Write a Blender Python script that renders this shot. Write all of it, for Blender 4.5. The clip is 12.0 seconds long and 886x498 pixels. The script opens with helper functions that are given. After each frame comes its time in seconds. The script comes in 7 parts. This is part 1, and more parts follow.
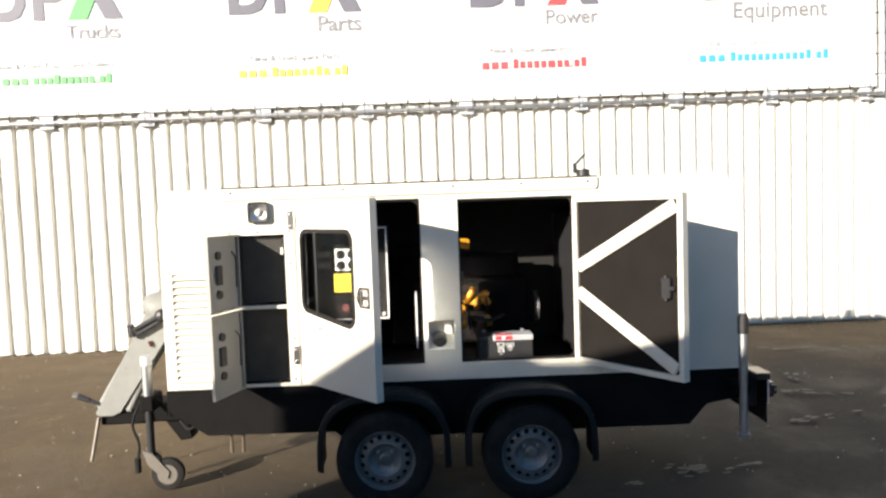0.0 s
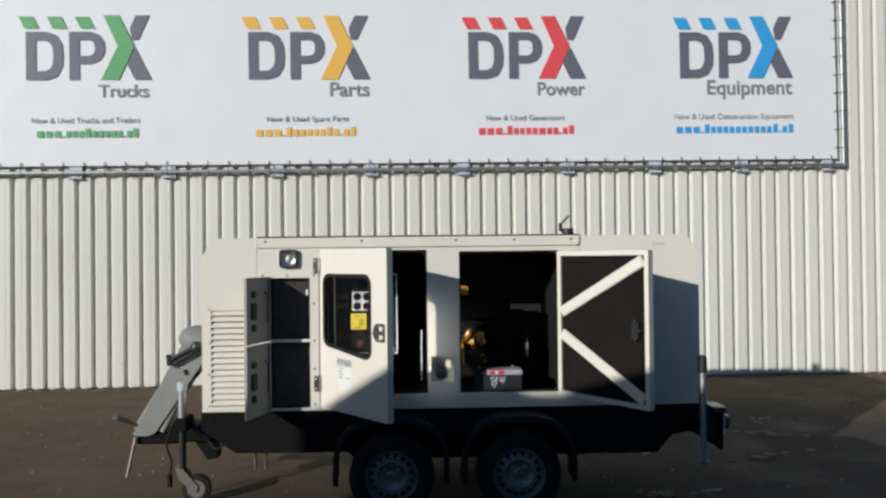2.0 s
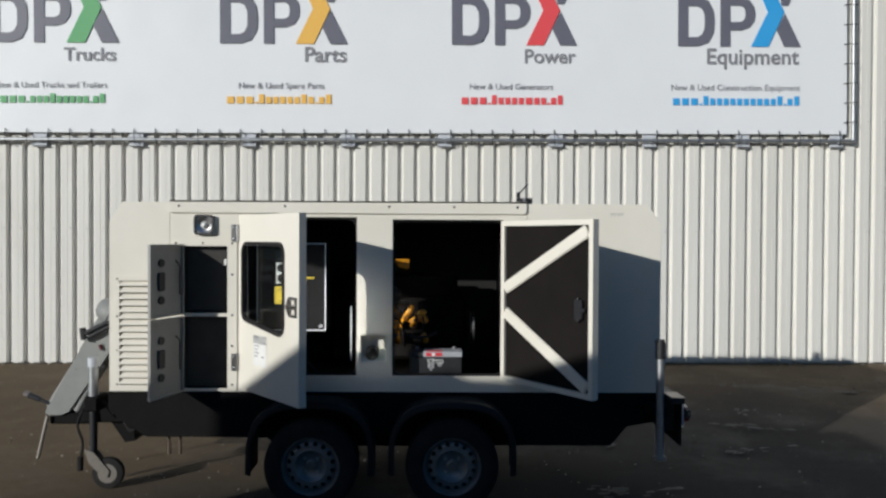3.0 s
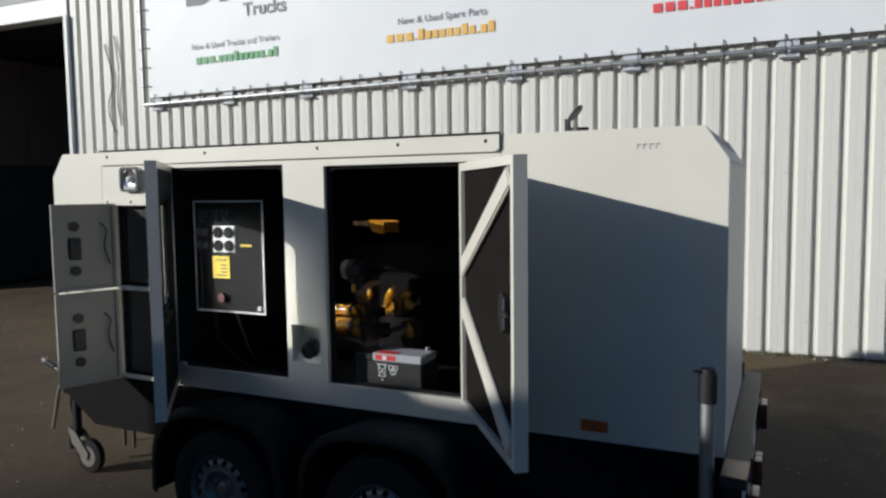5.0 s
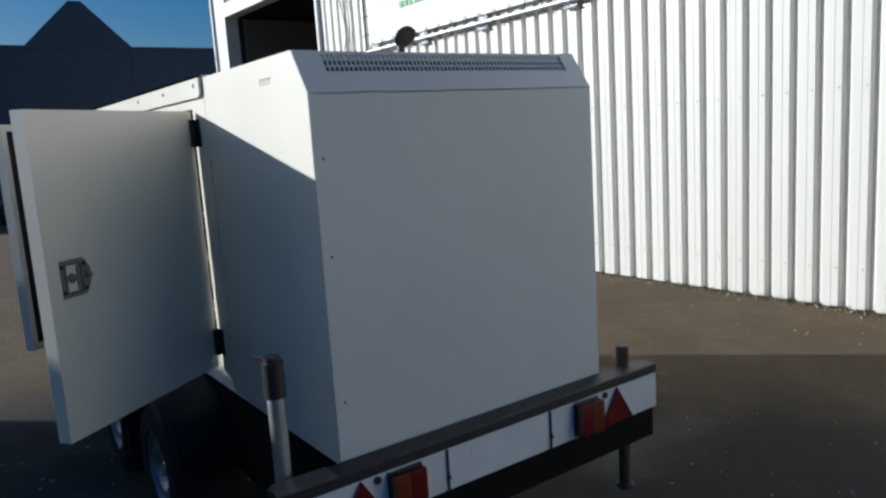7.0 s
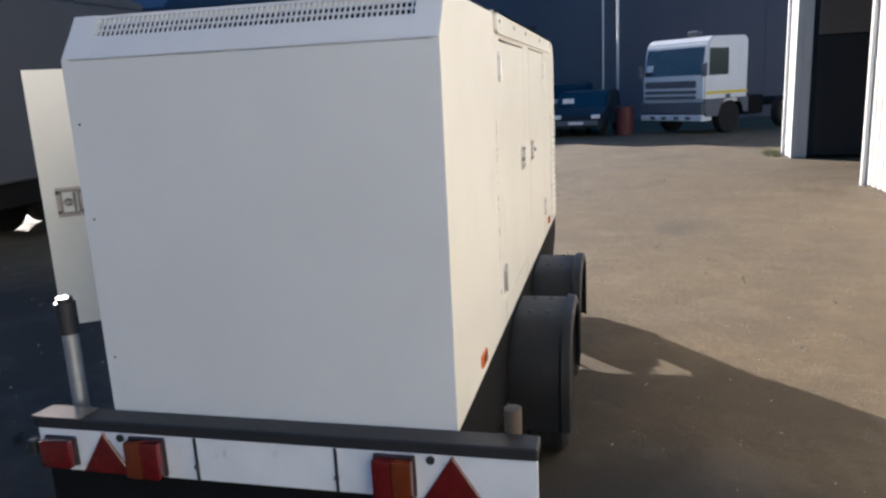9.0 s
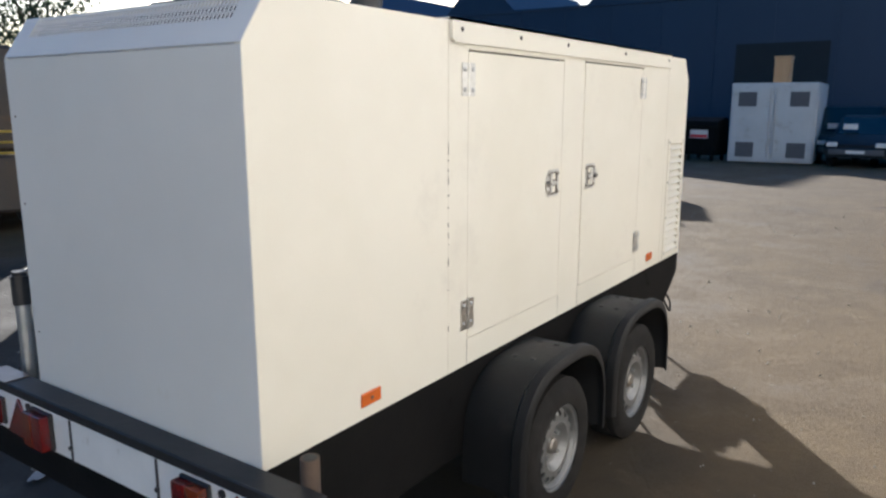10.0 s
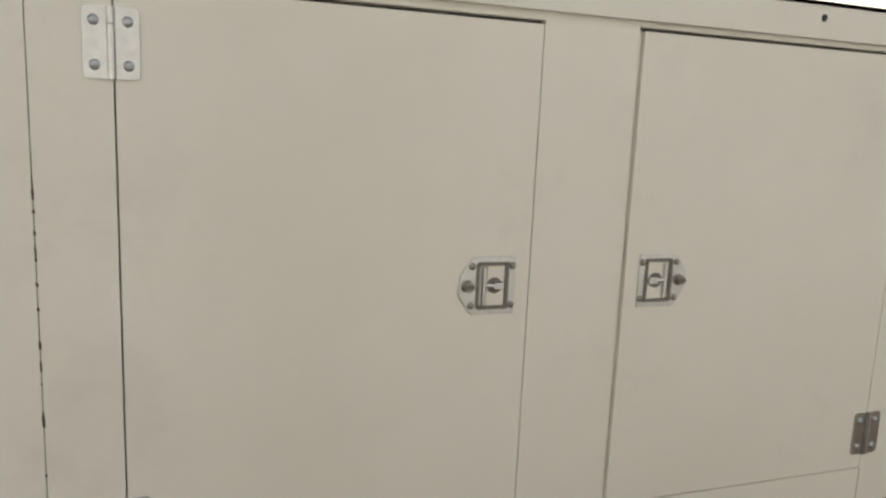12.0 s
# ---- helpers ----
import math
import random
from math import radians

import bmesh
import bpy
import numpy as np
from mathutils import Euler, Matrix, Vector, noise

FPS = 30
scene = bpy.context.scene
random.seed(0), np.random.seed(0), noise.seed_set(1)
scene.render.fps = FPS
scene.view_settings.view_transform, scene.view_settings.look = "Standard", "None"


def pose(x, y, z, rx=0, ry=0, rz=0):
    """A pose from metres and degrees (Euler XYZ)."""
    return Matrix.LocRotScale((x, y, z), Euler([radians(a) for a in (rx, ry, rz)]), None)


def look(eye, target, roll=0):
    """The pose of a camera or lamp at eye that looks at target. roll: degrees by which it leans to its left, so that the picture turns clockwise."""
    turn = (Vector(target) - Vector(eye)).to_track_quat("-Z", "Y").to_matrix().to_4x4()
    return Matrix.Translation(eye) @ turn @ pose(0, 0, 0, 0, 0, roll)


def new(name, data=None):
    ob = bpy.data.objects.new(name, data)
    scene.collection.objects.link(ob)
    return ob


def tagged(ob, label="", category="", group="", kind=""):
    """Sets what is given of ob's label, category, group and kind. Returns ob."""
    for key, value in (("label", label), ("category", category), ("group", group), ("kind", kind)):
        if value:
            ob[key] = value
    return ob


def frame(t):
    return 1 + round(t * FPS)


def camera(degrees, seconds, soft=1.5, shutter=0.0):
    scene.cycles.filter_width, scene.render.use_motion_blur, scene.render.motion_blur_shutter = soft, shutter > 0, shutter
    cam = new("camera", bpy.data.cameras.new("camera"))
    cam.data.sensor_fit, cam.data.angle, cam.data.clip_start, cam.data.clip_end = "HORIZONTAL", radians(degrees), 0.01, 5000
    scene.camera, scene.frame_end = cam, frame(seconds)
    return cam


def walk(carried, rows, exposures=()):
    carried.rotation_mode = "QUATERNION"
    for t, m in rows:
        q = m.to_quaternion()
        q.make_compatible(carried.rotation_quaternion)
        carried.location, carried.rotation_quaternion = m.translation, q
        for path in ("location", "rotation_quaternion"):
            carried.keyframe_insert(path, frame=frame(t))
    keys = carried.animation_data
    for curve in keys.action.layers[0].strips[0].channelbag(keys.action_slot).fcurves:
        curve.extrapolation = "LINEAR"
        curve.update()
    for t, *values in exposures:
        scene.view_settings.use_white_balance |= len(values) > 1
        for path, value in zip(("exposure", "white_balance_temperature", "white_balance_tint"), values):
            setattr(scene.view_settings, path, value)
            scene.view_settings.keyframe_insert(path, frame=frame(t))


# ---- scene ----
cam = camera(62.3, 12.0, 2.5)
PATH = [
    (0, (1.548, -4.296, 1.724), (1.595, -2.301, 1.599), -2.0),
    (0.5, (1.514, -4.662, 1.756), (1.561, -2.662, 1.756), -0.9),
    (1, (1.447, -4.845, 1.74), (1.553, -2.848, 1.716), -0.4),
    (1.5, (1.434, -4.954, 1.736), (1.54, -2.957, 1.766), 0.0),
    (2, (1.434, -5.003, 1.711), (1.513, -3.005, 1.731), -0.6),
    (2.5, (1.686, -4.877, 1.694), (1.666, -2.879, 1.614), -2.0),
    (3, (2.004, -4.527, 1.625), (2.025, -2.527, 1.598), 0.3),
    (3.2, (2.182, -4.337, 1.639), (2.185, -2.338, 1.588), -0.0),
    (4.8, (3.38, -2.936, 1.613), (2.588, -1.101, 1.553), 0.1),
    (5, (3.582, -2.7, 1.631), (2.735, -0.896, 1.472), -0.7),
    (5.5, (4.004, -2.17, 1.606), (3.204, -0.363, 1.299), -1.3),
    (6, (4.486, -1.792, 1.593), (3.369, -0.166, 1.265), -1.6),
    (6.5, (4.901, -1.388, 1.59), (3.516, 0.015, 1.25), -2.3),
    (7, (5.209, -0.874, 1.596), (3.596, 0.268, 1.286), -3.7),
    (7.2, (5.318, -0.632, 1.613), (3.587, 0.284, 1.209), -5.3),
    (8.8, (5.316, 1.268, 1.557), (3.406, 0.894, 1.095), -2.9),
    (9, (5.2, 1.492, 1.605), (3.301, 1.034, 1.173), -2.8),
    (9.5, (4.959, 2.044, 1.62), (3.225, 1.111, 1.266), -5.3),
    (10, (4.546, 2.411, 1.589), (2.929, 1.301, 1.2), 0.0),
    (10.5, (4.013, 2.673, 1.566), (2.619, 1.291, 1.181), 0.3),
    (11, (3.429, 2.687, 1.633), (2.263, 1.111, 1.236), -0.9),
    (11.5, (2.846, 2.617, 1.532), (1.904, 0.877, 1.242), -1.0),
    (12, (2.351, 2.335, 1.564), (1.688, 0.478, 1.234), 2.5),
]
walk(cam, [(t, look(eye, target, roll)) for t, eye, target, roll in PATH],
     [(0.0, 1.45, 6490, 11), (0.5, 0.88, 6440, 10), (1.0, 0.38, 5870, 9), (1.5, 0.03, 5690, 9), (2.5, -0.12, 5670, 8), (3.2, -0.1, 5650, 8), (4.8, -0.1, 5620, 8), (5.5, -0.07, 5590, 8), (6.5, 0.2, 5470, 7),
      (7.2, 0.52, 5370, 9), (8.8, 1.7, 5970, 14), (9.5, 1.62, 5770, 11), (10.0, 1.5, 5770, 11), (10.5, 1.36, 5920, 12), (11.0, 1.08, 5950, 11), (11.5, 0.86, 5970, 10), (12.0, 0.58, 5850, 9)])

# ---- light ----
SUN_WAY = Vector((1.03, 1.0, -0.44)).normalized()      # the way the sunlight travels
world = bpy.data.worlds.new("sky")
world.use_nodes = True
scene.world = world
wn = world.node_tree
sky = wn.nodes.new("ShaderNodeTexSky")
sky.sky_type = 'NISHITA'
sky.sun_disc = False
sky.sun_elevation = math.asin(-SUN_WAY.z)
sky.sun_rotation = math.atan2(-SUN_WAY.x, -SUN_WAY.y)
sky.air_density, sky.dust_density, sky.ozone_density = 1.0, 1.5, 3.6
wn.nodes["Background"].inputs["Strength"].default_value = 0.049
deep = wn.nodes.new("ShaderNodeHueSaturation")
deep.inputs["Saturation"].default_value = 1.42
wn.links.new(sky.outputs[0], deep.inputs["Color"])
wn.links.new(deep.outputs[0], wn.nodes["Background"].inputs["Color"])
sun = new("sun", bpy.data.lights.new("sun", 'SUN'))
sun.data.energy, sun.data.angle, sun.data.color = 4.2, radians(0.55), (1.0, 0.905, 0.765)
sun.matrix_world = look((0, 0, 0), SUN_WAY)


# ---- materials ----
def material(name, colour, rough=0.5, metal=0.0, second=None, scale=6.0, amount=0.5, grain=0.0, grain_scale=120.0,
             bump=0.0, bump_scale=80.0, stains=None, stain_scale=3.0, stain_cut=0.62, stain_soft=0.08, emit=None, coat=0.0, streak=1.0, per_object=0.0, spec=0.5):
    """Principled material with variation at two scales, optional stains and fine relief."""
    m = bpy.data.materials.new(name)
    m.use_nodes = True
    nt = m.node_tree
    n, l = nt.nodes, nt.links
    b = n["Principled BSDF"]
    b.inputs["Roughness"].default_value = rough
    b.inputs["Metallic"].default_value = metal
    b.inputs["Coat Weight"].default_value = coat
    b.inputs["Coat Roughness"].default_value = 0.15
    b.inputs["Specular IOR Level"].default_value = spec
    geo = n.new("ShaderNodeNewGeometry")
    mapping = n.new("ShaderNodeMapping")
    mapping.inputs["Scale"].default_value = (1, 1, streak)
    l.new(geo.outputs["Position"], mapping.inputs["Vector"])

    def tex(sc, detail=4.0, rough_=0.6):
        t = n.new("ShaderNodeTexNoise")
        t.inputs["Scale"].default_value, t.inputs["Detail"].default_value, t.inputs["Roughness"].default_value = sc, detail, rough_
        l.new(mapping.outputs[0], t.inputs["Vector"])
        return t.outputs["Fac"]

    def ramp(src, lo, hi):
        r = n.new("ShaderNodeMapRange")
        r.inputs["From Min"].default_value, r.inputs["From Max"].default_value = lo, hi
        l.new(src, r.inputs["Value"])
        return r.outputs["Result"]

    def mix(fac, a, c):
        x = n.new("ShaderNodeMix")
        x.data_type = 'RGBA'
        l.new(fac, x.inputs["Factor"])
        for sock, v in (("A", a), ("B", c)):
            s = [i for i in x.inputs if i.name == sock and i.type == 'RGBA'][0]
            if isinstance(v, tuple):
                s.default_value = (*v, 1)
            else:
                l.new(v, s)
        return [o for o in x.outputs if o.type == 'RGBA'][0]

    second = second or tuple(c * 0.86 for c in colour)
    f = ramp(tex(scale), 0.5 - 0.5 * (1.02 - amount), 0.5 + 0.5 * (1.02 - amount))
    col = mix(f, colour, second)
    if grain:
        g = ramp(tex(grain_scale, 2.0), 0.35, 0.65)
        sc = n.new("ShaderNodeMath")
        sc.operation = 'MULTIPLY'
        l.new(g, sc.inputs[0])
        sc.inputs[1].default_value = grain
        col = mix(sc.outputs[0], col, tuple(c * 0.45 for c in colour))
    if stains:
        s = ramp(tex(stain_scale, 6.0, 0.7), stain_cut, stain_cut + stain_soft)
        col = mix(s, col, stains)
        rr = n.new("ShaderNodeMapRange")
        rr.inputs["To Min"].default_value, rr.inputs["To Max"].default_value = rough, min(1, rough + 0.25)
        l.new(s, rr.inputs["Value"])
        l.new(rr.outputs[0], b.inputs["Roughness"])
    if per_object:
        oi = n.new("ShaderNodeObjectInfo")
        hv = n.new("ShaderNodeHueSaturation")
        mr = n.new("ShaderNodeMapRange")
        mr.inputs["To Min"].default_value, mr.inputs["To Max"].default_value = 1 - per_object, 1 + per_object
        l.new(oi.outputs["Random"], mr.inputs["Value"])
        l.new(mr.outputs[0], hv.inputs["Value"])
        l.new(col, hv.inputs["Color"])
        col = hv.outputs[0]
    l.new(col, b.inputs["Base Color"])
    if bump:
        bp = n.new("ShaderNodeBump")
        bp.inputs["Strength"].default_value = bump
        bp.inputs["Distance"].default_value = 0.01
        l.new(tex(bump_scale, 5.0), bp.inputs["Height"])
        l.new(bp.outputs[0], b.inputs["Normal"])
    if emit:
        b.inputs["Emission Color"].default_value = (*emit[:3], 1)
        b.inputs["Emission Strength"].default_value = emit[3]
    return m


def glass_material(name, colour, rough=0.02):
    m = bpy.data.materials.new(name)
    m.use_nodes = True
    b = m.node_tree.nodes["Principled BSDF"]
    b.inputs["Base Color"].default_value = (*colour, 1)
    b.inputs["Roughness"].default_value = rough
    b.inputs["Transmission Weight"].default_value = 1.0
    b.inputs["IOR"].default_value = 1.3
    return m


CREAM = material("cream_paint", (0.80, 0.76, 0.665), 0.38, second=(0.755, 0.715, 0.615), scale=1.6, amount=0.75, bump=0.03, bump_scale=14, stains=(0.69, 0.65, 0.57), stain_scale=2.2, stain_cut=0.60, stain_soft=0.25, coat=0.15)
GREYPAINT = material("rear_panel_paint", (0.68, 0.68, 0.675), 0.42, second=(0.63, 0.63, 0.625), scale=1.3, amount=0.7, bump=0.03, bump_scale=10, stains=(0.62, 0.60, 0.56), stain_scale=4, stain_cut=0.63, stain_soft=0.2)
INNERDOOR = material("grey_inner_paint", (0.33, 0.32, 0.30), 0.55, scale=4, bump=0.05, stains=(0.25, 0.24, 0.22), stain_scale=7)
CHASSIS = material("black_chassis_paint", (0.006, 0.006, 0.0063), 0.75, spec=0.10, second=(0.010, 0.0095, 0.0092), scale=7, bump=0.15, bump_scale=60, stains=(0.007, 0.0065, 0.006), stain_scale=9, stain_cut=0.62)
FOAM = material("black_acoustic_foam", (0.012, 0.0115, 0.011), 0.95, second=(0.018, 0.017, 0.016), scale=9, bump=0.5, bump_scale=160)
DOORFOAM = material("dark_door_lining", (0.017, 0.0145, 0.013), 0.95, spec=0.1, second=(0.012, 0.0105, 0.0095), scale=5, bump=0.4, bump_scale=140)
RUBBER = material("tyre_rubber", (0.011, 0.0105, 0.0105), 0.85, spec=0.2, second=(0.026, 0.024, 0.023), scale=12, bump=0.25, bump_scale=90)
PLASTIC = material("black_mudguard_plastic", (0.007, 0.0074, 0.0085), 0.5, spec=0.3, second=(0.012, 0.012, 0.013), scale=5, bump=0.12, bump_scale=50, stains=(0.025, 0.024, 0.023), stain_scale=6, stain_cut=0.6, stain_soft=0.2)
RIM = material("silver_rim_paint", (0.27, 0.27, 0.275), 0.38, metal=0.55, second=(0.21, 0.205, 0.20), scale=20, bump=0.06, stains=(0.25, 0.22, 0.19), stain_scale=30, stain_cut=0.64)
TRAY = material("dull_latch_tray", (0.34, 0.31, 0.28), 0.4, metal=0.7, second=(0.26, 0.24, 0.21), scale=60)
STEEL = material("stainless_steel", (0.68, 0.67, 0.65), 0.28, metal=1.0, second=(0.55, 0.54, 0.52), scale=60, bump=0.04, bump_scale=200)
DULLSTEEL = material("galvanised_steel", (0.52, 0.53, 0.54), 0.45, metal=0.85, second=(0.40, 0.41, 0.42), scale=25, bump=0.08, stains=(0.25, 0.2, 0.16), stain_scale=18, stain_cut=0.66)
DARKSTEEL = material("dark_steel", (0.045, 0.045, 0.048), 0.45, metal=0.5, scale=25, bump=0.1)
BARPAINT = material("worn_dark_bar_paint", (0.021, 0.021, 0.023), 0.5, second=(0.015, 0.0145, 0.0145), scale=9, bump=0.12, bump_scale=50, stains=(0.06, 0.05, 0.04), stain_scale=14, stain_cut=0.66)
BARPLATE = material("rubbed_bare_plate", (0.24, 0.20, 0.17), 0.30, metal=0.7, second=(0.16, 0.13, 0.11), scale=18, bump=0.06)
PUDDLE = material("standing_water", (0.010, 0.010, 0.010), 0.04, second=(0.014, 0.013, 0.012), scale=3)
GAP = material("dark_gap", (0.012, 0.011, 0.010), 0.9)
RUST = material("rusty_paint_chip", (0.16, 0.12, 0.085), 0.9, second=(0.05, 0.035, 0.025), scale=90)
ORANGE = material("orange_reflector", (0.75, 0.17, 0.025), 0.22, second=(0.55, 0.11, 0.02), scale=60, grain=0.3, grain_scale=300, coat=0.5)
REDLENS = material("red_lamp_lens", (0.15, 0.008, 0.007), 0.2, second=(0.09, 0.005, 0.005), scale=40, grain=0.3, grain_scale=300, coat=0.6)
AMBERLENS = material("amber_lamp_lens", (0.17, 0.032, 0.008), 0.2, second=(0.12, 0.022, 0.007), scale=40, grain=0.3, grain_scale=300, coat=0.6)
WHITEBOARD = material("white_light_board", (0.74, 0.75, 0.77), 0.4, second=(0.64, 0.65, 0.67), scale=6, stains=(0.4, 0.38, 0.35), stain_scale=9, stain_cut=0.66)
YELLOW = material("engine_yellow", (0.66, 0.30, 0.012), 0.16, coat=0.8, second=(0.36, 0.155, 0.008), scale=11, bump=0.08, stains=(0.03, 0.02, 0.01), stain_scale=22, stain_cut=0.52)
PANELBLACK = material("control_panel_black", (0.010, 0.010, 0.010), 0.45, spec=0.07, second=(0.014, 0.013, 0.013), scale=9)
INNERPANEL = material("smoked_inner_panel", (0.075, 0.072, 0.066), 0.2, second=(0.055, 0.052, 0.048), scale=7, bump=0.03, bump_scale=9)
# near-zero black, so block and air box barely show
ENGINEBLACK = material("dull_engine_black", (0.006, 0.006, 0.006), 0.95, spec=0.02, second=(0.012, 0.010, 0.009), scale=14, bump=0.2, bump_scale=40)
VANBLUE = material("dark_blue_van_paint", (0.030, 0.032, 0.042), 0.4, second=(0.026, 0.028, 0.036), scale=2)
BOXGREY = material("dull_blue_grey_box", (0.05, 0.056, 0.07), 0.6, second=(0.04, 0.046, 0.058), scale=2, stains=(0.05, 0.05, 0.055), stain_scale=4)
LABELYELLOW = material("warning_yellow", (0.66, 0.50, 0.025), 0.5, second=(0.56, 0.42, 0.02), scale=20)
PAPER = material("paper", (0.80, 0.79, 0.76), 0.8, second=(0.74, 0.73, 0.70), scale=12)
INK = material("ink", (0.03, 0.03, 0.035), 0.7)
REDINK = material("red_ink", (0.62, 0.04, 0.05), 0.6)
# red taken darker to hold the shade on the button and drum
BUTTONRED = material("shade_dark_red_plastic", (0.10, 0.012, 0.012), 0.6, second=(0.05, 0.010, 0.010), scale=60)
# darker copy of the tray steel; the recess shade is in its colour
TRAYWALL = material("shaded_tray_steel", (0.20, 0.175, 0.15), 0.55, metal=0.1, second=(0.14, 0.125, 0.11), scale=80)
RUSTYLEG = material("rusty_dark_tube", (0.07, 0.05, 0.04), 0.7, second=(0.12, 0.08, 0.055), scale=25, bump=0.15)
ZINC = material("pale_zinc_plate", (0.58, 0.60, 0.64), 0.5, second=(0.48, 0.50, 0.53), scale=20, bump=0.05)
SPLASH = material("dried_white_splash", (0.15, 0.142, 0.125), 0.8, second=(0.08, 0.075, 0.065), scale=30)
WHITEINK = material("white_ink", (0.75, 0.75, 0.74), 0.6)
BATTERYBLACK = material("battery_case", (0.020, 0.020, 0.022), 0.42, second=(0.03, 0.03, 0.03), scale=30)
BATTERYLID = material("battery_lid_grey", (0.42, 0.43, 0.45), 0.45, scale=30)
ARMGREY = material("drawbar_grey_paint", (0.26, 0.265, 0.25), 0.6, second=(0.20, 0.205, 0.195), scale=7, bump=0.2, bump_scale=40, stains=(0.12, 0.11, 0.10), stain_scale=10)
WALLSHEET = material("white_sheet_metal", (0.75, 0.73, 0.675), 0.48, second=(0.70, 0.68, 0.62), scale=0.9, amount=0.7, streak=0.25, bump=0.03, stains=(0.60, 0.57, 0.50), stain_scale=1.6, stain_cut=0.6, stain_soft=0.25, per_object=0.03)
WALLTRIM = material("white_trim", (0.76, 0.76, 0.74), 0.45, scale=2)
# near-black colour carries the gloom of the unlit warehouse bay
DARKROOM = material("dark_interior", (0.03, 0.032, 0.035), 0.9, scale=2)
BROWNLEAF = material("brown_door_leaf", (0.15, 0.13, 0.12), 0.7, second=(0.11, 0.095, 0.09), scale=1.5, bump=0.1)
BANNER = material("white_banner_vinyl", (0.82, 0.83, 0.84), 0.5, second=(0.78, 0.79, 0.80), scale=0.8, bump=0.12, bump_scale=3)
NAVY = material("banner_dark_grey", (0.13, 0.13, 0.165), 0.55, second=(0.145, 0.145, 0.18), scale=3)
GREEN = material("banner_green", (0.10, 0.36, 0.13), 0.55, second=(0.13, 0.40, 0.15), scale=3)
AMBER = material("banner_amber", (0.80, 0.46, 0.07), 0.55, second=(0.84, 0.50, 0.10), scale=3)
RED = material("banner_red", (0.72, 0.07, 0.08), 0.55, second=(0.76, 0.09, 0.10), scale=3)
BLUE = material("banner_blue", (0.05, 0.34, 0.72), 0.55, second=(0.07, 0.37, 0.75), scale=3)
TEXTGREY = material("banner_text_grey", (0.25, 0.25, 0.27), 0.55)
ROPE = material("black_lacing_cord", (0.05, 0.05, 0.055), 0.8)
WINDOW = glass_material("acrylic_window", (0.88, 0.90, 0.90))
DARKGLASS = material("dark_vehicle_glass", (0.02, 0.028, 0.035), 0.06, scale=2, coat=0.5)
TRUCKWHITE = material("truck_white", (0.66, 0.67, 0.69), 0.35, second=(0.60, 0.61, 0.63), scale=2, stains=(0.45, 0.44, 0.43), stain_scale=4, stain_cut=0.64)
TRUCKGREY = material("truck_grey_bumper", (0.10, 0.105, 0.12), 0.55, scale=4)
BLUECAR = material("dark_blue_car_paint", (0.010, 0.0105, 0.014), 0.5, scale=4)
BLUEBIN = material("blue_bin_plastic", (0.02, 0.04, 0.17), 0.5, scale=6)
CABINWHITE = material("site_cabin_white", (0.58, 0.60, 0.61), 0.55, second=(0.48, 0.50, 0.51), scale=1.5, stains=(0.38, 0.37, 0.34), stain_scale=3, stain_cut=0.58, stain_soft=0.2)
SHEDBLUE = material("blue_shed_cladding", (0.030, 0.048, 0.088), 0.5, second=(0.024, 0.038, 0.072), scale=0.4, streak=0.2, bump=0.05)
PALEROOF = material("pale_roof_sheet", (0.62, 0.64, 0.66), 0.5, second=(0.55, 0.57, 0.6), scale=0.6)
MACHINE = material("machine_dark_paint", (0.055, 0.048, 0.042), 0.5, second=(0.09, 0.065, 0.045), scale=2, stains=(0.16, 0.09, 0.05), stain_scale=3, stain_cut=0.58, bump=0.1)
MACHINEYELLOW = material("machine_yellow", (0.62, 0.42, 0.06), 0.45, scale=4, stains=(0.2, 0.14, 0.06), stain_scale=8)
PLYWOOD = material("plywood", (0.50, 0.33, 0.18), 0.7, second=(0.42, 0.26, 0.13), scale=5, streak=0.3, bump=0.1)
BARK = material("bark", (0.09, 0.07, 0.05), 0.9, scale=10, bump=0.5)
LEAF = material("leaves", (0.05, 0.075, 0.025), 0.6, second=(0.08, 0.09, 0.03), scale=2)
WEED = material("weeds", (0.11, 0.13, 0.05), 0.7, second=(0.17, 0.16, 0.07), scale=9)
STONE = material("small_stones", (0.36, 0.33, 0.28), 0.9, second=(0.24, 0.22, 0.19), scale=30, bump=0.3)


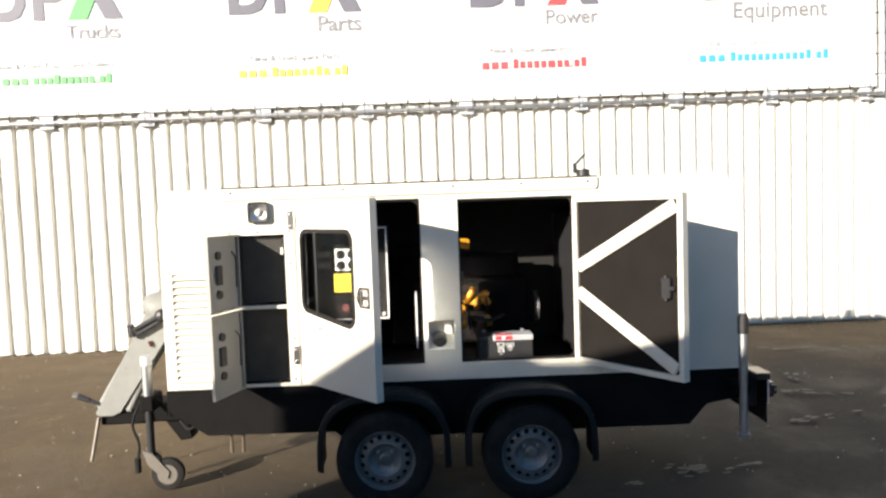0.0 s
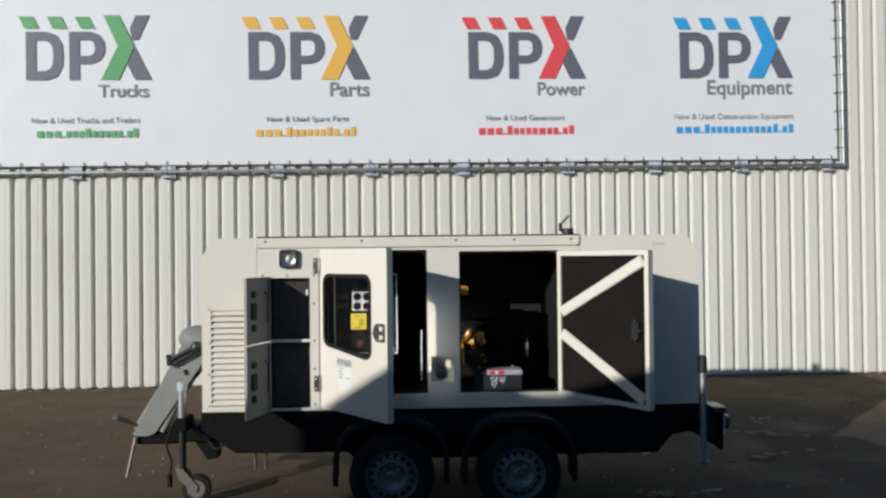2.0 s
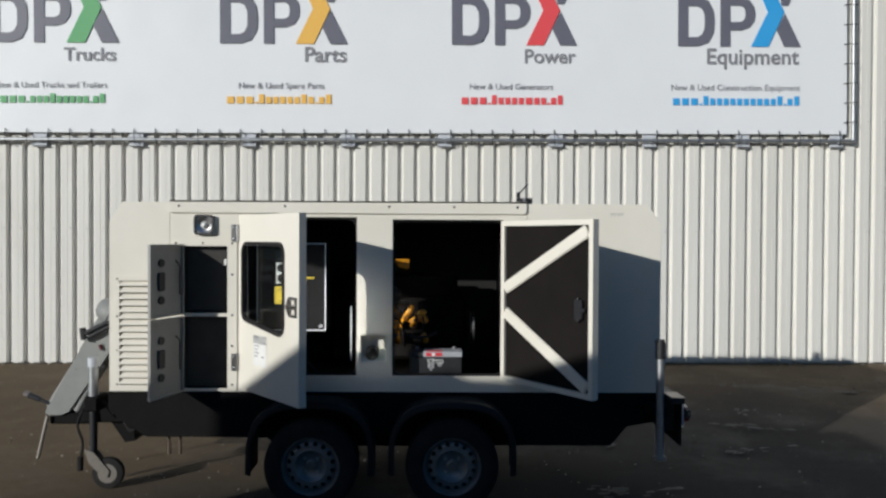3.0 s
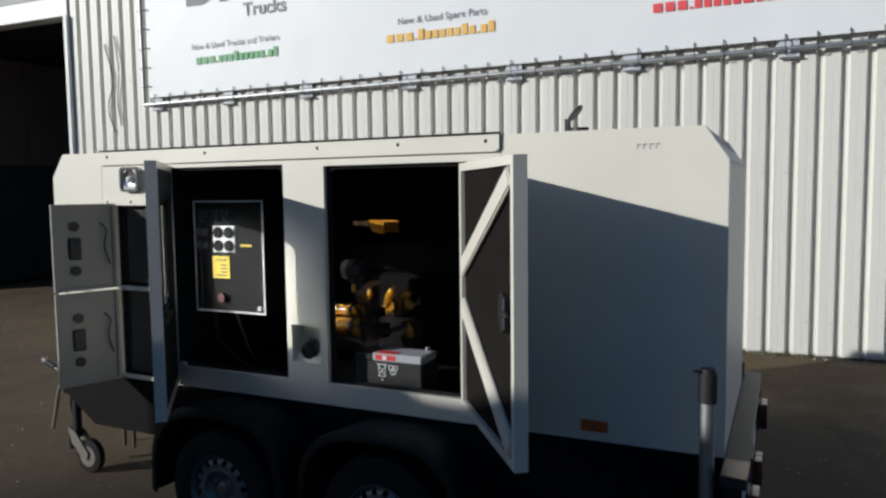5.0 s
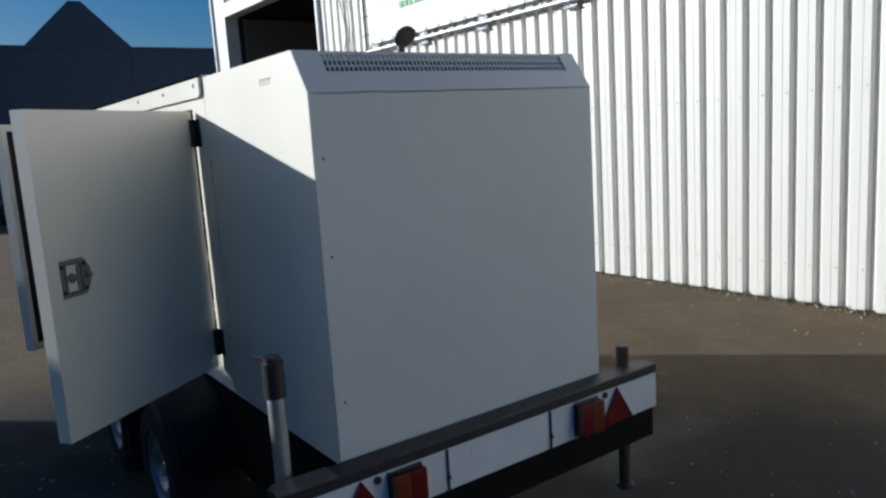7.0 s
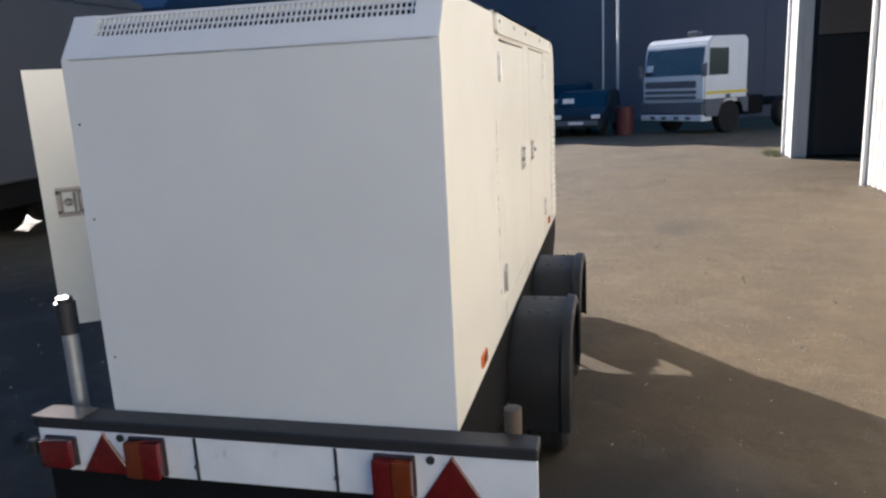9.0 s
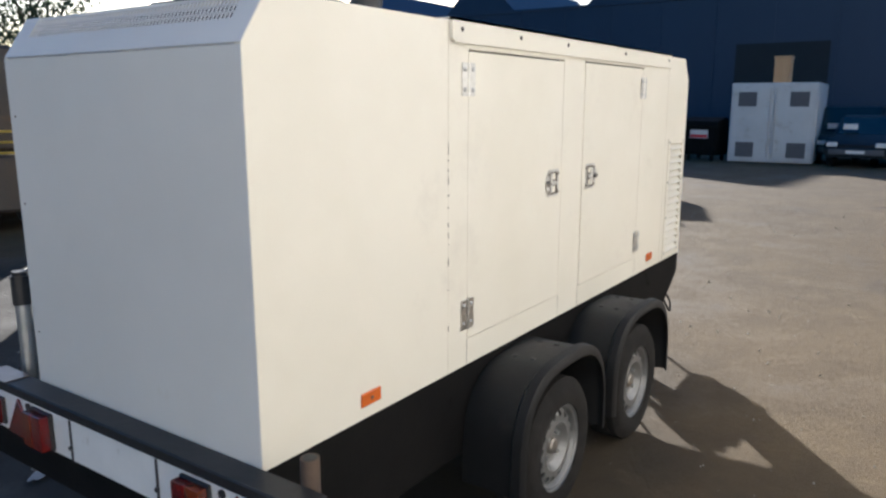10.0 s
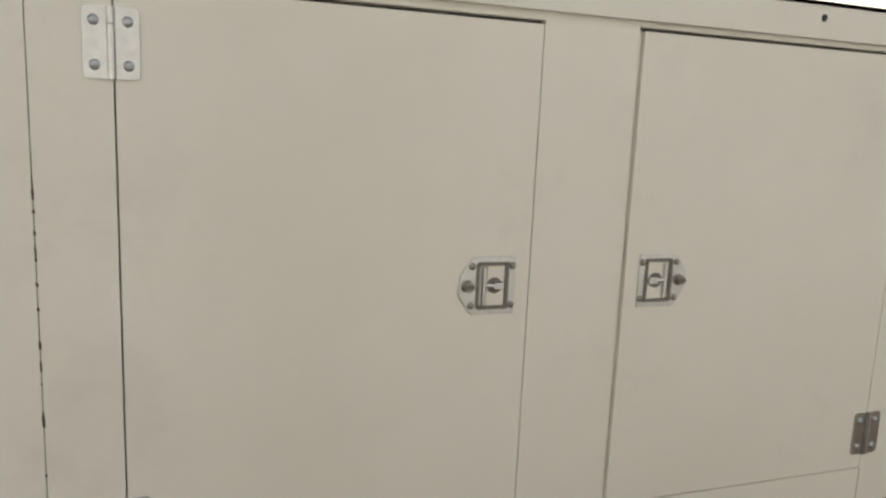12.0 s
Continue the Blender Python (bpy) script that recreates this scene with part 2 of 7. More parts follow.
def ground_material():
    """Worn concrete and asphalt with sand, dark patches of damp and painted shade, pale scrapes and cracks."""
    m = bpy.data.materials.new("yard_ground")
    m.use_nodes = True
    n, l = m.node_tree.nodes, m.node_tree.links
    b = n["Principled BSDF"]
    geo = n.new("ShaderNodeNewGeometry")

    def noise_tex(scale, detail=5, rough_=0.6, squash=(1, 1, 1)):
        mp = n.new("ShaderNodeMapping")
        mp.inputs["Scale"].default_value = squash
        l.new(geo.outputs["Position"], mp.inputs["Vector"])
        t = n.new("ShaderNodeTexNoise")
        t.inputs["Scale"].default_value, t.inputs["Detail"].default_value, t.inputs["Roughness"].default_value = scale, detail, rough_
        l.new(mp.outputs[0], t.inputs["Vector"])
        return t.outputs["Fac"]

    def ramp(src, lo, hi, top=1.0):
        r = n.new("ShaderNodeMapRange")
        r.inputs["From Min"].default_value, r.inputs["From Max"].default_value = lo, hi
        r.inputs["To Max"].default_value = top
        l.new(src, r.inputs["Value"])
        return r.outputs["Result"]

    def mix(fac, a, c):
        x = n.new("ShaderNodeMix")
        x.data_type = 'RGBA'
        l.new(fac, x.inputs["Factor"])
        for sock, v in (("A", a), ("B", c)):
            s = [i for i in x.inputs if i.name == sock and i.type == 'RGBA'][0]
            if isinstance(v, tuple):
                s.default_value = (*v, 1)
            else:
                l.new(v, s)
        return [o for o in x.outputs if o.type == 'RGBA'][0]

    col = mix(ramp(noise_tex(0.35), 0.3, 0.7), (0.112, 0.076, 0.035), (0.082, 0.056, 0.028))
    col = mix(ramp(noise_tex(1.6, 8, 0.7), 0.42, 0.62, 0.7), col, (0.149, 0.103, 0.049))
    col = mix(ramp(noise_tex(0.8, 7, 0.65), 0.56, 0.64, 0.55), col, (0.057, 0.039, 0.020))
    col = mix(ramp(noise_tex(5, 8, 0.75, (1, 0.45, 1)), 0.60, 0.66, 0.55), col, (0.185, 0.135, 0.070))
    col = mix(ramp(noise_tex(90, 3), 0.4, 0.7, 0.5), col, (0.066, 0.046, 0.023))
    col = mix(ramp(noise_tex(220, 2), 0.62, 0.7, 0.6), col, (0.185, 0.142, 0.076))
    # a damp patch behind the trailer, darkened further to deepen the shade
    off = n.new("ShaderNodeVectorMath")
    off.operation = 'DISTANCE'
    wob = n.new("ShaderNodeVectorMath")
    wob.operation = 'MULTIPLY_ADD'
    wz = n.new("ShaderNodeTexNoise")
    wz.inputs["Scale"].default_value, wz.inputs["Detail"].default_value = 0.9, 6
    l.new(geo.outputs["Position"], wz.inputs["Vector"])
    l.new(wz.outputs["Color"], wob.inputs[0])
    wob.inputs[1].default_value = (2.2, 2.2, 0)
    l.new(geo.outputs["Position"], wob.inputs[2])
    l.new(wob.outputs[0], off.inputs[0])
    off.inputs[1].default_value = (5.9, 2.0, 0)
    damp_shade = ramp(off.outputs["Value"], 3.0, 1.9, 0.8)
    col = mix(damp_shade, col, (0.018, 0.0155, 0.013))
    # shade and damp painted together as a near-black patch beside the wheels
    wet_shade = n.new("ShaderNodeVectorMath")
    wet_shade.operation = 'DISTANCE'
    l.new(wob.outputs[0], wet_shade.inputs[0])
    wet_shade.inputs[1].default_value = (4.4, -1.2, 0)
    col = mix(ramp(wet_shade.outputs["Value"], 5.0, 3.3, 0.92), col, (0.010, 0.0092, 0.008))
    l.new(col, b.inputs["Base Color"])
    rr = n.new("ShaderNodeMapRange")
    rr.inputs["From Min"].default_value, rr.inputs["From Max"].default_value = 0.5, 0.7
    rr.inputs["To Min"].default_value, rr.inputs["To Max"].default_value = 0.92, 0.6
    l.new(noise_tex(0.8, 7, 0.65), rr.inputs["Value"])
    l.new(rr.outputs[0], b.inputs["Roughness"])
    vor = n.new("ShaderNodeTexVoronoi")
    vor.feature = 'DISTANCE_TO_EDGE'
    vor.inputs["Scale"].default_value = 0.45
    warp = n.new("ShaderNodeVectorMath")
    warp.operation = 'MULTIPLY_ADD'
    nz = n.new("ShaderNodeTexNoise")
    nz.inputs["Scale"].default_value, nz.inputs["Detail"].default_value = 3, 5
    l.new(geo.outputs["Position"], nz.inputs["Vector"])
    l.new(nz.outputs["Color"], warp.inputs[0])
    warp.inputs[1].default_value = (0.6, 0.6, 0)
    l.new(geo.outputs["Position"], warp.inputs[2])
    l.new(warp.outputs[0], vor.inputs["Vector"])
    crack = ramp(vor.outputs["Distance"], 0.0, 0.006)
    add = n.new("ShaderNodeMath")
    add.operation = 'ADD'
    l.new(noise_tex(70, 6, 0.7), add.inputs[0])
    l.new(noise_tex(9, 5), add.inputs[1])
    add2 = n.new("ShaderNodeMath")
    add2.operation = 'ADD'
    l.new(add.outputs[0], add2.inputs[0])
    soft = n.new("ShaderNodeMath")
    soft.operation = 'MULTIPLY'
    soft.inputs[1].default_value = 0.35
    l.new(crack, soft.inputs[0])
    l.new(soft.outputs[0], add2.inputs[1])
    bp = n.new("ShaderNodeBump")
    bp.inputs["Strength"].default_value, bp.inputs["Distance"].default_value = 0.55, 0.012
    l.new(add2.outputs[0], bp.inputs["Height"])
    l.new(bp.outputs[0], b.inputs["Normal"])
    return m


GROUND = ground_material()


# ---- shape helpers ----
def part(name, bm, mat, parent=None, label="", smooth=False):
    """One mesh object from a bmesh, under a thing or a part."""
    me = bpy.data.meshes.new(name)
    bmesh.ops.recalc_face_normals(bm, faces=bm.faces)
    bm.to_mesh(me)
    bm.free()
    me.materials.append(mat)
    if smooth:
        for p in me.polygons:
            p.use_smooth = True
        me.set_sharp_from_angle(angle=radians(35))
    ob = new(name, me)
    ob.parent = parent
    if label:
        tagged(ob, label)
    return ob


def thing(name, m, label, category, group="", kind=""):
    ob = new(name)
    ob.matrix_world = m
    ob.empty_display_size = 0.1
    return tagged(ob, label, category, group, kind)


def B():
    return bmesh.new()


def box(bm, x0, x1, y0, y1, z0, z1, bevel=0.0, m=None, seg=1):
    r = bmesh.ops.create_cube(bm, size=1)
    vs = r["verts"]
    for v in vs:
        v.co = Vector((x0 + (v.co.x + 0.5) * (x1 - x0), y0 + (v.co.y + 0.5) * (y1 - y0), z0 + (v.co.z + 0.5) * (z1 - z0)))
    if bevel:
        es = list({e for v in vs for e in v.link_edges})
        out = bmesh.ops.bevel(bm, geom=es, offset=bevel, segments=seg, affect='EDGES', profile=0.7)
        vs = list({v for f in out["faces"] for v in f.verts} | {v for v in vs if v.is_valid})
    if m is not None:
        bmesh.ops.transform(bm, matrix=m, verts=vs)
    return bm


def rod(bm, p0, p1, r, seg=16, r2=None):
    p0, p1 = Vector(p0), Vector(p1)
    d = p1 - p0
    q = d.to_track_quat('Z', 'Y').to_matrix().to_4x4()
    bmesh.ops.create_cone(bm, cap_ends=True, segments=seg, radius1=r, radius2=r if r2 is None else r2, depth=d.length, matrix=Matrix.Translation((p0 + p1) / 2) @ q)
    return bm


def ball(bm, c, r, seg=12, squash=(1, 1, 1)):
    bmesh.ops.create_uvsphere(bm, u_segments=seg, v_segments=max(6, seg // 2), radius=r, matrix=Matrix.Translation(c) @ Matrix.Diagonal((*squash, 1)))
    return bm


def tube(bm, pts, r, seg=8):
    """A round bar or hose along smooth points."""
    pts = [Vector(p) for p in pts]
    rings = []
    for i, p in enumerate(pts):
        d = (pts[min(i + 1, len(pts) - 1)] - pts[max(i - 1, 0)]).normalized()
        q = d.to_track_quat('Z', 'Y')
        rings.append([bm.verts.new(p + q @ Vector((r * math.cos(a), r * math.sin(a), 0))) for a in (2 * math.pi * k / seg for k in range(seg))])
    for a, c in zip(rings, rings[1:]):
        for k in range(seg):
            bm.faces.new((a[k], a[(k + 1) % seg], c[(k + 1) % seg], c[k]))
    bm.faces.new(rings[0][::-1])
    bm.faces.new(rings[-1])
    return bm


def curve_points(pts, n=8):
    """Catmull-Rom points through the given ones."""
    p = [Vector(a) for a in pts]
    p = [2 * p[0] - p[1]] + p + [2 * p[-1] - p[-2]]
    out = []
    for i in range(1, len(p) - 2):
        for k in range(n):
            t = k / n
            a, b_, c, d = p[i - 1:i + 3]
            out.append(0.5 * (2 * b_ + (c - a) * t + (2 * a - 5 * b_ + 4 * c - d) * t * t + (3 * b_ - a - 3 * c + d) * t ** 3))
    return out + [p[-2]]


def prism(bm, pts, axis, a, b_, m=None):
    """A polygon given in the two other axes, pushed from a to b_ along the axis."""
    def at(u, v, w):
        return {'x': (w, u, v), 'y': (u, w, v), 'z': (u, v, w)}[axis]
    lo = [bm.verts.new(at(u, v, a)) for u, v in pts]
    hi = [bm.verts.new(at(u, v, b_)) for u, v in pts]
    n_ = len(pts)
    bm.faces.new(lo)
    bm.faces.new(hi[::-1])
    for i in range(n_):
        bm.faces.new((lo[i], lo[(i + 1) % n_], hi[(i + 1) % n_], hi[i]))
    if m is not None:
        bmesh.ops.transform(bm, matrix=m, verts=lo + hi)
    return bm


def round_rect(x0, x1, z0, z1, r, n_=5):
    out = []
    for cx, cz, s in ((x1 - r, z1 - r, 0), (x0 + r, z1 - r, 90), (x0 + r, z0 + r, 180), (x1 - r, z0 + r, 270)):
        for k in range(n_ + 1):
            a = radians(s + 90 * k / n_)
            out.append((cx + r * math.cos(a), cz + r * math.sin(a)))
    return out


def ring(bm, outer, inner, axis, a, b_, m=None):
    """A frame between two outlines with the same number of points."""
    def at(u, v, w):
        return {'x': (w, u, v), 'y': (u, w, v), 'z': (u, v, w)}[axis]
    loops = [[bm.verts.new(at(u, v, w)) for u, v in pts] for pts, w in ((outer, a), (inner, a), (inner, b_), (outer, b_))]
    n_ = len(outer)
    for i in range(4):
        p, q = loops[i], loops[(i + 1) % 4]
        for k in range(n_):
            bm.faces.new((p[k], p[(k + 1) % n_], q[(k + 1) % n_], q[k]))
    if m is not None:
        bmesh.ops.transform(bm, matrix=m, verts=[v for lp in loops for v in lp])
    return bm


def plate(bm, x0, x1, z0, z1, y0, y1, holes=()):
    """An upright plate in x and z from y0 to y1 with rectangular holes that go right through."""
    xs = sorted({x0, x1, *(h[i] for h in holes for i in (0, 1))})
    zs = sorted({z0, z1, *(h[i] for h in holes for i in (2, 3))})
    grid = {}

    def v(i, j, y):
        if (i, j, y) not in grid:
            grid[i, j, y] = bm.verts.new((xs[i], y, zs[j]))
        return grid[i, j, y]

    def solid(i, j):
        if not (0 <= i < len(xs) - 1 and 0 <= j < len(zs) - 1):
            return False
        cx, cz = (xs[i] + xs[i + 1]) / 2, (zs[j] + zs[j + 1]) / 2
        return not any(h[0] < cx < h[1] and h[2] < cz < h[3] for h in holes)
    for i in range(len(xs) - 1):
        for j in range(len(zs) - 1):
            if not solid(i, j):
                continue
            bm.faces.new((v(i, j, y0), v(i + 1, j, y0), v(i + 1, j + 1, y0), v(i, j + 1, y0)))
            bm.faces.new((v(i, j, y1), v(i, j + 1, y1), v(i + 1, j + 1, y1), v(i + 1, j, y1)))
            for di, dj, a, c in ((-1, 0, (i, j), (i, j + 1)), (1, 0, (i + 1, j), (i + 1, j + 1)), (0, -1, (i, j), (i + 1, j)), (0, 1, (i, j + 1), (i + 1, j + 1))):
                if not solid(i + di, j + dj):
                    bm.faces.new((v(*a, y0), v(*a, y1), v(*c, y1), v(*c, y0)))
    return bm


def lathe(bm, profile, centre, axis='y', seg=40, closed=False, caps=True):
    """Turns (along, radius) points round an axis through the centre."""
    c = Vector(centre)
    rings = []
    for a, r in profile:
        rings.append([bm.verts.new(c + (Vector((r * math.cos(t), a, r * math.sin(t))) if axis == 'y' else Vector((a, r * math.cos(t), r * math.sin(t))) if axis == 'x' else Vector((r * math.cos(t), r * math.sin(t), a))))
                      for t in (2 * math.pi * k / seg for k in range(seg))])
    pairs = list(zip(rings, rings[1:])) + ([(rings[-1], rings[0])] if closed else [])
    for p, q in pairs:
        for k in range(seg):
            bm.faces.new((p[k], p[(k + 1) % seg], q[(k + 1) % seg], q[k]))
    if not closed and caps:
        for rg in (rings[0], rings[-1]):
            bm.faces.new(rg)
    return bm


def text_part(name, words, width, mat, m, parent, bold=0.0, label="", thick=0.0015):
    """Flat lettering, built-in font, fitted to a width; local x right, z up, facing -y."""
    cu = bpy.data.curves.new(name, 'FONT')
    cu.body = words
    cu.size = 1.0
    cu.offset = bold
    tmp = bpy.data.objects.new(name, cu)
    scene.collection.objects.link(tmp)
    me = bpy.data.meshes.new_from_object(tmp.evaluated_get(bpy.context.evaluated_depsgraph_get()))
    bpy.data.objects.remove(tmp)
    co = np.empty(len(me.vertices) * 3)
    me.vertices.foreach_get("co", co)
    co = co.reshape(-1, 3)
    s = width / (co[:, 0].max() - co[:, 0].min())
    me.transform(m @ Matrix.Rotation(radians(90), 4, 'X') @ Matrix.Scale(s, 4) @ Matrix.Translation((-co[:, 0].min(), 0, 0)))
    me.materials.clear()
    me.materials.append(mat)
    ob = new(name, me)
    ob.parent = parent
    if label:
        tagged(ob, label)
    return ob


# ---- setting ----
def yard_z(x):
    """The yard falls gently towards the blue shed."""
    return -0.018 * min(max(0.0, -8.0 - x), 23.0)


bm = B()
cells = [(-160, -40, 8), (-40, -12, 8), (-12, 14, 52), (14, 60, 8), (60, 160, 4)]
gx = [a + (b_ - a) * k / n_ for a, b_, n_ in cells for k in range(n_)] + [160]
gy = gx
gv = [[bm.verts.new((x, y, yard_z(x) + (0.012 * noise.noise((x * 0.35, y * 0.35, 0)) * (1 if abs(x) < 20 and abs(y) < 20 else 0) if not (-1 < x < 4.2 and -1 < y < 2) else 0.0))) for y in gy] for x in gx]
for i in range(len(gx) - 1):
    for j in range(len(gy) - 1):
        bm.faces.new((gv[i][j], gv[i + 1][j], gv[i + 1][j + 1], gv[i][j + 1]))
tagged(part("ground", bm, GROUND, smooth=True), "sandy worn concrete yard with stains, shade-darkened patches, cracks and scrapes", "ground", kind="structure")

WALL_Y = 5.0
PERIOD = 0.208
SHEET_X0 = 0.1440 - 29 * PERIOD      # first crest beside the doorway
# the wall stands at a slight angle to the trailer
WALL_TURN = Matrix.Translation((1.5, WALL_Y, 0)) @ Matrix.Rotation(math.atan(0.02), 4, 'Z') @ Matrix.Translation((-1.5, -WALL_Y, 0))
WALL_TOP = 7.2


def sheet_mesh(ribs, z0, z1):
    """A trapezoid-profile steel sheet, its crest towards -y."""
    b_ = B()
    pts = []
    for k in range(ribs):
        o = k * PERIOD
        pts += [(o, 0.0), (o + 0.055, 0.0), (o + 0.0575, 0.003), (o + 0.060, 0.0), (o + 0.115, 0.0), (o + 0.131, 0.042), (o + 0.183, 0.042), (o + 0.196, 0.0)]
    pts.append((ribs * PERIOD, 0.0))
    lo = [b_.verts.new((x, y, z0)) for x, y in pts]
    hi = [b_.verts.new((x, y, z1)) for x, y in pts]
    for a in range(len(pts) - 1):
        b_.faces.new((lo[a], lo[a + 1], hi[a + 1], hi[a]))
    lo2 = [b_.verts.new((x, y + 0.004, z0)) for x, y in pts]
    for a in range(len(pts) - 1):
        b_.faces.new((lo[a + 1], lo[a], lo2[a], lo2[a + 1]))
    me = bpy.data.meshes.new("wall_sheet")
    b_.to_mesh(me)
    b_.free()
    me.materials.append(WALLSHEET)
    return me


bm = B()
OPEN_X0, OPEN_X1, OPEN_Z = -9.86, -5.95, 4.22
plate(bm, -10.3, 22.0, -0.2, WALL_TOP, WALL_Y + 0.06, WALL_Y + 0.22, holes=((OPEN_X0, OPEN_X1, -0.2, OPEN_Z),))
wall = tagged(part("wall_north", bm, WALLTRIM), "white trapezoid-profile steel wall of a warehouse", "wall", kind="structure")
wall.matrix_world = WALL_TURN
RIBS = 5
full = sheet_mesh(RIBS, 0.02, WALL_TOP)
count = int((22.0 + 5.9) / (RIBS * PERIOD))
for k in range(count):
    s = new("wall_sheet", full)
    s.parent = wall
    s.matrix_local = pose(SHEET_X0 + k * RIBS * PERIOD, WALL_Y + (0.0015 if k % 2 else 0.0), 0)
over = sheet_mesh(RIBS, OPEN_Z + 0.42, WALL_TOP)
for k in range(4):
    s = new("wall_sheet", over)
    s.parent = wall
    s.matrix_local = pose(SHEET_X0 - (k + 1) * RIBS * PERIOD, WALL_Y, 0)
# screws in rows on the crests
bm = B()
for x in range(int(24 / PERIOD)):
    for z in (0.33, 1.75, 3.2):
        ball(bm, (SHEET_X0 + x * PERIOD + 0.092, WALL_Y - 0.001, z + 0.012 * math.sin(x * 12.9)), 0.007, 6)
tagged(part("wall_screw", bm, DULLSTEEL, wall), kind="stuff")
# doorway: lintel band, jambs, deep room with its gloom in the colour, folded leaf
bm = B()
box(bm, OPEN_X0 - 0.25, OPEN_X1 + 0.04, WALL_Y - 0.03, WALL_Y + 0.06, OPEN_Z, OPEN_Z + 0.28, 0.01)
part("trim_lintel", bm, WALLTRIM, wall, "sunlit white lintel band over the doorway")
# dark strip in place of the shade above the lintel
bm = B()
box(bm, OPEN_X0 - 0.25, OPEN_X1 + 0.04, WALL_Y + 0.02, WALL_Y + 0.06, OPEN_Z + 0.29, OPEN_Z + 0.41)
part("lintel_shadow_gap", bm, DARKSTEEL, wall)
for x0, x1 in ((OPEN_X1 - 0.02, OPEN_X1 + 0.05), (OPEN_X0 - 0.07, OPEN_X0 + 0.02), (OPEN_X0 - 0.75, OPEN_X0 - 0.68)):
    bm = B()
    box(bm, x0, x1, WALL_Y - 0.06, WALL_Y + 0.06, -0.1, WALL_TOP if x1 < OPEN_X0 - 0.5 else OPEN_Z, 0.006)
    part("trim_jamb", bm, WALLTRIM, wall)
bm = B()
box(bm, OPEN_X0 - 0.70, OPEN_X0 - 0.06, WALL_Y - 0.01, WALL_Y + 0.055, -0.1, WALL_TOP, 0.004)
part("corner_cladding", bm, WALLTRIM, wall)
bm = B()
box(bm, OPEN_X0 - 0.75, OPEN_X0 - 0.70, WALL_Y + 0.0, WALL_Y + 30, -0.1, WALL_TOP)
part("wall_west", bm, WALLTRIM).matrix_world = WALL_TURN
tagged(bpy.data.objects["wall_west"], "white end wall of the warehouse", "wall", kind="structure")
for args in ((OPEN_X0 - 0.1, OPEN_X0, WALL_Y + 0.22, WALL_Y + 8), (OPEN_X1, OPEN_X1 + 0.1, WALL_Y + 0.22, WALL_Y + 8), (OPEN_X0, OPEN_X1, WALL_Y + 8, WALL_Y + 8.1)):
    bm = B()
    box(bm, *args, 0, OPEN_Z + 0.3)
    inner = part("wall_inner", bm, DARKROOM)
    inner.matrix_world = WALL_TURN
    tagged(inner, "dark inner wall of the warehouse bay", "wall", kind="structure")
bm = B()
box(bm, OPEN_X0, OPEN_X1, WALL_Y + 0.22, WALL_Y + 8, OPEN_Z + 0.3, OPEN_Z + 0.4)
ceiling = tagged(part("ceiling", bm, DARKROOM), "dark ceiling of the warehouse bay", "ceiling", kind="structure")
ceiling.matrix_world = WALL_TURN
door = thing("sliding_door", WALL_TURN @ pose(OPEN_X0 + 0.12, WALL_Y + 0.26, 0), "brown sheet door folded back inside the warehouse doorway", "door")
for k in range(3):
    bm = B()
    box(bm, 0, 0.06, 0.02 + 0.9 * k, 0.90 + 0.9 * k, 2.20, 4.18, 0.01)
    part("door_leaf", bm, BROWNLEAF, door)
    # lower leaves share the near-black room colour
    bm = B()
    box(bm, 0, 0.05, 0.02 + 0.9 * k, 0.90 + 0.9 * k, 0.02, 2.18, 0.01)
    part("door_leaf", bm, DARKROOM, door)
# roof of the warehouse
bm = B()
box(bm, -10.65, 22.0, WALL_Y + 0.1, WALL_Y + 30, WALL_TOP, WALL_TOP + 0.15)
roof = tagged(part("roof", bm, PALEROOF), "flat warehouse roof", "roof", kind="structure")
roof.matrix_world = WALL_TURN
# hanging cables by the doorway
for x, sag, zt in ((-5.22, 0.15, 3.75), (-5.02, 0.07, 3.85)):
    bm = B()
    tube(bm, curve_points([(x, WALL_Y - 0.02, zt), (x + sag, WALL_Y - 0.03, zt - 0.5), (x + sag * 0.2, WALL_Y - 0.02, zt - 0.9), (x + sag, WALL_Y - 0.02, zt - 1.25)]), 0.008, 6)
    cable = part("cable", bm, DARKSTEEL)
    cable.matrix_world = WALL_TURN
    tagged(cable, "dark loose cable hanging on the white wall", "cable")


# ---- banner ----
BY = WALL_Y - 0.07
BANNER_M = Matrix.Translation((1.5, BY, 0)) @ Matrix.Rotation(math.atan(0.02), 4, 'Z') @ Matrix.Rotation(radians(-0.40), 4, 'Y') @ Matrix.Translation((-1.5, 0, 0))
banner = thing("banner", BANNER_M, "long white vinyl banner laced to steel tubes, four coloured marks", "banner")
BX0, BX1, BZ0, BZ1 = -4.33, 7.41, 2.985, 5.33
bm = B()
nx, nz = 96, 20
for side in (0.0, 0.004):
    vv = [[bm.verts.new((BX0 + (BX1 - BX0) * i / nx, side + 0.010 * noise.noise((i * 0.33, j * 0.25, 3)) * min(1, i, j, nx - i, nz - j) * 0.5, BZ0 + (BZ1 - BZ0) * j / nz)) for j in range(nz + 1)] for i in range(nx + 1)]
    for i in range(nx):
        for j in range(nz):
            bm.faces.new((vv[i][j], vv[i + 1][j], vv[i + 1][j + 1], vv[i][j + 1]))
part("vinyl_sheet", bm, BANNER, banner, smooth=True)
FX0, FX1, FZ0, FZ1 = BX0 - 0.10, BX1 + 0.09, BZ0 - 0.09, BZ1 + 0.12
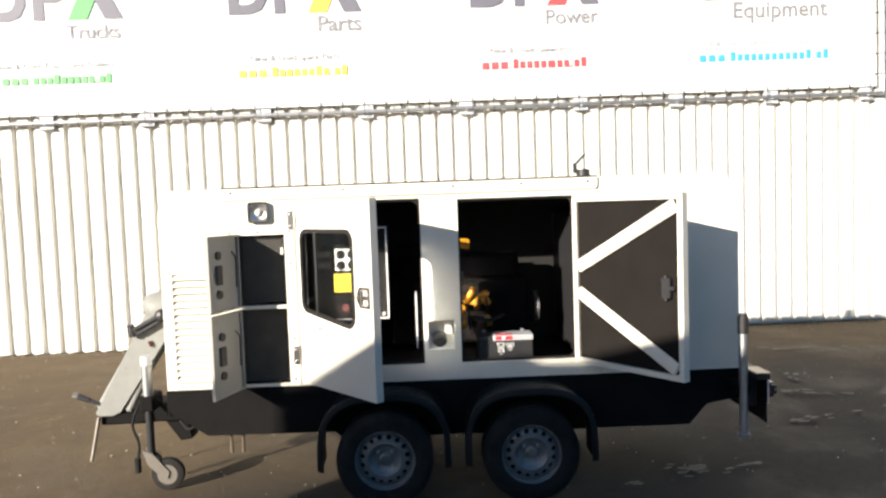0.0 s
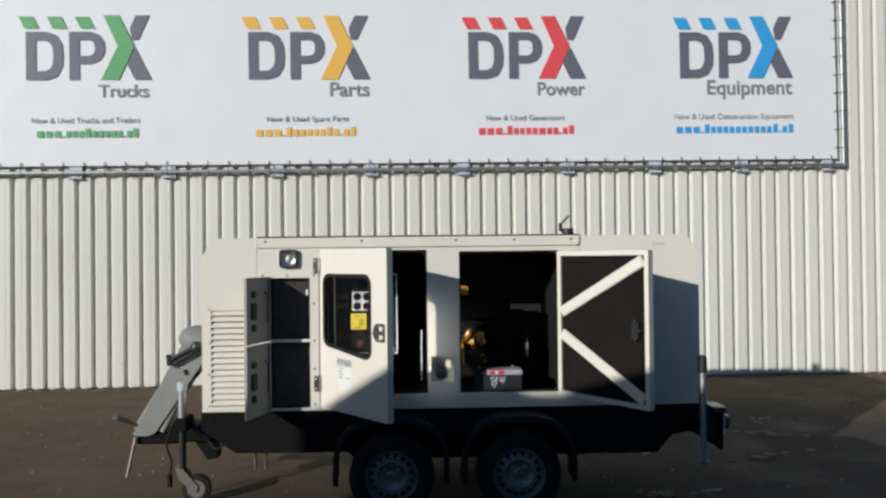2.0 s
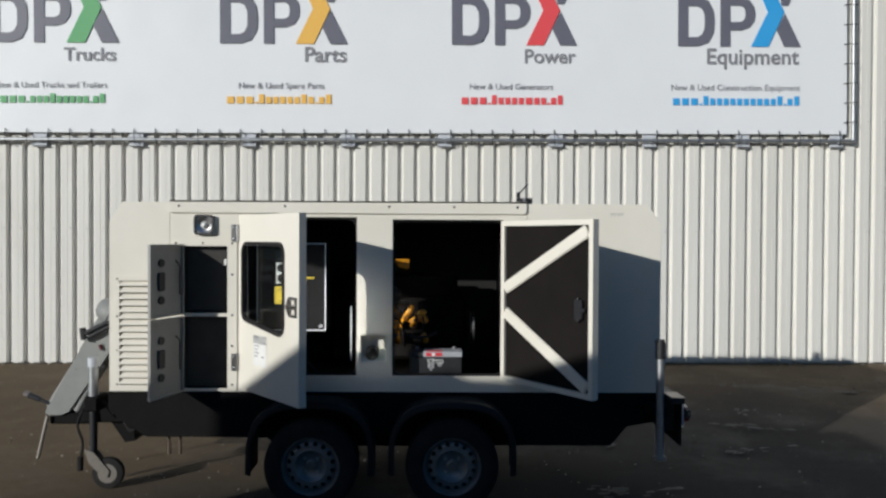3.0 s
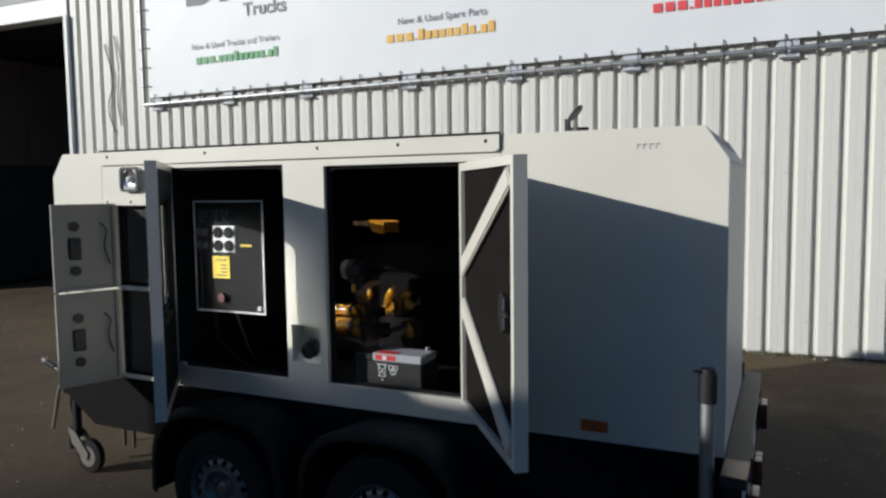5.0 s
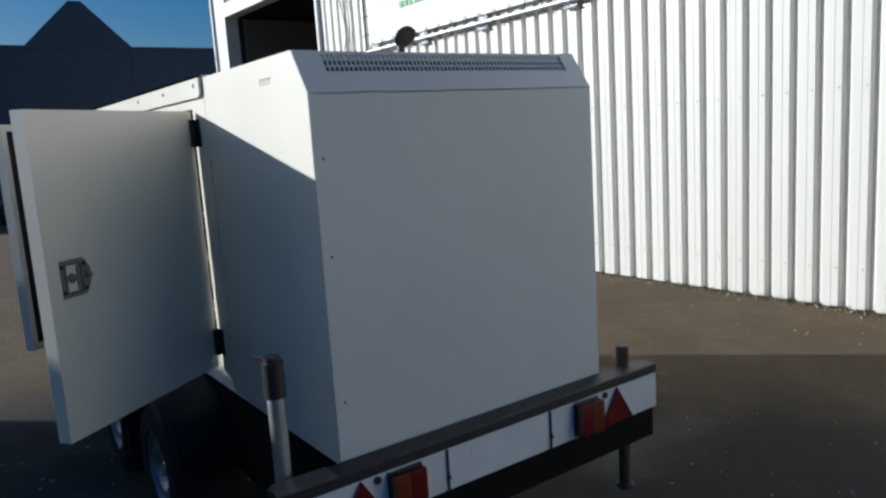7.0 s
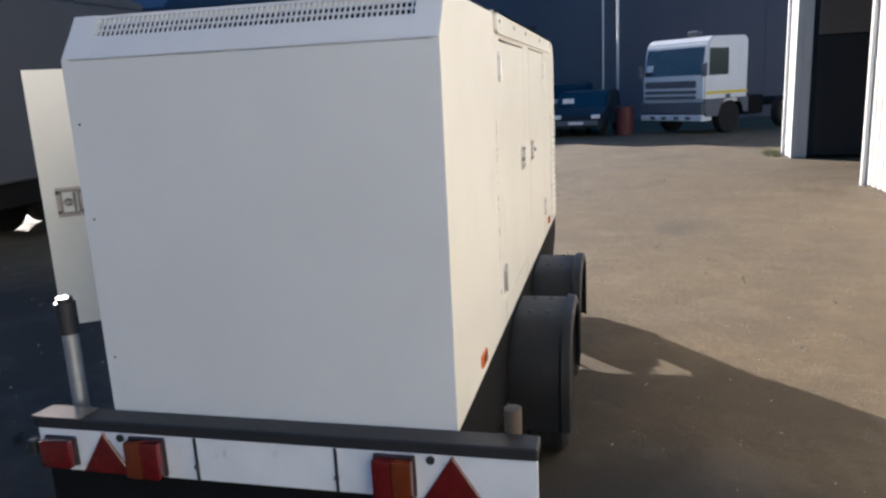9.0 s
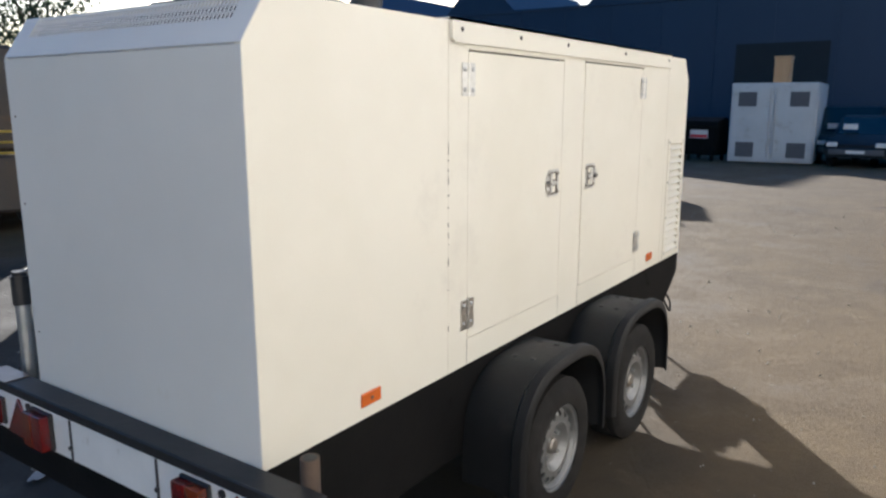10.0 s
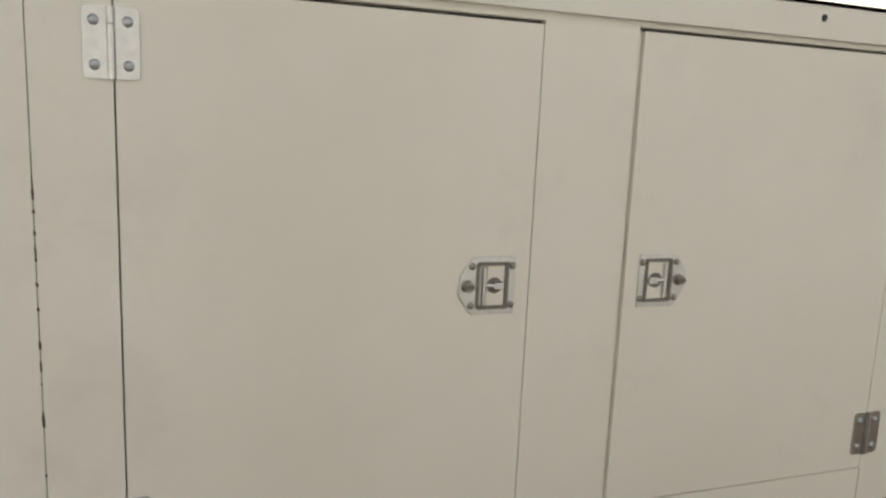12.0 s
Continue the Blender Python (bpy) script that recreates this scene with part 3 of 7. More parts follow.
for name, a, c in (("frame_tube", (FX0, 0.0, FZ0), (FX1, 0.0, FZ0)), ("frame_tube", (FX0, 0.0, FZ1), (FX1, 0.0, FZ1)), ("frame_tube", (FX0, 0.0, FZ0), (FX0, 0.0, FZ1)), ("frame_tube", (FX1, 0.0, FZ0), (FX1, 0.0, FZ1))):
    bm = B()
    rod(bm, a, c, 0.026, 14)
    part(name, bm, DULLSTEEL, banner, "galvanised steel tube", smooth=True)
cord = bpy.data.meshes.new("lacing")
bm = B()
tube(bm, [(0, -0.012, 0.035), (0.004, -0.032, -0.06), (0.008, -0.028, -0.135), (0.01, 0.02, -0.15)], 0.006, 5)
bm.to_mesh(cord)
bm.free()
cord.materials.append(ROPE)
for k in range(44):
    s = new("lacing", cord)
    s.parent = banner
    s.matrix_local = pose(BX0 + 0.1 + k * (BX1 - BX0 - 0.2) / 43, 0, BZ0 + 0.01)
    s = new("lacing", cord)
    s.parent = banner
    s.matrix_local = pose(BX0 + 0.1 + k * (BX1 - BX0 - 0.2) / 43, 0, BZ1 - 0.01, 0, 180, 0)
for k in range(9):
    for x, turn in ((BX1 - 0.01, -90), (BX0 + 0.01, 90)):
        s = new("lacing", cord)
        s.parent = banner
        s.matrix_local = pose(x, 0, BZ0 + 0.15 + k * (BZ1 - BZ0 - 0.3) / 8, 0, turn, 0)
bracket = bpy.data.meshes.new("bracket")
bm = B()
box(bm, -0.09, 0.09, 0.005, 0.066, -0.075, -0.065)
box(bm, -0.09, 0.09, 0.030, 0.036, -0.09, 0.13, 0.003)
box(bm, -0.012, 0.012, -0.02, 0.036, -0.03, 0.03, 0.003)
bm.to_mesh(bracket)
bm.free()
bracket.materials.append(ZINC)
for x in (-4.226, -3.017, -1.802, -0.376, 0.891, 2.143, 3.589, 4.81, 6.047, 7.294):
    s = new("bracket", bracket)
    s.parent = banner
    s.matrix_local = pose(x, 0, FZ0)


def mark(x, z, colour, word, word_w, word_end, line, line_x, line_w, addr_x, addr_w, letters):
    """One coloured mark with its word, line and bars of an address; x, z: lower left of the big shapes, 1.6 m wide, .64 m high."""
    y = -0.0085
    for k in range(3):
        bm = B()
        x0 = x - 0.09 + k * 0.36
        prism(bm, [(x0, z + 0.84), (x0 + 0.185, z + 0.84), (x0 + 0.265, z + 0.68), (x0 + 0.08, z + 0.68)], 'y', y, y - 0.002)
        part("slanted_block", bm, colour, banner)
    bm = B()
    o = [(x, z), (x + 0.27, z), (x + 0.40, z + 0.05), (x + 0.47, z + 0.18), (x + 0.48, z + 0.32), (x + 0.47, z + 0.46), (x + 0.40, z + 0.59), (x + 0.27, z + 0.64), (x, z + 0.64)]
    i_ = [(x + 0.13, z + 0.12), (x + 0.25, z + 0.12), (x + 0.31, z + 0.15), (x + 0.345, z + 0.22), (x + 0.35, z + 0.32), (x + 0.345, z + 0.42), (x + 0.31, z + 0.49), (x + 0.25, z + 0.52), (x + 0.13, z + 0.52)]
    ring(bm, o, i_, 'y', y, y - 0.002)
    part("round_block", bm, NAVY, banner)
    bm = B()
    x1 = x + 0.555
    o = [(x1, z + 0.21), (x1 + 0.28, z + 0.21), (x1 + 0.39, z + 0.25), (x1 + 0.45, z + 0.34), (x1 + 0.46, z + 0.425), (x1 + 0.45, z + 0.51), (x1 + 0.39, z + 0.60), (x1 + 0.28, z + 0.64), (x1, z + 0.64)]
    i_ = [(x1 + 0.13, z + 0.32), (x1 + 0.26, z + 0.32), (x1 + 0.30, z + 0.335), (x1 + 0.325, z + 0.37), (x1 + 0.33, z + 0.425), (x1 + 0.325, z + 0.48), (x1 + 0.30, z + 0.515), (x1 + 0.26, z + 0.53), (x1 + 0.13, z + 0.53)]
    ring(bm, o, i_, 'y', y, y - 0.002)
    box(bm, x1, x1 + 0.13, y - 0.002, y, z, z + 0.2099)
    part("round_block", bm, NAVY, banner)
    bm = B()
    x2 = x + 0.98
    prism(bm, [(x2 + 0.02, z + 0.86), (x2 + 0.22, z + 0.86), (x2 + 0.42, z + 0.45), (x2 + 0.21, z), (x2 - 0.02, z), (x2 + 0.20, z + 0.45)], 'y', y, y - 0.003)
    part("chevron", bm, colour, banner)
    bm = B()
    prism(bm, [(x2 + 0.44, z + 0.86), (x2 + 0.62, z + 0.86), (x2 + 0.47, z + 0.535), (x2 + 0.385, z + 0.535), (x2 + 0.36, z + 0.69)], 'y', y, y - 0.002)
    prism(bm, [(x2 + 0.43, z + 0.43), (x2 + 0.64, z), (x2 + 0.42, z), (x2 + 0.315, z + 0.22)], 'y', y, y - 0.002)
    part("slanted_leg", bm, NAVY, banner)
    text_part("lettering", word, word_w, TEXTGREY, pose(word_end - word_w, y - 0.001, z - 0.225), banner, 0.018)
    text_part("lettering", line, line_w, TEXTGREY, pose(line_x, y - 0.001, z - 0.570), banner, 0.006)
    # address in plain bars: wide, narrow and tall ones in the rhythm of its letters
    unit = addr_w / sum(1.35 if c == "w" else 0.5 if c == "." else 1.0 for c in letters)
    cx = addr_x
    for c in letters:
        w = unit * (1.35 if c == "w" else 0.5 if c == "." else 1.0)
        bm = B()
        top = 0.022 if c == "." else 0.118 if c == "t" else 0.088
        box(bm, cx + 0.12 * w, cx + 0.86 * w, y - 0.002, y, z - 0.762, z - 0.762 + top)
        part("address_bar", bm, colour, banner)
        cx += w


mark(-3.612, 4.12, GREEN, "Trucks", 0.65, -2.036, "New & Used Trucks and Trailers", -3.549, 1.40, -3.496, 1.326, "www.xxxtxxxxx.xt")
mark(-0.725, 4.12, AMBER, "Parts", 0.53, 0.882, "New & Used Spare Parts", -0.492, 1.09, -0.656, 1.352, "www.txxxxxtx.xt")
mark(2.232, 4.12, RED, "Power", 0.66, 3.835, "New & Used Generators", 2.462, 1.08, 2.342, 1.335, "www.txxxxwxx.xt")
mark(5.172, 4.12, BLUE, "Equipment", 1.215, 6.769, "New & Used Construction Equipment", 5.085, 1.70, 5.092, 1.692, "www.txxxxxxxxxxt.xt")


# ---- generator trailer ----
L, W, Z0, ZC, ZT, CH = 3.40, 1.075, 0.677, 1.725, 1.846, 0.082
trailer = thing("generator_trailer", pose(0, 0, 0), "cream enclosed generator on a black twin-axle trailer, side doors open", "generator")
T = 0.022                       # sheet and lining together
OP2 = (0.80, 1.52, 0.775, 1.757)
OP3 = (1.74, 2.425, 0.775, 1.745)
SOCK = (0.45, 0.725, 0.695, 1.575)
FUEL = (1.545, 1.70, 0.86, 1.03)
SEAM0, SEAM1 = 0.37, 2.57


def end_panel(x0, x1, chamfer_at, y0, y1, holes=()):
    b_ = B()
    plate(b_, x0, x1, Z0, ZC, y0, y1, holes)
    if chamfer_at == 'right':
        prism(b_, [(x0, ZC), (x1, ZC), (x1 - CH, ZT), (x0, ZT)], 'y', y0, y1)
    else:
        prism(b_, [(x0, ZC), (x1, ZC), (x1, ZT), (x0 + CH, ZT)], 'y', y0, y1)
    return b_


LOUV = (0.062, 0.288, 0.715, 1.36)
for y0, y1 in ((0.0, T), (W - T, W)):
    part("front_side_panel", end_panel(0.0, SEAM0 - 0.001, 'left', y0, y1, (LOUV,)), CREAM, trailer)
    part("rear_side_panel", end_panel(SEAM1 + 0.0009, L, 'right', y0, y1), CREAM, trailer)
bm = B()
plate(bm, SEAM0 + 0.002, SEAM1 - 0.002, Z0, ZT, 0.0, T, (SOCK, OP2, OP3, FUEL))
part("middle_side_panel", bm, CREAM, trailer, "cream side panel with open door bays")
DB1 = (1.720, 2.452, 0.772, 1.763)
DB2 = (0.778, 1.517, 0.772, 1.768)
bm = B()
plate(bm, SEAM0 + 0.002, SEAM1 - 0.0009, Z0, ZT, W - T, W, (DB1, DB2))
part("middle_side_panel", bm, CREAM, trailer, "cream side panel with closed doors")
# dark backing strips behind the seams and the door gaps
for s in (T + 0.001, W - T - 0.006):
    for x in (SEAM0, SEAM1):
        bm = B()
        box(bm, x - 0.03, x + 0.03, s, s + 0.005, Z0 + 0.01, ZT - 0.03)
        part("seam_backing", bm, GAP, trailer)
# chipped paint along the rear seam
for y0, sgn in ((W, 1), (0.0, -1)):
    bm = B()
    rnd = random.Random(5 + sgn)
    for k in range(17):
        z = 0.75 + 0.85 * rnd.random()
        h = 0.006 + 0.03 * rnd.random() ** 2
        w = 0.0008 + 0.0015 * rnd.random()
        prism(bm, [(SEAM1 - w, z), (SEAM1 + w * 0.7, z + h * 0.1), (SEAM1 + w, z + h * 0.6), (SEAM1, z + h), (SEAM1 - w * 1.2, z + h * 0.5)], 'y', y0 + sgn * 0.0004, y0 + sgn * 0.0010)
    tagged(part("paint_chip", bm, RUST, trailer), kind="stuff")
# roof, front and rear
bm = B()
box(bm, CH, L - CH, T, W - T, ZT - 0.025, ZT - 0.002)
part("roof_panel", bm, CREAM, trailer)
bm = B()
prism(bm, [(0.0, Z0), (0.0, ZC), (CH, ZT - 0.002), (CH, ZT - 0.025), (0.022, ZC - 0.01), (0.022, Z0)], 'y', T, W - T)
part("front_panel", bm, CREAM, trailer)
bm = B()
prism(bm, [(L + 0.002, Z0 + 0.001), (L + 0.002, ZC - 0.004), (L + 0.0005, ZC - 0.004), (L + 0.0005, Z0 + 0.001)], 'y', 0.001, W - 0.001)
box(bm, L - 0.024, L, T + 0.001, W - T - 0.001, Z0, ZC - 0.004)
part("rear_panel", bm, GREYPAINT, trailer, "plain light grey rear panel")
for z in (0.86, 1.28, 1.55):
    bm = B()
    ball(bm, (L + 0.002, 0.030, z), 0.004, 8, (0.5, 1, 1))
    part("screw", bm, RUST, trailer)
SLOPE = Matrix.Translation((L, 0, ZC)) @ Matrix.Rotation(-math.atan2(CH, ZT - ZC), 4, 'Y')
SL = math.hypot(CH, ZT - ZC)
bm = B()
box(bm, -0.02, -0.002, T + 0.001, W - T - 0.001, 0.0, SL * 0.48, m=SLOPE)
for a in ((0.001, W - 0.001, 0.0, SL * 0.48), (0.001, 0.08, SL * 0.4801, SL - 0.001), (W - 0.07, W - 0.001, SL * 0.4801, SL - 0.001)):
    box(bm, 0.0005, 0.002, a[0], a[1], a[2], a[3], m=SLOPE)
box(bm, -0.02, -0.002, T, 0.08, SL * 0.48, SL, m=SLOPE)
box(bm, -0.02, -0.002, W - 0.07, W - T, SL * 0.48, SL, m=SLOPE)
box(bm, -0.02, -0.002, 0.08, W - 0.07, SL * 0.95, SL, m=SLOPE)
part("sloped_rear_edge", bm, GREYPAINT, trailer)
bm = B()
box(bm, -0.03, -0.026, 0.06, W - 0.05, SL * 0.40, SL * 0.97, m=SLOPE)
part("grille_backing", bm, GAP, trailer)
bm = B()
for k in range(62):
    y = 0.085 + k * (W - 0.165) / 61
    box(bm, -0.006, -0.003, y - 0.0027, y + 0.0027, SL * 0.48, SL * 0.95, m=SLOPE)
for k in range(4):
    z = SL * (0.50 + 0.148 * k)
    box(bm, -0.007, -0.0025, 0.08, W - 0.07, z - 0.0025, z + 0.0025, m=SLOPE)
part("vent_grille", bm, GREYPAINT, trailer, "perforated light grey vent strip")
# drip strips along the roof edge, with screws
for y0, y1 in ((-0.014, -0.001), (W + 0.001, W + 0.014)):
    bm = B()
    prism(bm, [(SEAM0 + 0.004, 1.780), (SEAM1 - 0.02, 1.780), (SEAM1 - 0.004, 1.792), (SEAM1 - 0.004, ZT + 0.010), (SEAM0 + 0.004, ZT + 0.010)], 'y', y0, y1)
    box(bm, SEAM0 + 0.004, SEAM1 - 0.004, min(y0, y1) if y0 < 0 else y0 - 0.05, y1 if y0 > 0 else y1 + 0.05, ZT + 0.0005, ZT + 0.010)
    part("roof_edge_strip", bm, CREAM, trailer)
    yy = y0 if y0 < 0 else y1
    for x in (0.43, 1.08, 1.72, 2.12, 2.51):
        bm = B()
        ball(bm, (x, yy, 1.822), 0.008, 8, (1, 0.5, 1))
        part("screw", bm, DARKSTEEL, trailer)
# louvres on both sides
for y0, sgn in ((0.0, -1), (W, 1)):
    bm = B()
    box(bm, LOUV[0] - 0.01, LOUV[1] + 0.01, y0 - sgn * 0.024, y0 - sgn * 0.030, LOUV[2] - 0.01, LOUV[3] + 0.01)
    part("louvre_backing", bm, GAP, trailer)
    n_ = 16
    step = (LOUV[3] - LOUV[2]) / n_
    for k in range(n_):
        z = LOUV[2] + k * step
        bm = B()
        prism(bm, [(y0 - sgn * 0.020, z + step * 1.02), (y0 - sgn * 0.018, z + step * 1.05), (y0 + sgn * 0.010, z + step * 0.30), (y0 + sgn * 0.010, z + step * 0.20), (y0 + sgn * 0.006, z + step * 0.20)], 'x', LOUV[0], LOUV[1])
        part("louvre_slat", bm, CREAM, trailer)
    bm = B()
    o = round_rect(LOUV[0] - 0.028, LOUV[1] + 0.032, LOUV[2] - 0.03, LOUV[3] + 0.03, 0.004, 1)
    i_ = round_rect(LOUV[0], LOUV[1], LOUV[2], LOUV[3], 0.002, 1)
    ring(bm, o, i_, 'y', y0 + sgn * 0.001, y0 + sgn * 0.005)
    part("louvre_frame", bm, CREAM, trailer)
    for x in (LOUV[0] - 0.012, LOUV[1] + 0.016):
        for z in (0.72, 0.93, 1.14, 1.37):
            bm = B()
            ball(bm, (x, y0 + sgn * 0.005, z), 0.006, 6, (1, 0.5, 1))
            part("screw", bm, DARKSTEEL, trailer)


def hinge_parts(m, parent):
    """Four-hole leaf hinge, .08 x .107, outside towards -y."""
    bm = B()
    ring(bm, round_rect(-0.040, 0.040, -0.0535, 0.0535, 0.008), [(0.0, 0.0)] * 24, 'y', -0.0005, -0.0035, m)
    bmesh.ops.remove_doubles(bm, verts=bm.verts, dist=1e-5)
    h = part("hinge", bm, STEEL, parent, "stainless steel four-hole hinge")
    bm = B()
    for a, c in ((-0.0535, -0.029), (-0.028, 0.028), (0.029, 0.0535)):
        rod(bm, m @ Vector((0, -0.005, a)), m @ Vector((0, -0.005, c)), 0.0065, 10)
    part("knuckle", bm, STEEL, h, smooth=True)
    for x in (-0.024, 0.024):
        for z in (-0.033, 0.033):
            bm = B()
            ball(bm, (0, 0, 0), 0.0085, 10, (1, 0.6, 1))
            bmesh.ops.transform(bm, matrix=m @ pose(x, -0.0035, z), verts=bm.verts)
            part("bolt", bm, DULLSTEEL, h, smooth=True)
    return h


def latch_parts(m, parent, mat=STEEL):
    """Recessed tray with a folding T handle; the pointed side with its lock towards local -x, outside -y."""
    bm = B()
    o = [(0.053, 0.056), (-0.032, 0.056), (-0.040, 0.050), (-0.060, 0.018), (-0.060, -0.018), (-0.040, -0.050), (-0.032, -0.056), (0.053, -0.056)]
    i_ = [(0.040, 0.046), (-0.022, 0.046), (-0.027, 0.042), (-0.027, 0.018), (-0.027, -0.018), (-0.027, -0.042), (-0.022, -0.046), (0.040, -0.046)]
    ring(bm, o, i_, 'y', -0.0005, -0.0030, m)
    lt = part("latch", bm, mat, parent, "stainless recessed latch with folding T handle")
    bm = B()
    ring(bm, i_, [(a * 0.80 + 0.001, c * 0.86) for a, c in i_], 'y', -0.0045, 0.014, m)
    part("tray_wall", bm, TRAYWALL, lt)
    bm = B()
    prism(bm, [(a * 0.95, c * 0.95) for a, c in i_], 'y', 0.0145, 0.0155, m)
    part("tray", bm, TRAY, lt)
    bm = B()
    rod(bm, m @ Vector((-0.010, -0.003, -0.037)), m @ Vector((-0.010, -0.003, 0.037)), 0.0050, 10)
    rod(bm, m @ Vector((-0.010, -0.003, 0)), m @ Vector((0.012, -0.003, 0)), 0.0045, 8)
    part("handle", bm, mat, lt, smooth=True)
    bm = B()
    rod(bm, m @ Vector((0.012, 0.014, 0)), m @ Vector((0.012, -0.002, 0)), 0.0155, 16)
    part("spindle", bm, TRAYWALL, lt, smooth=True)
    bm = B()
    box(bm, 0.008, 0.030, -0.008, -0.002, -0.007, 0.007, 0.001, m)
    part("spindle_nut", bm, mat, lt)
    bm = B()
    rod(bm, m @ Vector((-0.044, -0.002, 0)), m @ Vector((-0.044, -0.014, 0)), 0.0125, 14, 0.010)
    part("lock", bm, TRAY, lt, smooth=True)
    bm = B()
    box(bm, -0.054, -0.034, -0.0165, -0.0142, -0.004, 0.004, 0.0008, m)
    part("keyhole_cover", bm, TRAYWALL, lt)
    for x, z in ((0.047, 0.038), (0.047, -0.038), (-0.036, 0.038), (-0.036, -0.038)):
        bm = B()
        ball(bm, (0, 0, 0), 0.0072, 8, (1, 0.7, 1))
        bmesh.ops.transform(bm, matrix=m @ pose(x, -0.0030, z), verts=bm.verts)
        part("bolt", bm, DARKSTEEL if mat is not STEEL else TRAY, lt, smooth=True)
    return lt


# closed doors of the far side
for (x0, x1, z0, z1), hx, lx, flip in ((DB1, DB1[1] + 0.001, 1.806, 1), (DB2, DB2[0] - 0.001, 1.419, -1)):
    bm = B()
    plate(bm, x0 + 0.002, x1 - (0.003 if flip > 0 else 0.013), z0 + 0.002, z1 - 0.006, W - T, W - 0.0005)
    d = part("door", bm, CREAM, trailer, "closed cream side door")
    bm = B()
    box(bm, x0 - 0.02, x1 + 0.02, W - T - 0.008, W - T - 0.003, z0 - 0.02, z1 + 0.02)
    part("gap_backing", bm, GAP, trailer)
    if flip < 0:
        bm = B()
        box(bm, x1 - 0.0115, x1 + 0.004, W - T + 0.002, W - 0.010, z0 + 0.003, z1 - 0.004)
        part("door_rebate", bm, CREAM, trailer)
    for z in (0.865, 1.667):
        hinge_parts(Matrix.Translation((hx, W, z)) @ Matrix.Rotation(math.pi, 4, 'Z'), trailer)
    latch_parts(Matrix.Translation((lx, W, 1.268)) @ Matrix.Rotation(math.pi, 4, 'Z') @ Matrix.Diagonal((flip, 1, 1, 1)), trailer)
for x in (DB1[1], DB1[0], DB2[1], DB2[0]):
    bm = B()
    box(bm, x - 0.0009, x + 0.0009, W + 0.0001, W + 0.0006, Z0 + 0.002, DB1[2] - 0.001)
    part("panel_seam", bm, RUST, trailer)
# rain lip over the far doors and raised strips beside them
bm = B()
box(bm, DB1[0] + 0.0, DB1[1] - 0.005, W + 0.0005, W + 0.006, DB1[3] + 0.001, DB1[3] + 0.005)
box(bm, DB2[0] + 0.005, DB2[1], W + 0.0005, W + 0.006, DB2[3] + 0.001, DB2[3] + 0.005)
part("rain_lip", bm, CREAM, trailer)


def door_shell(x0, x1, z0, z1, thick, win=None):
    """A door leaf as a shallow pan: outer skin at y 0, edges folded inwards to +y."""
    b_ = B()
    plate(b_, x0, x1, z0, z1, 0.0, 0.004, (win,) if win else ())
    return b_


def door_edges(x0, x1, z0, z1, thick, leaf_):
    for a in ((x0, x0 + 0.03, z0, z1), (x1 - 0.03, x1, z0, z1), (x0 + 0.03, x1 - 0.03, z0, z0 + 0.03), (x0 + 0.03, x1 - 0.03, z1 - 0.03, z1)):
        b_ = B()
        box(b_, a[0], a[1], 0.0041, thick, a[2], a[3])
        part("folded_edge", b_, CREAM, leaf_)


# open door with a window
MA = Matrix.Translation((0.797, -0.006, 0)) @ Matrix.Rotation(radians(-49.3), 4, 'Z')
DZ0, DZ1 = 0.70, 1.765
WIN = (0.035, 0.562, 1.065, 1.602)


def placed(ob, m):
    ob.matrix_local = m
    return ob


doorA = placed(part("window_door", door_shell(0.0, 0.72, DZ0, DZ1, 0.045, WIN), CREAM, trailer, "open cream door with a rounded window"), MA)
door_edges(0.0, 0.72, DZ0, DZ1, 0.045, doorA)
bm = B()
plate(bm, 0.031, 0.689, DZ0 + 0.031, DZ1 - 0.031, 0.006, 0.040, (WIN,))
part("door_lining", bm, FOAM, doorA)
# window: slanted lower edge


def window_outline(grow):
    pts = []
    x0, x1, z0l, z0r, z1, r = WIN[0] + 0.012 - grow, WIN[1] - 0.012 + grow, 1.130 - grow, 1.080 - grow, WIN[3] - 0.012 + grow, 0.055 + grow
    for cx, cz, s in ((x1 - r, z1 - r, 0), (x0 + r, z1 - r, 90), (x0 + r, z0l + r, 180), (x1 - r, z0r + r, 270)):
        for k in range(7):
            a = radians(s + 15 * k)
            pts.append((cx + r * math.cos(a), cz + r * math.sin(a)))
    return pts


bm = B()
ring(bm, window_outline(0.014), window_outline(-0.010), 'y', -0.004, 0.014)
part("window_gasket", bm, RUBBER, doorA, "black rubber window gasket")
bm = B()
# skin corners that the rounded window leaves
x0, x1, z0, z1 = WIN
wout = window_outline(0.004)
rect = []
for k, (u, v) in enumerate(wout):
    rect.append(((x1, z1), (x0, z1), (x0, z0), (x1, z0))[k // 7])
ring(bm, rect, wout, 'y', 0.0002, 0.0038)
bmesh.ops.remove_doubles(bm, verts=bm.verts, dist=1e-6)
part("window_corner_skin", bm, CREAM, doorA)
bm = B()
prism(bm, window_outline(-0.004), 'y', 0.004, 0.008)
pane = part("window_pane", bm, WINDOW, doorA)
pane.visible_shadow = False
latch_parts(pose(0.645, 0, 1.245), doorA, DARKSTEEL)
for z in (0.86, 1.655):
    hinge_parts(pose(0.790, -0.007, z), trailer)
bm = B()
box(bm, 0.195, 0.355, -0.0022, -0.0006, 0.870, 1.050)
paper = part("notice", bm, PAPER, doorA, "white paper notice, FOR SALE")
text_part("lettering", "FOR SALE", 0.140, INK, pose(0.205, -0.0028, 1.012) @ Matrix.Diagonal((1, 1, 1.35, 1)), paper, 0.025)
bm = B()
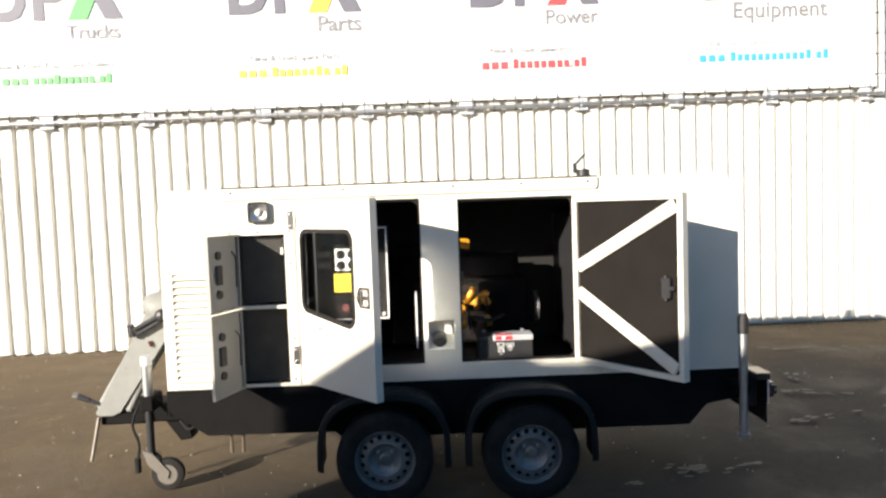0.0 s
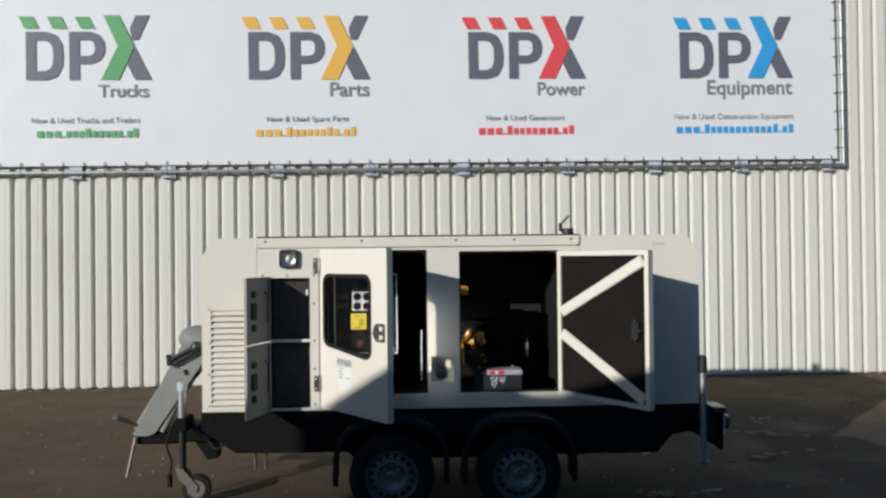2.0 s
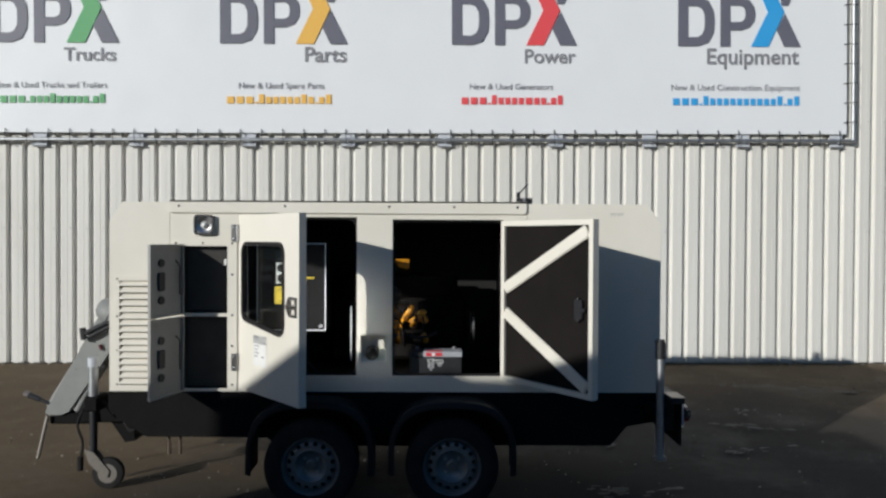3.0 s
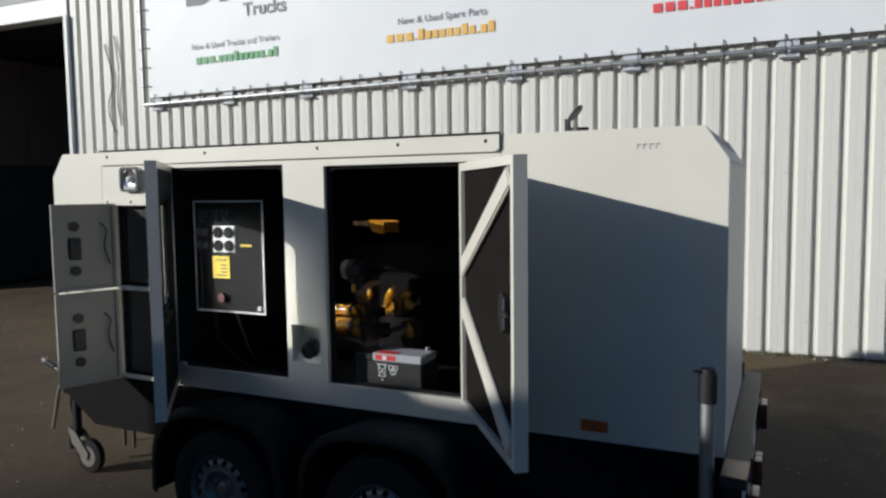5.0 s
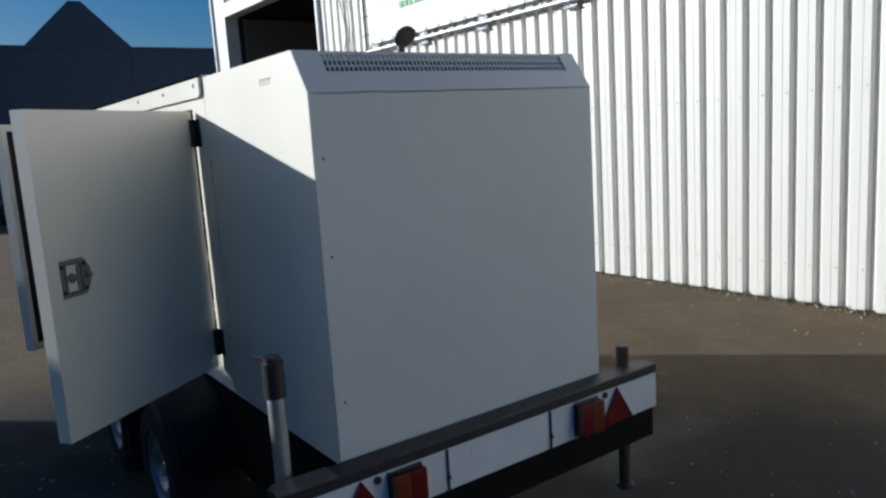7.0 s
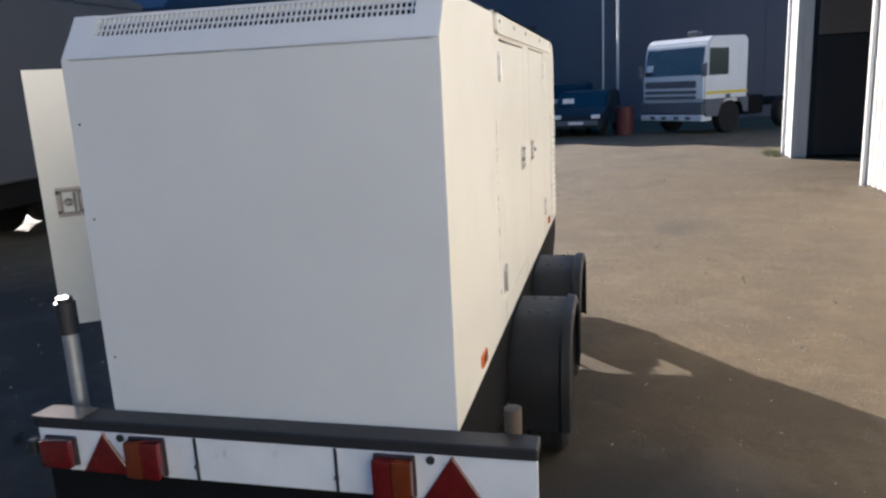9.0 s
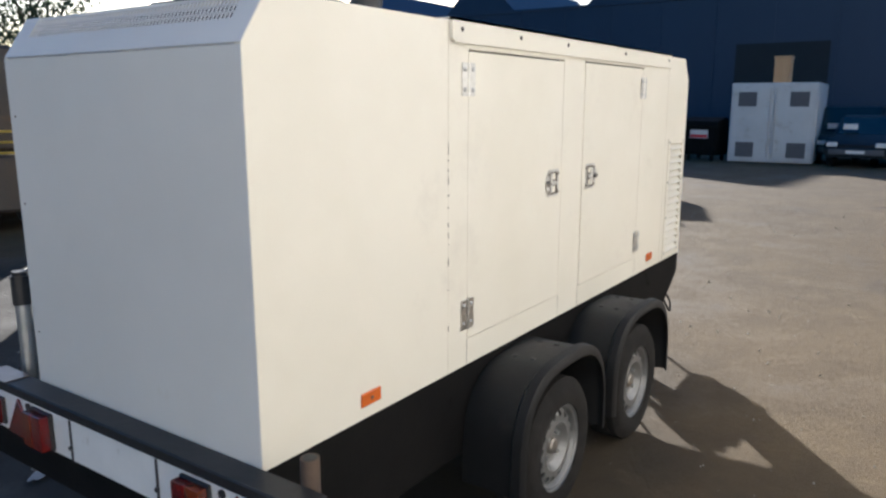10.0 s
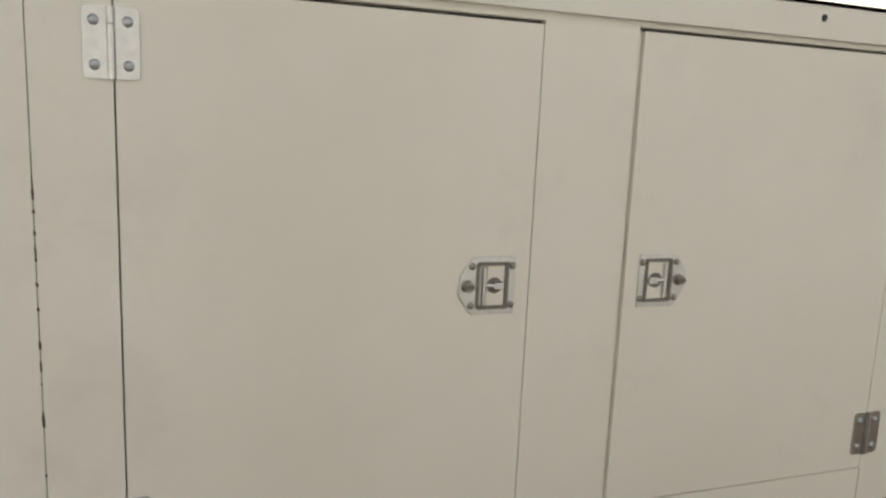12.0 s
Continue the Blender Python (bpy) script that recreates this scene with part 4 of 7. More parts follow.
ring(bm, [(0.353, 1.048), (0.197, 1.048), (0.197, 1.004), (0.353, 1.004)], [(0.350, 1.045), (0.200, 1.045), (0.200, 1.007), (0.350, 1.007)], 'y', -0.0029, -0.0023)
part("border_line", bm, INK, paper)
for k, (a, c, z) in enumerate(((0.21, 0.27, 0.985), (0.21, 0.255, 0.965), (0.21, 0.265, 0.945), (0.21, 0.25, 0.925), (0.29, 0.33, 0.925))):
    bm = B()
    box(bm, a, c, -0.0030, -0.0023, z, z + 0.006)
    part("text_bar", bm, TEXTGREY, paper)

# open engine-bay door with lining and two braces
MC = Matrix.Translation((2.443, -0.014, 0)) @ Matrix.Rotation(radians(126.4), 4, 'Z')
DW = 0.737
doorC = placed(part("bay_door", door_shell(-DW, 0.0, 0.764, 1.736, 0.045), CREAM, trailer, "open cream door, lined dark, two diagonal braces"), MC)
door_edges(-DW, 0.0, 0.764, 1.736, 0.045, doorC)
bm = B()
plate(bm, -DW + 0.031, -0.031, 0.795, 1.705, 0.006, 0.030)
part("door_lining", bm, DOORFOAM, doorC, "dark sound-absorbing lining")
for za, zb in ((1.325, 1.675), (1.185, 0.82)):
    bm = B()
    a, c = Vector((-0.035, 0, za)), Vector((-DW + 0.04, 0, zb))
    d = (c - a).normalized()
    nrm = Vector((-d.z, 0, d.x))
    w = 0.035
    pts = [a + nrm * w, a - nrm * w, c - nrm * w, c + nrm * w]
    prism(bm, [(p.x, p.z) for p in pts], 'y', 0.0315, 0.052)
    bmesh.ops.bevel(bm, geom=[e for e in bm.edges], offset=0.006, segments=2, affect='EDGES')
    part("brace", bm, CREAM, doorC, "cream folded-steel diagonal brace", smooth=True)
latch_parts(pose(-0.637, 0, 1.245) @ Matrix.Diagonal((-1, 1, 1, 1)), doorC, TRAY)
bm = B()
box(bm, -0.667, -0.612, 0.031, 0.06, 1.19, 1.30, 0.006)
box(bm, -0.692, -0.652, 0.045, 0.062, 1.235, 1.255, 0.003)
rod(bm, (-0.637, 0.05, 1.18), (-0.637, 0.05, 1.31), 0.008, 8)
part("lock_mechanism", bm, DARKSTEEL, doorC)
for z in (0.86, 1.655):
    bm = B()
    rod(bm, (2.450, -0.016, z - 0.05), (2.450, -0.016, z + 0.05), 0.012, 12)
    box(bm, 2.450, 2.490, -0.005, -0.001, z - 0.05, z + 0.05)
    part("hinge", bm, DARKSTEEL, trailer, "dark steel hinge of the open door")

# socket bay: frame, divider, two open leaves
bm = B()
ring(bm, [(0.785, 1.605), (0.392, 1.605), (0.392, Z0 + 0.004), (0.785, Z0 + 0.004)], [(SOCK[1], SOCK[3]), (SOCK[0], SOCK[3]), (SOCK[0], SOCK[2]), (SOCK[1], SOCK[2])], 'y', -0.0015, -0.006)
part("bay_frame", bm, CREAM, trailer)
bm = B()
box(bm, SOCK[0], SOCK[1], -0.004, 0.03, 1.140, 1.160, 0.002)
part("bay_divider", bm, CREAM, trailer)
for x in (0.41, 0.575, 0.755):
    bm = B()
    ball(bm, (x, -0.006, 1.592), 0.007, 8, (1, 0.5, 1))
    part("screw", bm, DARKSTEEL, trailer)
for z in (0.72, 0.96, 1.15, 1.40):
    bm = B()
    ball(bm, (0.755, -0.006, z), 0.007, 8, (1, 0.5, 1))
    part("screw", bm, DARKSTEEL, trailer)
for z0, z1 in ((0.678, 1.145), (1.155, 1.585)):
    leaf = B()
    plate(leaf, 0.0, 0.300, z0, z1, 0.0, 0.003)
    lf = placed(part("socket_door", leaf, INNERDOOR, trailer, "open grey-backed socket bay door"), Matrix.Translation((0.447, -0.008, 0)) @ Matrix.Rotation(radians(-109), 4, 'Z'))
    for a in ((0.0, 0.012, z0, z1), (0.288, 0.300, z0, z1), (0.012, 0.288, z0, z0 + 0.012), (0.012, 0.288, z1 - 0.012, z1)):
        bm = B()
        box(bm, a[0], a[1], 0.0031, 0.018, a[2], a[3])
        part("folded_edge", bm, INNERDOOR, lf)
    zc = (z0 + z1) / 2
    bm = B()
    box(bm, 0.165, 0.225, 0.0035, 0.016, zc - 0.06, zc + 0.05, 0.006)
    part("lock_box", bm, DARKSTEEL, lf)
    for dz in (-0.115, 0.105):
        bm = B()
        rod(bm, (0.195, 0.003, zc + dz), (0.195, 0.014, zc + dz), 0.024, 14)
        part("round_catch", bm, DARKSTEEL, lf)
    bm = B()
    tube(bm, curve_points([(0.03, 0.01, zc - 0.09), (0.06, 0.03, zc), (0.045, 0.02, zc + 0.08), (0.07, 0.012, zc + 0.12)]), 0.004, 6)
    part("stay", bm, DARKSTEEL, lf)
# inside the socket bay
bm = B()
box(bm, 0.44, 0.735, 0.16, 0.17, 0.685, 1.585)
box(bm, 0.43, 0.44, T + 0.002, 0.17, 0.685, 1.585)
box(bm, 0.735, 0.745, T + 0.002, 0.17, 0.685, 1.585)
box(bm, 0.44, 0.735, T + 0.002, 0.16, 1.143, 1.158)
box(bm, 0.43, 0.745, T + 0.002, 0.17, 1.585, 1.595)
part("bay_lining", bm, DARKSTEEL, trailer)
for z0, z1 in ((1.172, 1.575), (0.700, 1.132)):
    bm = B()
    box(bm, 0.446, 0.729, 0.050, 0.056, z0, z1, 0.002)
    ip = part("inner_panel", bm, INNERPANEL, trailer, "dark glossy inner panel of the socket bay")
    bm = B()
    ring(bm, round_rect(0.470, 0.705, z0 + 0.025, z1 - 0.025, 0.02), round_rect(0.474, 0.701, z0 + 0.029, z1 - 0.029, 0.017), 'y', 0.0495, 0.046)
    part("panel_rim", bm, DARKSTEEL, ip)
bm = B()
box(bm, 0.716, 0.722, 0.030, 0.049, 1.00, 1.09, 0.001)
part("panel_catch", bm, DULLSTEEL, trailer)
bm = B()
box(bm, 0.692, 0.708, 0.040, 0.048, 1.455, 1.495, 0.002)
part("small_label", bm, PAPER, trailer)

# round work lamp
lamp = B()
ring(lamp, round_rect(0.586 - 0.062, 0.586 + 0.062, 1.706 - 0.062, 1.706 + 0.062, 0.022), round_rect(0.586 - 0.048, 0.586 + 0.048, 1.706 - 0.048, 1.706 + 0.048, 0.046), 'y', -0.0005, -0.018)
lm = part("work_lamp", lamp, STEEL, trailer, "chrome square-framed work lamp")
bm = B()
lathe(bm, [(-0.0185, 0.050), (-0.016, 0.046), (-0.004, 0.020), (-0.002, 0.001)], (0.586, 0, 1.706), 'y', 24, caps=False)
part("reflector", bm, STEEL, lm, smooth=True)
bm = B()
ball(bm, (0.586, -0.016, 1.704), 0.018, 12)
part("bulb", bm, PAPER, lm, smooth=True)
bm = B()
ring(bm, round_rect(0.586 - 0.062, 0.586 + 0.062, 1.706 - 0.062, 1.706 + 0.062, 0.022), round_rect(0.586 - 0.050, 0.586 + 0.050, 1.706 - 0.050, 1.706 + 0.050, 0.020), 'y', -0.0182, -0.026)
part("lamp_rim", bm, DARKSTEEL, lm)

# fuel filler recess
bm = B()
box(bm, FUEL[0] - 0.01, FUEL[1] + 0.01, 0.10, 0.11, FUEL[2] - 0.01, FUEL[3] + 0.01)
box(bm, FUEL[0] - 0.01, FUEL[0] - 0.001, T + 0.001, 0.10, FUEL[2] - 0.01, FUEL[3] + 0.01)
box(bm, FUEL[1] + 0.001, FUEL[1] + 0.01, T + 0.001, 0.10, FUEL[2] - 0.01, FUEL[3] + 0.01)
box(bm, FUEL[0], FUEL[1], T + 0.001, 0.10, FUEL[3] + 0.001, FUEL[3] + 0.01)
prism(bm, [(T + 0.001, FUEL[2] + 0.0), (0.099, FUEL[2] + 0.07), (0.099, FUEL[2] - 0.005), (T + 0.001, FUEL[2] - 0.005)], 'x', FUEL[0], FUEL[1])
part("filler_recess", bm, CREAM, trailer)
bm = B()
rod(bm, (1.612, 0.085, 0.918), (1.612, 0.035, 0.903), 0.042, 20)
rod(bm, (1.612, 0.035, 0.903), (1.612, 0.022, 0.899), 0.034, 20)
part("fuel_cap", bm, DARKSTEEL, trailer, "black round fuel cap")

# side reflectors
for x, y0, y1, z, w in ((2.939, -0.008, -0.0005, 0.735, 0.052), (2.981, W + 0.0005, W + 0.008, 0.737, 0.045), (0.556, W + 0.0005, W + 0.008, 0.745, 0.042)):
    bm = B()
    box(bm, x - w, x + w, y0, y1, z - 0.022, z + 0.022, 0.004)
    r_ = part("side_reflector", bm, ORANGE, trailer, "orange rectangular reflector")
    bm = B()
    rod(bm, (x, y0 if y0 < 0 else y1, z), (x, (y0 - 0.002) if y0 < 0 else y1 + 0.002, z), 0.006, 8)
    part("screw", bm, RUST, r_)
# pencilled code on the rear side panel in plain strokes
bm = B()
for k in range(4):
    box(bm, 3.09 + k * 0.022, 3.105 + k * 0.022, -0.0012, -0.0004, 1.785, 1.789)
    box(bm, 3.09 + k * 0.022, 3.093 + k * 0.022, -0.0012, -0.0004, 1.77, 1.7848)
part("chalk_mark", bm, TEXTGREY, trailer)

# lining of the engine room
for a in ((0.76, 3.26, W - T - 0.05, W - T - 0.012, Z0 + 0.01, ZT - 0.03), (0.76, 3.26, T + 0.01, W - T - 0.055, ZT - 0.07, ZT - 0.03), (0.76, 0.785, T + 0.03, W - T - 0.06, Z0 + 0.01, ZT - 0.075),
          (2.62, 2.66, T + 0.03, W - T - 0.06, Z0 + 0.01, ZT - 0.075)):
    bm = B()
    box(bm, *a)
    part("lining_board", bm, FOAM, trailer, "black sound lining of the engine room")
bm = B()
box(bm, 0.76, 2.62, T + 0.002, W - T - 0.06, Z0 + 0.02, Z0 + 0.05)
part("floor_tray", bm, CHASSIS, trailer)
for o_, r_ in ((OP2, 0.05), (OP3, 0.035)):
    bm = B()
    x0, x1, z0, z1 = o_
    ring(bm, [((x1, z1), (x0, z1), (x0, z0), (x1, z0))[k // 6] for k in range(24)], round_rect(x0 + 0.012, x1 - 0.010, z0 + 0.010, z1 - 0.014, r_), 'y', T + 0.001, T + 0.028)
    bmesh.ops.remove_doubles(bm, verts=bm.verts, dist=1e-6)
    part("door_seal", bm, RUBBER, trailer, "black rubber door seal")

# control cabinet
cab = B()
box(cab, 0.905, 1.36, 0.075, 0.30, 1.055, 1.61, 0.004)
cabinet = part("control_cabinet", cab, PANELBLACK, trailer, "black control cabinet with gauges and a yellow label")
bm = B()
ring(bm, [(1.358, 1.609), (0.906, 1.609), (0.906, 1.056), (1.358, 1.056)], [(1.351, 1.602), (0.913, 1.602), (0.913, 1.063), (1.351, 1.063)], 'y', 0.074, 0.070)
part("cabinet_edge", bm, WHITEINK, cabinet)
bm = B()
plate(bm, 1.035, 1.175, 1.355, 1.485, 0.070, 0.074)
part("gauge_plate", bm, WHITEINK, cabinet)
for x, z in ((1.07, 1.452), (1.14, 1.452), (1.07, 1.387), (1.14, 1.387)):
    bm = B()
    rod(bm, (x, 0.0695, z), (x, 0.062, z), 0.028, 20)
    g_ = part("gauge", bm, PANELBLACK, cabinet, "round black gauge")
for x in (0.965, 1.005):
    for z in (1.452, 1.387):
        bm = B()
        rod(bm, (x - 0.02, 0.0745, z), (x - 0.02, 0.066, z), 0.020, 16)
        part("switch", bm, DARKSTEEL, cabinet)
for k in range(3):
    bm = B()
    box(bm, 0.95 + k * 0.07, 1.005 + k * 0.07, 0.066, 0.0745, 1.505, 1.57, 0.003)
    part("meter", bm, DARKGLASS, cabinet)
bm = B()
plate(bm, 1.022, 1.135, 1.225, 1.335, 0.072, 0.0745)
lb = part("warning_label", bm, LABELYELLOW, cabinet, "yellow warning label")
text_part("lettering", "DANGER", 0.07, INK, pose(1.05, 0.0715, 1.31), lb, 0.02)
for k in range(4):
    bm = B()
    box(bm, 1.08 if k < 3 else 1.05, 1.12, 0.0708, 0.0716, 1.287 - k * 0.017, 1.294 - k * 0.017)
    part("text_bar", bm, INK, lb)
bm = B()
box(bm, 1.21, 1.28, 0.0715, 0.0745, 1.385, 1.395)
part("yellow_strip", bm, LABELYELLOW, cabinet)
bm = B()
rod(bm, (1.09, 0.0745, 1.13), (1.09, 0.052, 1.13), 0.022, 16)
part("stop_button", bm, BUTTONRED, cabinet, "red stop button, darkened for shade")
bm = B()
rod(bm, (1.325, 0.0745, 1.085), (1.325, 0.064, 1.085), 0.012, 12)
part("cabinet_lock", bm, DULLSTEEL, cabinet)
cabinet.matrix_local = Matrix.Translation((0.010, 0.036, -0.0145)) @ Matrix.Diagonal((0.96, 1, 1, 1))
bm = B()
tube(bm, curve_points([(1.0, 0.12, 1.05), (1.02, 0.10, 0.92), (1.12, 0.12, 0.82), (1.2, 0.16, 0.74)]), 0.010, 8)
tube(bm, curve_points([(1.10, 0.14, 1.05), (1.16, 0.12, 0.95), (1.2, 0.14, 0.83), (1.3, 0.2, 0.74)]), 0.008, 8)
part("wiring", bm, RUBBER, trailer)
bm = B()
box(bm, 0.878, 0.910, -0.018, -0.001, 0.782, 0.800, 0.003)
part("latch_keeper", bm, ZINC, trailer, "pale latch keeper on the sill")
bm = B()
box(bm, 1.475, 1.482, 0.06, 0.075, 0.86, 1.20)
part("white_strip", bm, WHITEINK, trailer)

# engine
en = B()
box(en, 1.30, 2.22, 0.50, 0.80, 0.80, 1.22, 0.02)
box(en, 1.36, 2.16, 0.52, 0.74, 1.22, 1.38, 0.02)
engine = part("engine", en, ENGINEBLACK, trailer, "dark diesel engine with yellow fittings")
bm = B()
prism(bm, [(1.735, 1.486), (1.735, 1.479), (1.818, 1.474), (1.840, 1.446), (1.893, 1.436), (1.893, 1.486)], 'y', 0.37, 0.52, Matrix.Translation((-0.072, 0, -0.006)))
bmesh.ops.bevel(bm, geom=list(bm.edges), offset=0.006, segments=2, affect='EDGES')
part("rocker_cover", bm, YELLOW, engine, "glossy yellow rocker cover", smooth=True)
for z, y, r_, x0, x1 in ((0.990, 0.235, 0.046, 1.60, 1.785), (1.066, 0.255, 0.027, 1.61, 1.765)):
    bm = B()
    lathe(bm, [(x0, r_ * 0.6), (x0 + 0.008, r_ * 0.92), (x0 + 0.02, r_), (x1 - 0.026, r_), (x1 - 0.024, r_ * 1.07), (x1 - 0.010, r_ * 1.07), (x1 - 0.004, r_ * 0.95), (x1, r_ * 0.55)], (0, y, z), 'x', 28)
    part("filter_canister", bm, YELLOW, engine, "glossy yellow filter canister", smooth=True)
    bm = B()
    lathe(bm, [(x1 - 0.052, r_ + 0.0005), (x1 - 0.051, r_ + 0.003), (x1 - 0.040, r_ + 0.003), (x1 - 0.039, r_ + 0.0005)], (0, y, z), 'x', 28)
    part("clamp_band", bm, DARKSTEEL, engine, smooth=True)
# turbocharger: snail housing with a bright clamp towards the panel side
bm = B()
lathe(bm, [(1.700, 0.020), (1.704, 0.046), (1.722, 0.056), (1.745, 0.054), (1.760, 0.040), (1.775, 0.030)], (0, 0.255, 1.258), 'x', 28)
rod(bm, (1.735, 0.255, 1.215), (1.745, 0.262, 1.165), 0.026, 16, 0.020)
part("turbo_housing", bm, DARKSTEEL, engine, "sooty dark turbocharger housing", smooth=True)
bm = B()
lathe(bm, [(1.676, 0.030), (1.678, 0.044), (1.683, 0.046), (1.688, 0.044), (1.689, 0.040), (1.694, 0.040), (1.695, 0.044), (1.701, 0.044), (1.703, 0.030)], (0, 0.255, 1.262), 'x', 28)
part("turbo_clamp", bm, STEEL, engine, "bright turbocharger clamp", smooth=True)
bm = B()
tube(bm, curve_points([(1.742, 0.262, 1.168), (1.752, 0.270, 1.140), (1.775, 0.285, 1.118)]), 0.017, 12)
lathe(bm, [(1.725, 0.010), (1.727, 0.024), (1.745, 0.024), (1.747, 0.010)], (0, 0.25, 1.175), 'x', 18)
part("oil_drain", bm, YELLOW, engine, "oily yellow oil drain under the turbocharger", smooth=True)
# elbows and thermostat housing at the radiator end
for pts, r_ in (([(1.880, 0.30, 1.085), (1.900, 0.275, 1.130), (1.925, 0.265, 1.165), (1.935, 0.275, 1.195)], 0.021), ([(1.930, 0.27, 1.075), (1.965, 0.255, 1.105), (2.005, 0.250, 1.120), (2.030, 0.265, 1.090)], 0.026),
                ([(1.975, 0.262, 1.135), (2.005, 0.255, 1.160), (2.030, 0.262, 1.150)], 0.019), ([(2.010, 0.250, 1.010), (2.030, 0.245, 0.985), (2.035, 0.250, 0.950)], 0.020), ([(1.770, 0.27, 1.115), (1.800, 0.262, 1.140), (1.795, 0.27, 1.180)], 0.013)):
    bm = B()
    tube(bm, curve_points([(a - 0.09, b_ + 0.16, c - 0.025) for a, b_, c in pts]), r_, 14)
    part("coolant_elbow", bm, YELLOW, engine, "oily yellow coolant elbow", smooth=True)
bm = B()
box(bm, 1.765, 1.885, 0.445, 0.50, 1.02, 1.07, 0.014, seg=2)
part("thermostat_housing", bm, YELLOW, engine, smooth=True)
for a in ((1.80, 1.86, 0.30, 0.36, 0.93, 1.00), (1.79, 1.84, 0.285, 0.36, 1.03, 1.075)):
    bm = B()
    box(bm, *a, 0.012, seg=2)
    part("pump_block", bm, ENGINEBLACK, engine, smooth=True)
for pts, r_ in (([(1.80, 0.24, 1.02), (1.84, 0.20, 1.00), (1.93, 0.20, 0.99), (2.02, 0.23, 1.02)], 0.011), ([(1.875, 0.375, 1.12), (1.885, 0.365, 1.075), (1.88, 0.375, 1.025)], 0.007), ([(1.92, 0.375, 1.11), (1.93, 0.365, 1.065), (1.92, 0.375, 1.025)], 0.006),
                ([(1.70, 0.21, 1.10), (1.76, 0.18, 1.11), (1.80, 0.19, 1.05), (1.81, 0.2, 0.93)], 0.007)):
    bm = B()
    tube(bm, curve_points(pts), r_, 8)
    part("hose", bm, RUBBER, engine, smooth=True)
for k in range(4):
    bm = B()
    x = 1.735 + 0.016 * k
    tube(bm, curve_points([(x, 0.29, 1.10), (x + 0.006, 0.25, 1.13), (x + 0.012, 0.26, 1.17), (x + 0.05, 0.34, 1.20)]), 0.0035, 6)
    part("injector_pipe", bm, TRAY, engine, smooth=True)
bm = B()
lathe(bm, [(2.24, 0.06), (2.24, 0.11), (2.255, 0.10), (2.27, 0.11), (2.27, 0.05)], (0, 0.5, 1.02), 'x', 28)
part("pulley", bm, DARKSTEEL, engine)
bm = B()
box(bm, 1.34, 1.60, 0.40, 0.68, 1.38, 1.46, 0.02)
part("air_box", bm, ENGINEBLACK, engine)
# radiator frame
bm = B()
box(bm, 2.46, 2.60, 0.14, 0.94, 0.76, 1.62, 0.008)
rad = part("radiator", bm, DARKSTEEL, trailer, "dusty dark radiator with its frame")
for k in range(9):
    bm = B()
    rod(bm, (2.455, 0.17 + 0.02 * (k % 2), 0.82 + k * 0.085), (2.462, 0.17 + 0.02 * (k % 2), 0.82 + k * 0.085), 0.006 + 0.003 * (k % 3), 8)
    part("bolt", bm, DULLSTEEL, rad)
bm = B()
box(bm, 2.450, 2.459, 0.142, 0.16, 0.78, 1.60)
part("frame_edge", bm, DULLSTEEL, rad)
# exhaust outlet with rain flap on the roof
ex = B()
rod(ex, (2.665, 0.82, ZT - 0.01), (2.665, 0.82, 1.925), 0.046, 24)
exo = part("exhaust_outlet", ex, DARKSTEEL, trailer, "dark exhaust stub with open rain flap", smooth=True)
bm = B()
lathe(bm, [(-0.004, 0.001), (-0.004, 0.048), (0.004, 0.048), (0.004, 0.001)], (0, 0, 0), 'z', 24)
bmesh.ops.transform(bm, matrix=Matrix.Translation((2.645, 0.82, 1.995)) @ Matrix.Rotation(radians(-48), 4, 'Y'), verts=bm.verts)
part("rain_flap", bm, DARKSTEEL, exo)
bm = B()
box(bm, 2.595, 2.62, 0.805, 0.835, 1.90, 1.97, 0.003)
part("flap_hinge", bm, DARKSTEEL, exo)

# chassis
for y0, y1 in ((0.004, 0.064), (W - 0.064, W - 0.004)):
    bm = B()
    prism(bm, [(-0.01, 0.673), (L + 0.02, 0.673), (L + 0.02, 0.50), (3.20, 0.47), (3.10, 0.345), (1.02, 0.345), (0.97, 0.395), (0.22, 0.395), (-0.01, 0.555)], 'y', y0, y1)
    bmesh.ops.bevel(bm, geom=list(bm.edges), offset=0.004, segments=1, affect='EDGES')
    part("chassis_side", bm, CHASSIS, trailer, "black painted chassis side member")
bm = B()
box(bm, -0.01, 0.05, 0.07, W - 0.07, 0.54, 0.672, 0.004)
box(bm, 0.9, 0.97, 0.07, W - 0.07, 0.46, 0.672)
box(bm, 2.45, 2.52, 0.07, W - 0.07, 0.46, 0.672)
box(bm, 0.05, L - 0.02, 0.07, W - 0.07, 0.655, 0.672)
part("cross_member", bm, CHASSIS, trailer)
bm = B()
box(bm, 0.98, 2.40, 0.12, W - 0.12, 0.30, 0.62, 0.03)
part("fuel_tank", bm, CHASSIS, trailer)
for x in (0.33, 0.40):
    bm = B()
    rod(bm, (x, 0.10, 0.42), (x, 0.10, 0.26), 0.010, 8)
    part("drain_stub", bm, RUST, trailer)
AX = (1.273, 2.110)
WZ, GZ = 0.278, 0.298          # axle height, centre of the mudguard arch
for x in AX:
    bm = B()
    rod(bm, (x, -0.16, WZ), (x, W + 0.16, WZ), 0.035, 12)
    box(bm, x - 0.22, x - 0.10, 0.02, 0.09, 0.33, 0.45, 0.01)
    box(bm, x - 0.22, x - 0.10, W - 0.09, W - 0.02, 0.33, 0.45, 0.01)
    part("axle", bm, CHASSIS, trailer)


